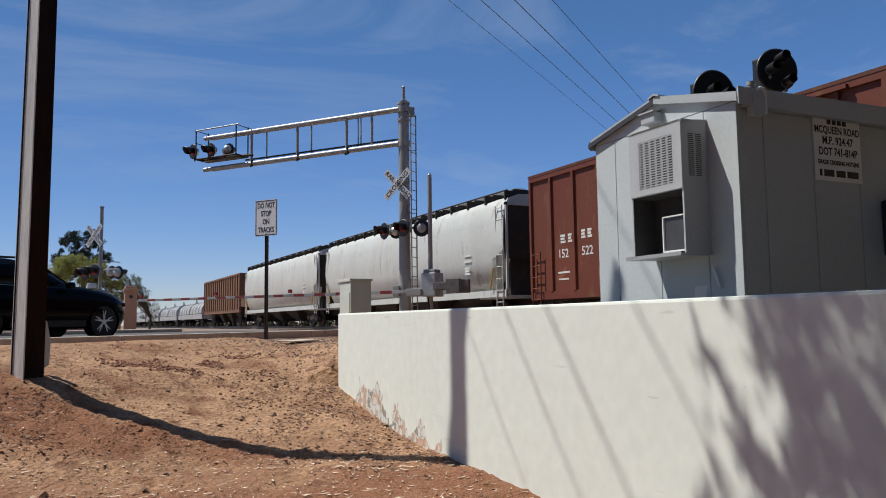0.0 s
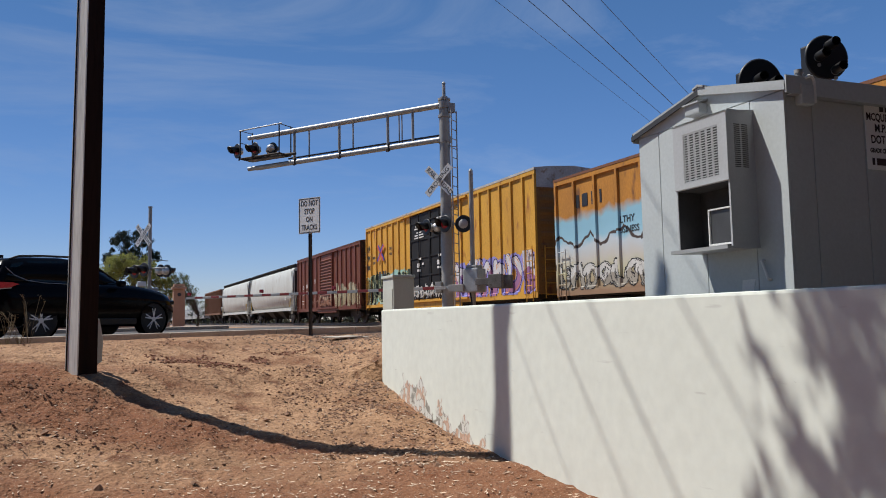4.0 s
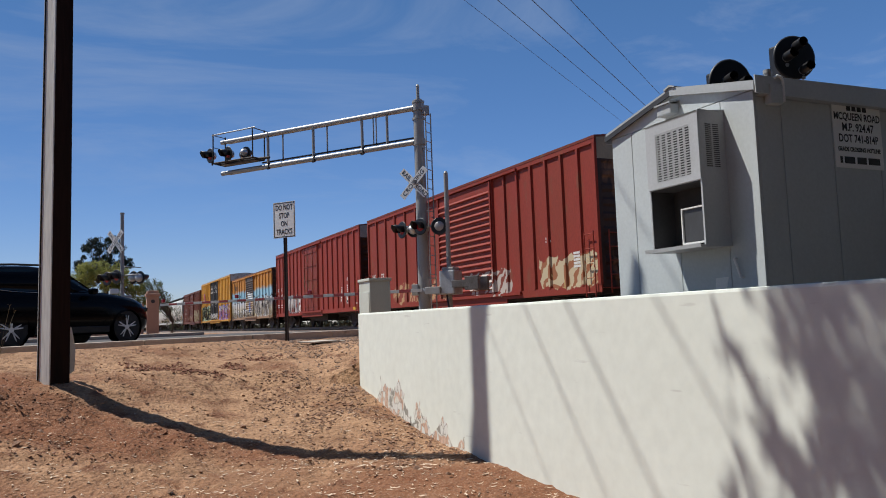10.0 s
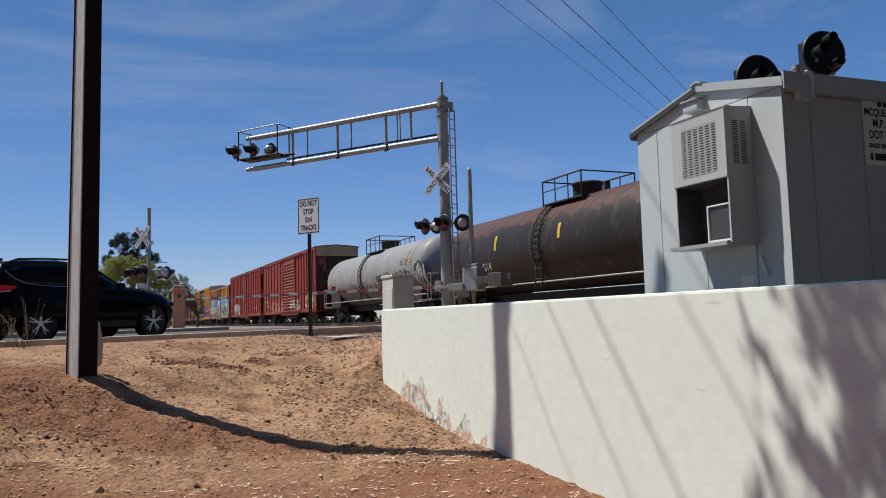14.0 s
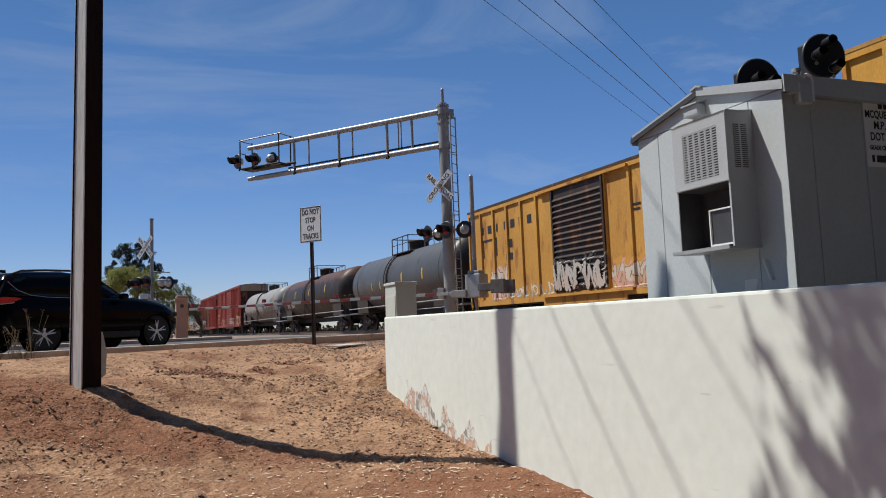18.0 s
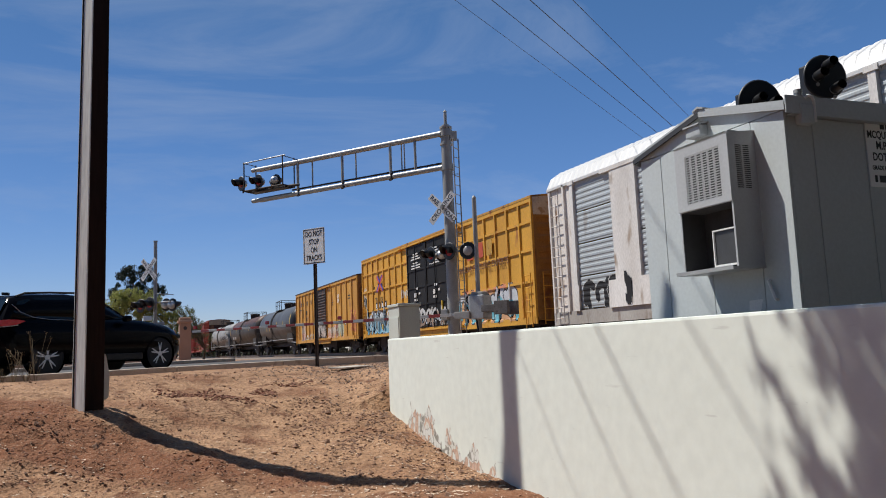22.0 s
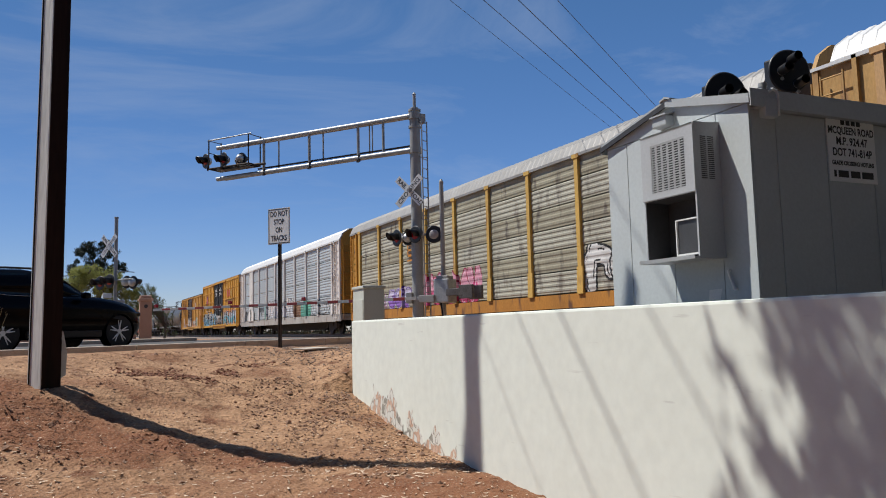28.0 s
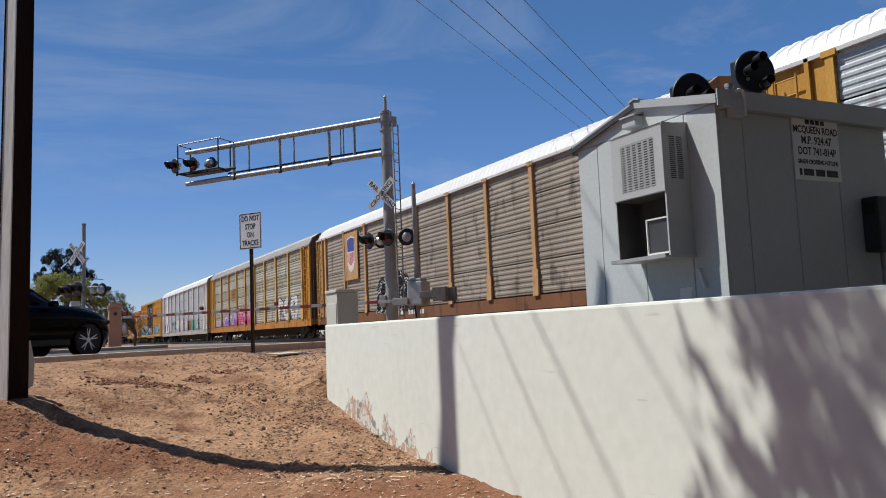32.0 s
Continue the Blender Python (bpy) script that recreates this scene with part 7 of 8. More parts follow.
piece(ty, "white sprayed scrawl beside the door", 2.6, 3.5, 2.6, 3.1, sk, 2, (0.6, 0.56, 0.48), (0.6, 0.56, 0.48), (0.6, 0.45, 0.3), 69, .1, .0)
piece(ty, "white and teal sprayed letters with black outlines", -8.7, -2.5, .98, 2.4, sk, 6, (0.5, 0.52, 0.55), (0.16, 0.44, 0.52), BLK, 62, .17, .05, ("arc", "zig", "bar"), (0.62, 0.36, 0.2), (0.62, 0.62, 0.6))
piece(ty, "white scrawl along the doors' foot", -2.3, .9, 1.05, 2.1, sk, 4, (0.5, 0.5, 0.49), (0.3, 0.22, 0.17), BLK, 64, .1, .02)
for y, z0, z1 in ((9.1, 1.25, 1.85), (6.6, 1.2, 1.5), (3.3, 1.35, 1.8), (-1.9, 1.7, 2.2)):
    x = -1.526 if y > 2.5 else -1.6
    part("reflective_strip", Shape().box(x - .045, x, y - .05, y + .05, z0, z1), YELLOW_MARK, ty, "yellow reflective strip")
for y, text in ((7.62, "TB"), (6.68, "OX")):
    words("lettering", text, .34, face_x(-1.535, y, 2.84), BLACK_INK, ty, bold=.004, depth=.001)
SILVER = painted("galvanised_panels", (0.4, 0.44, 0.46), (), 0.45, (0.3, 0.3, 0.29), .15, .2)
WHITE_POST = painted("white_post_paint", (0.7, 0.68, 0.65), (), .6, (0.35, 0.28, 0.22), .1)
WHITE_ROOF = surface("white_ribbed_roof", (0.62, 0.62, 0.61), 0.55, 0.1, 0.15, 1.5, 30, 0.03)
GREY_ROOF = surface("grey_ribbed_roof", (0.3, 0.29, 0.275), 0.6, 0.2, 0.25, 1.5, 30, 0.03)
YEL_END = painted("yellow_end_paint", (0.5, 0.26, 0.045), (), .65, (0.28, 0.13, 0.05), .2)
OLD_PANEL = painted("weathered_panels", (0.42, 0.405, 0.325), (), .55, (0.2, 0.18, 0.15), .25, .3)
OLD_DIRTY = painted("dirty_brown_panels", (0.34, 0.315, 0.23), (), .6, (0.13, 0.11, 0.09), .3, .3)
BROWN_PANEL = painted("brown_weathered_panels", (0.31, 0.27, 0.22), (), .6, (0.13, 0.11, 0.09), .25, .3)
YEL_POST = painted("yellow_post_paint", (0.6, 0.38, 0.1), (), .6, (0.3, 0.16, 0.06), .15)
TAN_POST = painted("tan_post_paint", (0.5, 0.3, 0.14), (), .65, (0.3, 0.18, 0.1), .2)
RUST_DECK = painted("rusty_yellow_deck", (0.45, 0.2, 0.04), (), .75, (0.14, 0.07, 0.04), .35)
WHITE_DECK = painted("white_deck", (0.42, 0.4, 0.37), (), .7, (0.2, 0.15, 0.12), .3)
autorack("silver car carrier with white posts and sprayed lettering", -200.1, -172.7, SILVER, WHITE_POST, WHITE_ROOF, WHITE_DECK, 4, (8,), painted("white_end", (0.7, 0.66, 0.62), (), .65, (0.3, 0.2, 0.13), .15), door_paint=YEL_END)
for text, y, z, size in (("WEEKEND", 6.05, 1.92, .42), ("AT", 6.0, 1.55, .34)):
    words("lettering", text, size, face_x(-1.534, y, z), BLACK_INK, CARS[-1][0], bold=.012, depth=.001)
silver, sk = CARS[-1][0], rack_skin(13.7, 4)
piece(silver, "white and pink sprayed letters with black outlines", -3.9, 4.1, 1.14, 2.5, sk, 7, (0.64, 0.59, 0.56), (0.5, 0.5, 0.52), (0.03, 0.03, 0.035), 71, .2, .05, ("arc", "zig", "hook", "bar"), (0.45, 0.46, 0.46), (0.25, 0.34, 0.5))
piece(silver, "brown sprayed panel", -5.35, -4.0, 1.14, 2.15, sk, 2, (0.3, 0.18, 0.11), (0.2, 0.11, 0.07), (0.06, 0.05, 0.04), 72, .3, .04, ("arc", "bar"), (0.24, 0.15, 0.1))
piece(silver, "teal sprayed block", -7.7, -5.4, 1.14, 2.1, sk, 3, (0.16, 0.42, 0.33), (0.1, 0.3, 0.24), (0.06, 0.16, 0.13), 74, .34, .03, ("arc", "bar"), (0.12, 0.36, 0.28))
piece(silver, "black and white sprayed letters", -12.0, -7.8, 1.14, 2.1, sk, 4, (0.5, 0.5, 0.5), (0.4, 0.44, 0.46), BLK, 75, .14, .035, ("arc", "zig", "hook"))
piece(silver, "black sprayed letters with white lines", 9.3, 11.95, 1.14, 2.1, sk, 4, BLK, BLK, (0.5, 0.5, 0.49), 73, .19, .025, ("arc", "bar"))
piece(silver, "teal sprayed patch", 4.15, 4.95, 1.14, 2.1, sk, 1, (0.16, 0.4, 0.34), (0.1, 0.32, 0.26), (0.14, 0.36, 0.3), 77, .4, .05, ("bar", "hook"))


def orange_logo(c, h, xs):
    s = Shape()
    y = xs[7] - 1.6
    m = Matrix.Translation((0, y, 0))
    for i in range(3):
        for z0, z1 in ((3.85, 3.95), (3.6, 3.68), (3.35, 3.45)):
            s.box(-1.565, -1.548, y + .62 - i * .5 - .2, y + .62 - i * .5 + .2, z0, z1)
        s.box(-1.565, -1.548, y + .62 - i * .5 + .12, y + .62 - i * .5 + .2, 3.35, 3.95)
    s.box(-1.565, -1.548, y - .85, y + .85, 3.15, 3.22)
    part("logo", s, surface("logo_orange", (0.6, 0.22, 0.02), .6, 0, .2, 6, 50, 0), c)


# its end doors are coloured dark for the shade between the cars
autorack("weathered grey car carrier with yellow posts and pink lettering", -229.6, -201.9, OLD_PANEL, YEL_POST, GREY_ROOF, RUST_DECK, 6, (), YEL_END, orange_logo, OLD_DIRTY, painted("shaded_end_doors", (0.09, 0.075, 0.06), (), .75, (0.05, 0.035, 0.025), .3))
old, sk = CARS[-1][0], rack_skin(13.75, 6, True)
piece(old, "pink sprayed block letters with pale edges", -.7, 4.4, 1.14, 2.45, sk, 5, (0.6, 0.28, 0.36), (0.5, 0.07, 0.18), (0.28, 0.03, 0.07), 81, .2, .05, ("bar", "zig", "hook"), None, (0.66, 0.5, 0.54))
piece(old, "purple sprayed letters with pale edges", 4.8, 8.6, 1.14, 2.1, sk, 4, (0.5, 0.46, 0.6), (0.27, 0.14, 0.46), (0.1, 0.04, 0.22), 82, .16, .04, ("arc", "bar", "hook"), (0.36, 0.3, 0.52))
piece(old, "thin purple and white sprayed letters", 8.7, 11.5, 1.14, 1.85, sk, 4, (0.5, 0.46, 0.5), (0.4, 0.36, 0.4), (0.26, 0.08, 0.26), 84, .1, .03)
piece(old, "white sprayed heads with black outlines", -11.3, -7.0, 1.14, 2.5, sk, 3, (0.6, 0.59, 0.57), (0.55, 0.54, 0.52), BLK, 83, .3, .07, ("arc", "arc", "bar"), None, BLK)


def shield(c, h, xs):
    y0, y1 = xs[8] + .12, xs[9] - .12
    y = (xs[7] + xs[8]) / 2 + .35
    pl = part("emblem_panel", Shape().bevel_box(-1.6, -1.55, y - .85, y + .85, 2.75, 5.05, .005), TAN_POST, c, "tan emblem panel")
    w = .52
    out = [(-w, 4.75), (0, 4.86), (w, 4.75), (w * .92, 4.2), (w, 3.6), (.3, 3.25), (0, 3.1), (-.3, 3.25), (-w, 3.6), (-w * .92, 4.2)]
    part("emblem", Shape().prism([(y + a, z) for a, z in out], -1.606, -1.6, "x"), WHITE_INK, pl)
    part("emblem_top", Shape().prism([(y + a * .92, z) for a, z in ((-w, 4.7), (0, 4.8), (w, 4.7), (w * .9, 4.12), (-w * .9, 4.12))], -1.61, -1.606, "x"), surface("emblem_blue", (0.05, 0.07, 0.3), .6, 0, .2, 6, 50, 0), pl)
    s = Shape()
    for i in range(6):
        a = -w * .85 + i * w * 1.7 / 5.5
        s.box(-1.61, -1.606, y + a, y + a + .085, 3.42 + .12 * abs(i - 2.5) * .6, 4.06)
    part("emblem_stripes", s, surface("emblem_red", (0.5, 0.06, 0.06), .6, 0, .2, 6, 50, 0), pl)
    s = Shape()
    for i in range(4):
        s.box(-1.57, -1.561, xs[6] - .3 - i * .28 - .1, xs[6] - .3 - i * .28 + .1, .86, 1.04)
    for i in range(6):
        s.box(-1.57, -1.561, xs[5] + .9 - i * .25 - .09, xs[5] + .9 - i * .25 + .09, .86, 1.04)
    part("marking", s, WHITE_INK, c)


autorack("brown weathered car carrier with tan posts and a shield emblem", -258.7, -230.8, BROWN_PANEL, TAN_POST, WHITE_ROOF, painted("rust_deck_b", (0.2, 0.09, 0.045), (), .8, (0.1, 0.05, 0.03), .4), 4, (), painted("tan_end", (0.45, 0.27, 0.1), (), .65, (0.25, 0.14, 0.07), .3), shield, setback=.4)
brown, sk = CARS[-1][0], rack_skin(13.9, 4)
piece(brown, "black sprayed heap with white line drawing", 1.6, 5.8, 1.0, 2.75, sk, 6, (0.01, 0.01, 0.011), (0.014, 0.014, 0.015), (0.56, 0.56, 0.54), 97, .24, .035, ("arc", "bar", "hook"), (0.02, 0.02, 0.022), (0.52, 0.52, 0.5), heap=.55)
piece(brown, "black sprayed letters with white lines", 9.5, 12.1, 1.14, 2.1, sk, 4, BLK, BLK, WHT, 92, .2, .025, ("arc", "bar"), BLK)
autorack("silver car carrier with yellow end bays", -288.2, -260.5, painted("bright_panels", (0.45, 0.5, 0.53), (), .4, (0.3, 0.3, 0.3), .1), painted("yellow_post_b", (0.55, 0.3, 0.06)), WHITE_ROOF, RUST_DECK, 4, (), YEL_END)

# ---- dark car waiting on the road ----
CAR_PAINT = surface("black_car_paint", (0.003, 0.003, 0.004), 0.12, 0.0, 0.2, 3, 50, 0)
CAR_PAINT.node_tree.nodes["Principled BSDF"].inputs["Specular IOR Level"].default_value = 0.08
CAR_GLASS = surface("tinted_glass", (0.006, 0.011, 0.01), 0.06, 0, 0.1, 3, 50, 0)
CAR_GLASS.node_tree.nodes["Principled BSDF"].inputs["Specular IOR Level"].default_value = 0.4
CAR_TRIM = surface("black_trim", (0.006, 0.006, 0.006), 0.6, 0, 0.2, 4, 50, 0.02)
CHROME = surface("chrome", (0.7, 0.7, 0.72), 0.15, 1.0, 0.1, 4, 50, 0)
DULL_CHROME = surface("dulled_chrome", (0.3, 0.3, 0.31), 0.4, 0.8, 0.2, 4, 50, 0)
RIM = surface("silver_rim_paint", (0.75, 0.75, 0.76), 0.35, 0.1, 0.1, 4, 50, 0)
TAIL = surface("tail_lamp", (0.2, 0.006, 0.01), 0.15, 0, 0.6, 14, 50, 0, emit=0.3)


def loft(s, rings, smooth=True):
    n = len(rings[0])
    vs = [p for r in rings for p in r]
    s.add(vs, [(i * n + j, i * n + (j + 1) % n, (i + 1) * n + (j + 1) % n, (i + 1) * n + j) for i in range(len(rings) - 1) for j in range(n)], smooth)
    return s.add(vs, [tuple(range(n - 1, -1, -1)), tuple(range((len(rings) - 1) * n, len(rings) * n))])


def suv(at):
    c = thing("car", "black sport utility car waiting with lit tail lamps", "car", at=at)
    # sections: x, half-width, underside, sill, belt and bonnet height
    secs = [(-0.98, .70, .55, .62, .92, 1.0), (-.9, .84, .36, .6, 1.0, 1.1), (-.6, .91, .28, .58, 1.02, 1.13), (0, .93, .24, .58, 1.03, 1.14), (.8, .935, .22, .56, 1.03, 1.13), (1.8, .935, .22, .56, 1.02, 1.13), (2.2, .93, .22, .56, 1.0, 1.11), (2.65, .915, .24, .56, .95, 1.05), (3.0, .89, .26, .56, .89, .98), (3.24, .84, .28, .55, .81, .89), (3.4, .74, .3, .53, .72, .79), (3.5, .58, .34, .52, .62, .68)]
    rings = []
    for x, w, z0, z1, z2, z3 in secs:
        half = [(w * .86, z0), (w * .97, (z0 + z1) / 2), (w, z1), (w * .99, (z1 + z2) / 2), (w * .955, z2), (w * .86, z3)]
        rings.append([Vector((x, y, z)) for y, z in half] + [Vector((x, -y, z)) for y, z in reversed(half)])
    part("body", loft(Shape(), rings), CAR_PAINT, c)
    # glass house
    gh = [(-.86, .80, 1.08, .80, 1.1), (-.62, .80, 1.08, .66, 1.56), (-.2, .81, 1.08, .66, 1.63), (.6, .82, 1.08, .67, 1.66), (1.1, .82, 1.07, .66, 1.62), (1.55, .81, 1.06, .68, 1.42), (2.12, .79, 1.04, .77, 1.06)]
    rings = []
    for x, w0, z0, w1, z1 in gh:
        half = [(w0, z0 - .06), (w0 * .5 + w1 * .5 + .025, (z0 + z1) / 2), (w1, z1 - .05), (w1 * .7, z1 + .0)]
        rings.append([Vector((x, y, z)) for y, z in half] + [Vector((x, -y, z)) for y, z in reversed(half)])
    part("cabin", loft(Shape(), rings), CAR_PAINT, c)
    # panes, laid over the cabin's flank
    def flank(y_sign, pts):
        vs = []
        for x, f in pts:
            for (xa, w0, z0, w1, z1), (xb, v0, y0, v1, y1) in zip(gh, gh[1:]):
                if xa <= x <= xb:
                    k = (x - xa) / (xb - xa)
                    w0, z0, w1, z1 = (w0 + (v0 - w0) * k, z0 + (y0 - z0) * k, w1 + (v1 - w1) * k, z1 + (y1 - z1) * k)
                    break
            za, zb = z0 - .0, z1 - .07
            z = za + (zb - za) * f
            mid = (z0 + z1) / 2
            wm = (w0 + w1) / 2 + .025
            w = w0 + (wm - w0) * (z - (z0 - .06)) / (mid - z0 + .06) if z < mid else wm + (w1 - wm) * (z - mid) / (z1 - .05 - mid)
            vs.append(Vector((x, y_sign * (w + .006), z)))
        n = len(vs)
        inner = [v - Vector((0, y_sign * .012, 0)) for v in vs]
        return Shape().add(vs + inner, [tuple(range(n)), tuple(range(2 * n - 1, n - 1, -1))] + [(i, (i + 1) % n, n + (i + 1) % n, n + i) for i in range(n)])
    for sg in (-1, 1):
        part("side_window", flank(sg, [(.68, .05), (.68, .97), (1.08, .97), (1.5, .9), (1.98, .1)]), CAR_GLASS, c)
        part("side_window", flank(sg, [(-.18, .1), (-.18, .97), (.6, .97), (.6, .05)]), CAR_GLASS, c)
        part("side_window", flank(sg, [(-.62, .42), (-.5, .9), (-.26, .95), (-.26, .12)]), CAR_GLASS, c)
        part("window_trim", Shape().pipe([(-.66, sg * .77, 1.4), (-.5, sg * .80, 1.25), (-.25, sg * .83, 1.15), (.1, sg * .84, 1.11), (.6, sg * .845, 1.1), (1.95, sg * .82, 1.075)], .008, 6), DULL_CHROME, c)
        part("roof_rail", Shape().pipe([(-.5, sg * .6, 1.56), (-.3, sg * .6, 1.635), (.2, sg * .6, 1.665), (.8, sg * .6, 1.675), (1.05, sg * .6, 1.62)], .022, 8), CAR_TRIM, c)
        part("sill_trim", Shape().bevel_box(.48, 2.22, sg * .9 - .04, sg * .9 + .04, .26, .4, .02), CAR_TRIM, c)
        mr = part("door_mirror", Shape().bevel_box(1.66, 1.82, sg * 1.0 - .1, sg * 1.0 + .07, 1.07, 1.2, .05), CAR_PAINT, c)
        part("door_handle", Shape().bevel_box(.82, 1.0, sg * .94 - .015, sg * .94 + .015, .93, .96, .008), CHROME, c)
        tl = part("tail_lamp", Shape().prism([(-.98, .98), (-.9, .97), (-.66, 1.0), (-.48, 1.07), (-.6, 1.095), (-.82, 1.1), (-.97, 1.085)], sg * .78 - .16, sg * .81 + .13, "y"), TAIL, c, "glowing red tail lamp")
        part("clear_lens", Shape().prism([(-.9, .955), (-.62, .985), (-.62, 1.01), (-.93, .985)], sg * .78 - .15, sg * .81 + .12, "y"), PALE_LENS, tl)
        part("head_lamp", Shape().bevel_box(3.1, 3.38, sg * .68 - .12, sg * .7 + .08, .7, .8, .03), CAR_GLASS, c)
        for x in (0, 2.7):
            m = Matrix.Translation((x, sg * .8, .37)) @ Matrix.Rotation(radians(90), 4, "X")
            part("wheel_arch", Shape().lathe([(.375, -.1), (.385, -.12), (.385, .1), (.375, .12)], 28, Matrix.Translation((0, sg * .02, 0)) @ m, close=False), CAR_PAINT, c)
            w = part("wheel", Shape().lathe([(.25, -.11), (.34, -.115), (.37, -.08), (.37, .08), (.34, .115), (.25, .11)], 32, m), RUBBER, c)
            part("rim_barrel", Shape().lathe([(.245, -.1), (.255, 0), (.245, .1)], 28, m, close=False).lathe([(.24, -.02), (.24, .02)], 28, m), CAR_TRIM, w)
            s = Shape()
            for k in range(5):
                for d in (-.16, .16):
                    a = k * 2 * math.pi / 5 + d + .3
                    b = k * 2 * math.pi / 5 + d * .35 + .3
                    e = -sg
                    y = sg * .8 + sg * .105
                    s.rod((x + .06 * math.cos(b), y, .37 + .06 * math.sin(b)), (x + .245 * math.cos(a), y - sg * .01, .37 + .245 * math.sin(a)), .017, .02, 6)
            s.lathe([(.06, -.115), (.055, .115)], 16, m)
            part("spokes", s, RIM, w, "silver split-spoke alloy")
    part("rear_window", Shape().prism([(-.865, 1.14), (-.68, 1.5), (-.67, 1.5), (-.855, 1.14)], -.62, .62, "y"), CAR_GLASS, c)
    part("windscreen", Shape().prism([(1.2, 1.6), (2.08, 1.11), (2.1, 1.12), (1.22, 1.62)], -.64, .64, "y"), CAR_GLASS, c)
    part("bumper_trim", Shape().bevel_box(-1.02, -.85, -.7, .7, .42, .56, .03), CAR_TRIM, c)
    part("rear_bar", Shape().bevel_box(-1.0, -.93, -.45, .45, .93, .97, .01), CHROME, c)
    part("number_plate", Shape().bevel_box(-1.0, -.97, -.16, .16, .74, .88, .005), WHITE_SHEET, c)
    part("antenna", Shape().bevel_box(-.4, -.25, -.02, .02, 1.63, 1.69, .01), CAR_TRIM, c)
    return c


REAR = Vector((-1.09, 17.37))
mid = REAR + ACROSS * 0.8 - U * 0.11
suv(Matrix(((U.x, ACROSS.x, 0, mid.x), (U.y, ACROSS.y, 0, mid.y), (0, 0, 1, -.075), (0, 0, 0, 1))))

# ---- plants ----
BARK = surface("grey_bark", (0.13, 0.1, 0.075), 0.9, 0, 0.4, 6, 40, 0.5)
LEAF_DARK = surface("dark_pine_leaf", (0.022, 0.04, 0.02), 0.7, 0, 0.5, 1.2, 20, 0)
LEAF_GREEN = surface("yellow_green_leaf", (0.34, 0.36, 0.11), 0.7, 0, 0.5, 1.0, 20, 0)
LEAF_SHADE = surface("shade_tree_leaf", (0.08, 0.11, 0.04), 0.7, 0, 0.5, 1.0, 20, 0)
LEAF_PALE = surface("dusty_green_leaf", (0.11, 0.14, 0.07), 0.7, 0, 0.4, 1.0, 20, 0)
DRY = surface("dry_stems", (0.22, 0.17, 0.1), 0.9, 0, 0.4, 6, 40, 0.1)


def let_through(m, share):
    """Thin leaves: some light passes through them."""
    n, l = m.node_tree.nodes, m.node_tree.links
    b = n["Principled BSDF"]
    tr = n.new("ShaderNodeBsdfTranslucent")
    l.new(b.inputs["Base Color"].links[0].from_socket, tr.inputs["Color"])
    mx = n.new("ShaderNodeMixShader")
    mx.inputs[0].default_value = share
    l.new(b.outputs[0], mx.inputs[1])
    l.new(tr.outputs[0], mx.inputs[2])
    l.new(mx.outputs[0], n["Material Output"].inputs["Surface"])


let_through(LEAF_GREEN, 0.5)
let_through(LEAF_PALE, 0.45)


def leaf_cloud(rng, centres, per, size, thin=0.35):
    """Many small tilted leaves round the given centres (x, y, z, radius)."""
    vs, fs = [], []
    for x, y, z, r in centres:
        for _ in range(per):
            d = Vector((rng.gauss(0, 1), rng.gauss(0, 1), rng.gauss(0, 1))).normalized() * r * rng.random() ** .4
            p = Vector((x, y, z)) + d
            q = Euler((rng.uniform(0, 6.3), rng.uniform(0, 6.3), rng.uniform(0, 6.3))).to_matrix()
            a, b = q @ Vector((size * rng.uniform(.6, 1.3), 0, 0)), q @ Vector((0, size * thin, 0))
            k = len(vs)
            vs += [p - a, p + b, p + a, p - b]
            fs.append((k, k + 1, k + 2, k + 3))
    me = bpy.data.meshes.new("crown")
    me.from_pydata(vs, [], fs)
    return me


def tree(label, x, y, z, trunk, limbs, centres, per, size, mat, seed, thin=.35, more=()):
    rng = random.Random(seed)
    t = thing("tree", label, "tree", at=pose(0, 0, 0))
    s = Shape()
    tx, ty, tz = trunk
    s.rod((x, y, z), (tx, ty, tz), .17 * limbs, .1 * limbs, 10)
    for c in (list(centres) + [q for m in more for q in m[0]])[::max(1, len(centres) // 60)]:
        s.rod((tx + (x - tx) * .25, ty + (y - ty) * .25, tz - (tz - z) * .25 * rng.random()), c[:3], .022 * limbs, .01, 6)
    part("trunk", s, BARK, t)
    part("crown", leaf_cloud(rng, centres, per, size, thin), mat, t)
    for cs, m2, p2 in more:
        part("crown", leaf_cloud(rng, cs, p2, size, thin), m2, t)
    return t


rg = random.Random(5)


def tufts(rng, blobs, each, small, flat=1.0):
    """Breaks each (x, y, z, radius) up into small separate tufts, so that the outline is uneven and sky shows between."""
    out = []
    for x, y, z, r in blobs:
        for _ in range(each):
            d = Vector((rng.gauss(0, 1), rng.gauss(0, 1), rng.gauss(0, 1) * flat)).normalized() * r * rng.random() ** .35
            out.append((x + d.x, y + d.y, z + d.z, small * rng.uniform(.6, 1.3)))
    return out


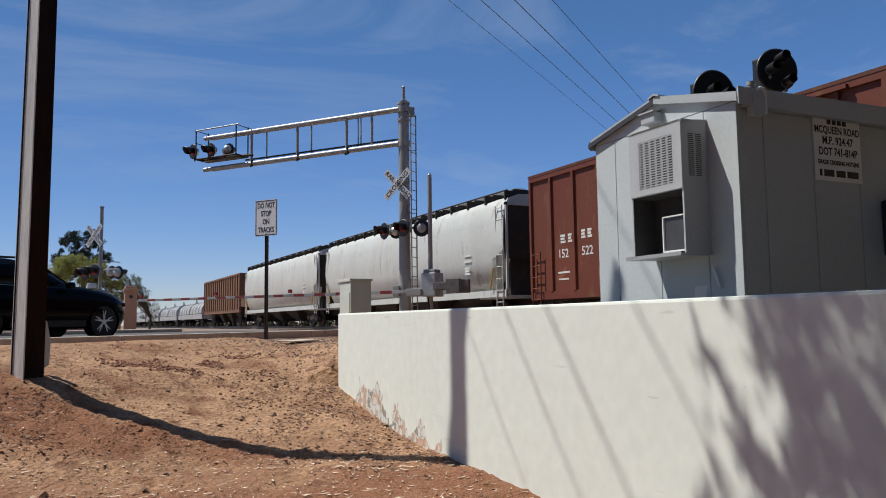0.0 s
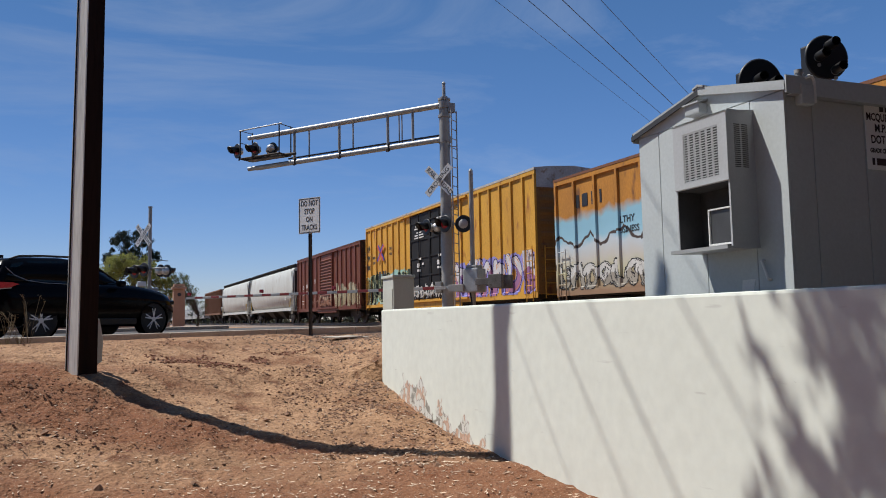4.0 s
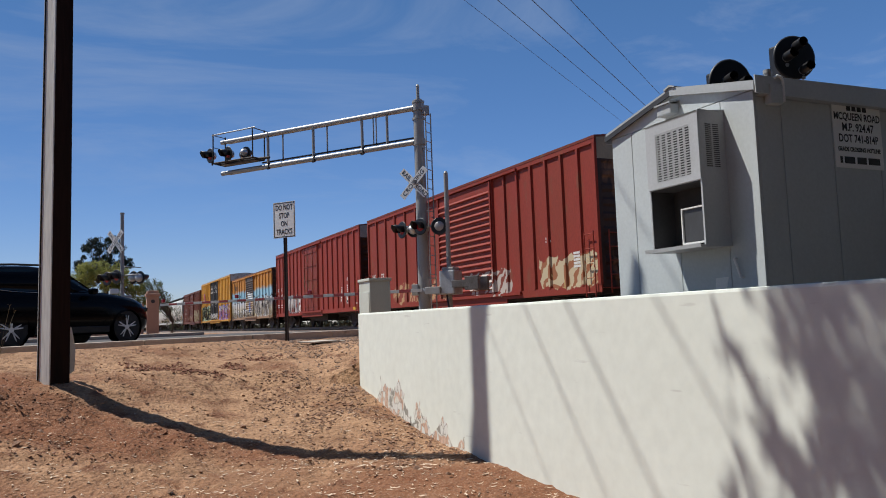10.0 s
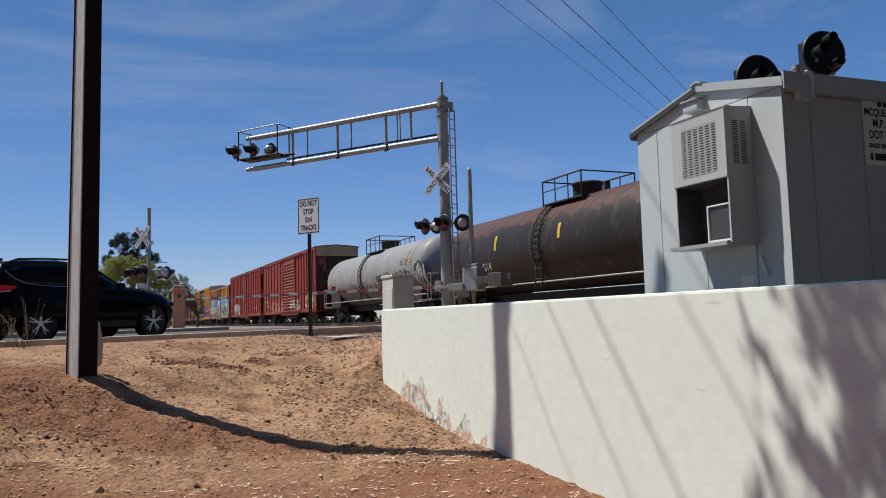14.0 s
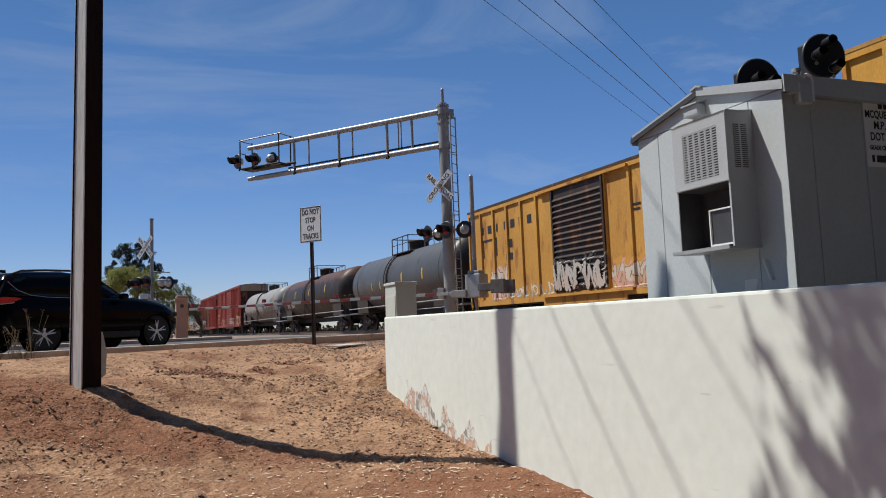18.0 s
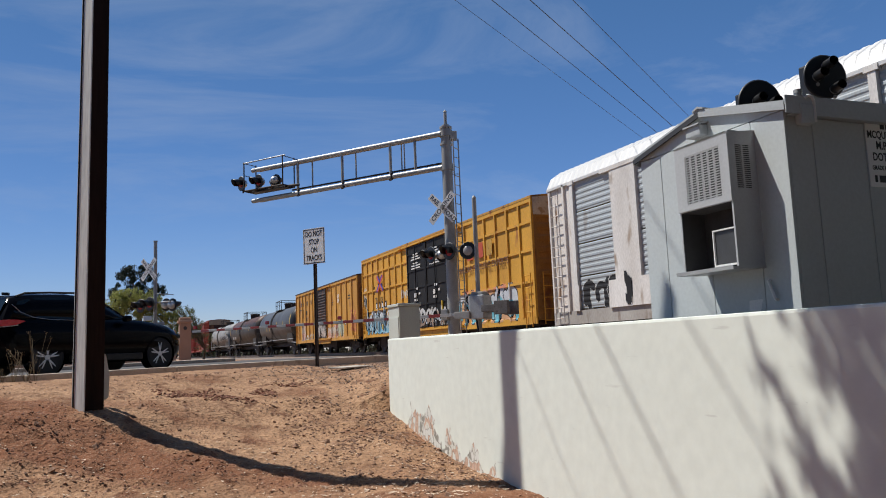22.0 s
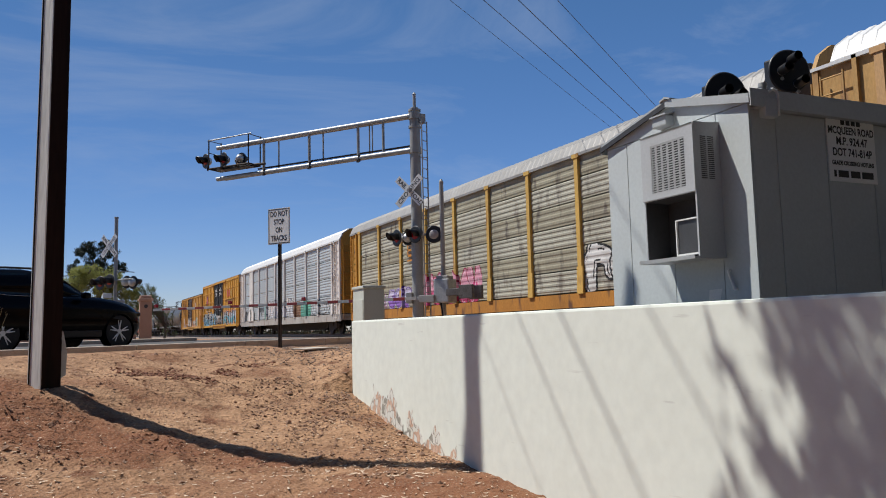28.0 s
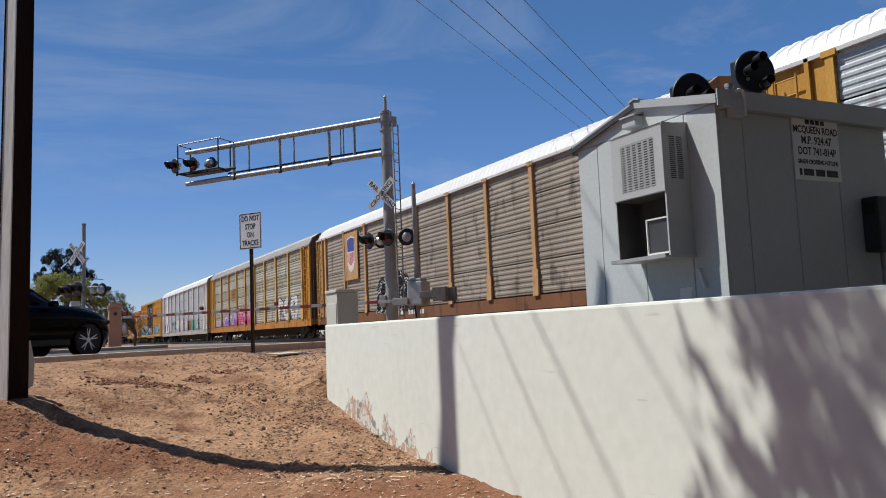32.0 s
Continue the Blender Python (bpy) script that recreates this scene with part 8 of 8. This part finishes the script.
dark = [(1.25, 60, 6.45, .5), (.75, 60, 6.2, .4), (2.3, 60, 6.5, .45), (2.75, 60, 6.1, .45), (1.8, 60.3, 5.8, .7), (1.0, 60, 5.5, .65), (2.6, 60, 5.4, .7), (.2, 60, 4.9, .35), (-1.15, 60, 3.95, .35), (-.7, 60, 3.75, .3), (3.4, 60, 5.0, .35), (.4, 60, 4.5, .5), (1.6, 60.5, 4.8, .8), (2.7, 60.4, 4.6, .7), (.9, 60.3, 4.2, .7)]
green = [(.6, 58, 4.4, .6), (1.5, 58, 4.4, .7), (2.5, 58, 4.1, .7), (3.3, 58, 3.8, .6), (.3, 58, 3.8, .7), (4.0, 58, 3.1, .6), (-.3, 58, 3.5, .4), (1.2, 59, 3.9, .9), (2.4, 59, 3.7, .9), (.2, 59, 3.2, .9), (3.4, 59, 3.2, .8), (4.4, 59, 2.4, .7), (-.8, 59, 2.5, .8), (1.5, 58.6, 2.6, 1.2), (3.0, 58.6, 2.3, 1.1), (-1.8, 59, 1.8, .8), (4.8, 58.5, 1.6, .7), (2.2, 58.5, 3.2, .9)]
tree("dark pine tree with yellow-green shrubs at its foot", 2.0, 60, -.3, (1.9, 60, 5.0), 1.4, tufts(rg, dark, 22, .17), 40, .085, LEAF_DARK, 3, .28, [(tufts(rg, green, 34, .2, .8), LEAF_GREEN, 30)])
wisp = [(4.4 + 1.9 * k + rg.uniform(-.7, .5), 57 + rg.uniform(-1, 1), .9 + 2.5 * (1 - k * k) + rg.uniform(-.9, .35), rg.uniform(.15, .3)) for k in [rg.random() for _ in range(90)]]
tree("sparse dusty green desert shrub tree", 6.0, 57, -.3, (6.1, 57, .9), .6, wisp, 40, .07, LEAF_PALE, 8, .25)
# the tall tree that stands beside the basin and throws its soft shade on the wall
SH = random.Random(12)
crown = []


def shade(yw, zw, r):
    """A clump of leaves between the sun and the place yw along the wall, zw up."""
    b = 7.2 + 1.6 * SH.random()
    crown.append((4 + SUN_DIR.x * b, yw + SUN_DIR.y * b, zw + SUN_DIR.z * b, r))


def gaps(y, z):
    """How thickly the leaves hang at a place of the shade: dense sprays with gaps of sky between them."""
    u, v = y - .42 * z, z * .42
    return .8 * noise.noise((u * 3.4, v * 4.6, 6.3)) + .8 * noise.noise((u * 8.0, v * 9.0, 2.1)) + .4 * noise.noise((u * 15, v * 17, 4.4))


for i in range(9000):
    yw, zw = SH.uniform(.6, 4.15), SH.uniform(-2.0, .7)
    rim = 4.06 + .05 * math.sin(zw * 4 + 1) - .04 * zw
    core = 3.62 + .42 * min(.1, zw)                      # the dense core begins here
    need = -.3 if yw < core else -.05 + .2 * step(core, rim, yw)
    if yw < core - .35:
        need = -.12
    if yw < rim and step(need - .55, need + .5, gaps(yw, zw)) ** 1.6 > SH.random():
        shade(yw, zw, SH.uniform(.03, .06))
over = [(SH.uniform(-9, 3), SH.uniform(-6, 6.5), SH.uniform(10.5, 15.5), SH.uniform(.5, .9)) for i in range(110)]
tree("tall leafy shade tree standing beside the basin", -6.5, 1.5, -1.5, (-4.2, 3.0, 8.5), 1.7, crown, 3, .04, LEAF_SHADE, 4, .38, [(over, LEAF_SHADE, 150)])

# ---- tan masonry wall with pillars beyond the road ----
TAN = surface("tan_stucco", (0.42, 0.27, 0.19), 0.9, 0, 0.2, 1.5, 30, 0.15)
pw = thing("garden_wall", "tan stucco wall with a capped square pillar", "wall", kind="structure", at=pose(0, 0, 0))
part("pillar", Shape().bevel_box(3.45, 4.05, 44.5, 45.1, -.3, 2.0, .02), TAN, pw)
part("pillar_cap", Shape().bevel_box(3.38, 4.12, 44.43, 45.17, 2.0, 2.14, .03).bevel_box(3.46, 4.04, 44.51, 45.09, 2.14, 2.3, .05), TAN, pw)
# the niche is a flat disc coloured like its shade
part("niche", Shape().lathe([(.1, 0), (.1, .01)], 14, Matrix.Translation((3.75, 44.495, 1.72)) @ Matrix.Rotation(radians(90), 4, "X")), SLOT_SHADE, pw)
part("wall_run", Shape().bevel_box(-26, 3.3, 44.8, 45.0, -.3, 1.62, .02), TAN, pw)
bg2 = thing("block_wall", "low tan masonry wall behind the tracks' far end", "wall", kind="structure", at=pose(0, 0, 0))
part("wall_run", Shape().bevel_box(-60, 4.6, 75, 75.2, -.3, 1.5, .02), TAN, bg2)

# ---- board, stones, litter and weeds on the bank ----
bd = thing("plywood_board", "pale weathered plywood board lying on the gravel", "board", at=pose(4.3, 14.9, -.135, 2, 0, 40))
part("sheet", Shape().bevel_box(-.45, .45, -.18, .18, -.012, .012, .004), surface("bleached_board", (0.5, 0.45, 0.38), .9, 0, .3, 3, 30, .2), bd)
part("sheet", Shape().bevel_box(.3, .8, -.1, .12, -.03, -.012, .004), surface("bleached_board_b", (0.42, 0.37, 0.31), .9, 0, .3, 3, 30, .2), bd)


def chips(name, label, category, count, region, size, mat, seed, flat=.6, lift=0.0, ok=None):
    """Loose pieces strewn on the ground, as one mesh."""
    rng = random.Random(seed)
    vs, fs = [], []
    made = 0
    while made < count:
        x, y = rng.uniform(*region[:2]), rng.uniform(*region[2:])
        if ok and not ok(x, y, rng):
            continue
        made += 1
        r = size * (.35 + rng.random() ** 3 * 1.6)
        q = Euler((rng.uniform(-.5, .5), rng.uniform(-.5, .5), rng.uniform(0, 6.3))).to_matrix()
        o = Vector((x, y, land(x, y) + r * flat * .25 + lift))
        base = [(1, 0, 0), (.3, .9, 0), (-.8, .5, 0), (-.7, -.6, 0), (.4, -.8, 0), (.1, .05, 1), (-.05, 0, -.8)]
        k = len(vs)
        vs += [o + q @ Vector((a * r * rng.uniform(.7, 1.2), b * r * rng.uniform(.7, 1.2), c * r * flat)) for a, b, c in base]
        fs += [(k + i, k + (i + 1) % 5, k + 5) for i in range(5)] + [(k + (i + 1) % 5, k + i, k + 6) for i in range(5)]
    me = bpy.data.meshes.new(name)
    me.from_pydata(vs, [], fs)
    return tagged(part(name, me, mat), label, category, kind="stuff")


def on_bank(x, y, rng):
    q = (Vector((x, y)) - KERB).dot(ACROSS)
    thick = noise.noise((x * .8, y * .8, 9)) + .7 * noise.noise((x * 2.4, y * 2.4, 3)) + .15
    return q < -.3 and (x < 3.97 or y > 11.8) and thick > rng.random() * .8


STONE = surface("brown_stone", (0.29, 0.165, 0.105), .95, 0, .5, 30, 80, .3, (0.14, 0.09, 0.065))
chips("pebbles", "brown pebbles and clods strewn over the bank", "pebbles", 10500, (-5, 4.2, 2.5, 16.5), .012, STONE, 1, .4, ok=on_bank)
chips("stones", "larger brown stones on the bank", "stones", 420, (-4, 4.2, 4, 16.5), .03, STONE, 2, .7, ok=on_bank)
RED_CLOD = surface("red_brown_clod", (0.24, 0.1, 0.055), .97, 0, .5, 20, 60, .5, (0.1, 0.045, 0.03))
chips("clods", "red-brown earth clods dug out below the pole", "clods", 5000, (-2.6, 2.0, 8.6, 12.4), .012, RED_CLOD, 12, .32, ok=lambda x, y, r: -.65 * x - .76 * y + 8.395 + r.uniform(-.3, .25) > 0 and noise.noise((x * 1.3, y * 1.3, 2)) + .3 > r.random() * .8 or abs(y - 11.8) < .25 and .2 < x < 1.9 and r.random() < .3)
chips("clods", "dark earth clods crumbled along a small ledge of the bank", "clods", 1500, (.6, 3.2, 11.7, 13.8), .02, RED_CLOD, 13, .5, ok=lambda x, y, r: abs(y - 12.3 - .28 * x + .9 * noise.noise((x * 1.3, 1, 5))) < .45 * r.random() + .06 and noise.noise((x * 2.2, y * 2.2, 8)) + .1 > r.random() * .5)
chips("pebbles", "brown pebbles washed together beside the white wall", "pebbles", 3200, (1.9, 3.95, 7.6, 12.4), .016, STONE, 21, .6, ok=lambda x, y, r: noise.noise((x * 1.6, y * 1.2, 14)) + .25 > r.random() * .7 and x > 2.0 + .5 * r.random())
GREY_STONE = surface("brown_grey_gravel", (0.3, 0.205, 0.15), .95, 0, .5, 30, 80, .3, (0.12, 0.09, 0.075))
chips("gravel", "grey brown crushed gravel round the wall's end", "gravel", 9000, (2.4, 9.5, 9.6, 21), .016, GREY_STONE, 3, .7, ok=lambda x, y, r: (Vector((x, y)) - KERB).dot(ACROSS) < -.25 and x + (y - 11.8) * .25 > 2.8 + r.random() * 1.2 and (x < 3.97 or y > 11.8))


def litter(count, seed):
    """Curled dry leaves and bark strips."""
    rng = random.Random(seed)
    vs, fs = [], []
    made = 0
    while made < count:
        x, y = rng.uniform(-4, 3.95), rng.uniform(2.8, 10.5)
        if rng.random() > .25 + .75 * max(0, noise.noise((x * .7, y * .7, 4)) + .4) or (y > 8.5 and rng.random() < .6):
            continue
        made += 1
        ln, w, bend, a = rng.uniform(.012, .04) + (.025 if rng.random() < .1 else 0), rng.uniform(.005, .011), rng.uniform(-.5, .5), rng.uniform(0, 6.3)
        o = Vector((x, y, land(x, y) + .009))
        k = len(vs)
        for i in range(5):
            s = (i / 4 - .5) * 2
            c = Vector((s * ln * math.cos(a) - bend * ln * s * s * math.sin(a), s * ln * math.sin(a) + bend * ln * s * s * math.cos(a), .006 * s * s))
            side = Vector((-math.sin(a), math.cos(a), .22)) * w * (1 - .8 * abs(s))
            vs += [o + c + side, o + c - side]
        fs += [(k + 2 * i, k + 2 * i + 1, k + 2 * i + 3, k + 2 * i + 2) for i in range(4)]
    me = bpy.data.meshes.new("leaf_litter")
    me.from_pydata(vs, [], fs)
    return tagged(part("leaf_litter", me, surface("bleached_leaf", (0.68, 0.54, 0.4), .9, 0, .5, 5, 40, 0, (0.22, 0.14, 0.09))), "pale dry curled leaves and bark strips", "leaf litter", kind="stuff")


litter(4500, 6)


def weed(x, y, high, seed, z=None):
    rng = random.Random(seed)
    w = thing("dry_weed", "small dry weed growing by the kerb", "weed", "dry weeds", at=pose(x, y, land(x, y) if z is None else z))
    s = Shape()
    tips = []
    for _ in range(7):
        a, t = rng.uniform(0, 6.3), rng.uniform(.1, .5)
        tip = Vector((math.cos(a) * high * t, math.sin(a) * high * t, high * rng.uniform(.6, 1)))
        s.pipe([(0, 0, -.02), tuple(tip * .5 + Vector((0, 0, .03))), tuple(tip)], .0035, 4)
        tips.append((*tip, .05))
        tips.append((*(tip * .6), .05))
    part("stems", s, DRY, w)
    part("leaves", leaf_cloud(rng, tips, 4, .016, .4), DRY, w)


for i, (x, y, hgt) in enumerate(((-1.08, 14.05, .85), (-1.2, 14.0, .55), (-1.36, 13.9, .6), (-1.65, 13.7, .35), (-1.5, 13.8, .25))):
    weed(x, y, hgt, 40 + i)

# ---- scrub added to darken the gaps under the cars, and unseen trees blocking sky light ----
# made-up dark scrub that stands in for the shade beneath the train
SCRUB = surface("dull_scrub_leaf", (0.045, 0.05, 0.025), .8, 0, .5, 2, 20, 0)
rs2 = random.Random(31)
low = [(23 + rs2.uniform(-1.5, 1.5), -20 + i * .9 + rs2.uniform(-.4, .4), -.1 + rs2.uniform(-.1, .15), rs2.uniform(.5, .75)) for i in range(330)]
sc = part("scrub", leaf_cloud(rs2, low, 60, .2, .5), SCRUB)
tagged(sc, "low dull green scrub, added beyond the railway to darken the gaps under the cars", "scrub", kind="stuff")
# out-of-view trees, added to dim the sky's fill on shaded faces
for k, (x, y) in enumerate(((-13, -9), (-5, -12), (3, -11), (8.5, -2.2), (15.5, -3), (-13, -1), (-13, 5))):
    big = [(x + rs2.uniform(-4.5, 4.5), y + rs2.uniform(-2, 2), rs2.uniform(.5, 12.5), rs2.uniform(1.0, 1.6)) for _ in range(80)]
    tree("tall dense dark green tree, unseen, added to block sky light", x, y, -1.6, (x, y, 4.0), 1.6, big, 110, .32, LEAF_DARK, 60 + k, .6)


# ---- what moves ----
RUN = ((0, 0.0), (2, 19.33), (4, 38.23), (6, 56.68), (8, 74.68), (10, 92.4), (12, 110.02), (14, 127.56), (16, 145.04), (18, 162.25), (20, 178.96), (22, 195.2), (24, 210.99), (26, 226.4), (28, 241.52), (30, 256.5), (32, 271.47))


def motions():
    for car, y in CARS:
        walk(car, [(t, pose(TRACK, y + d, 0)) for t, d in RUN])


motions()
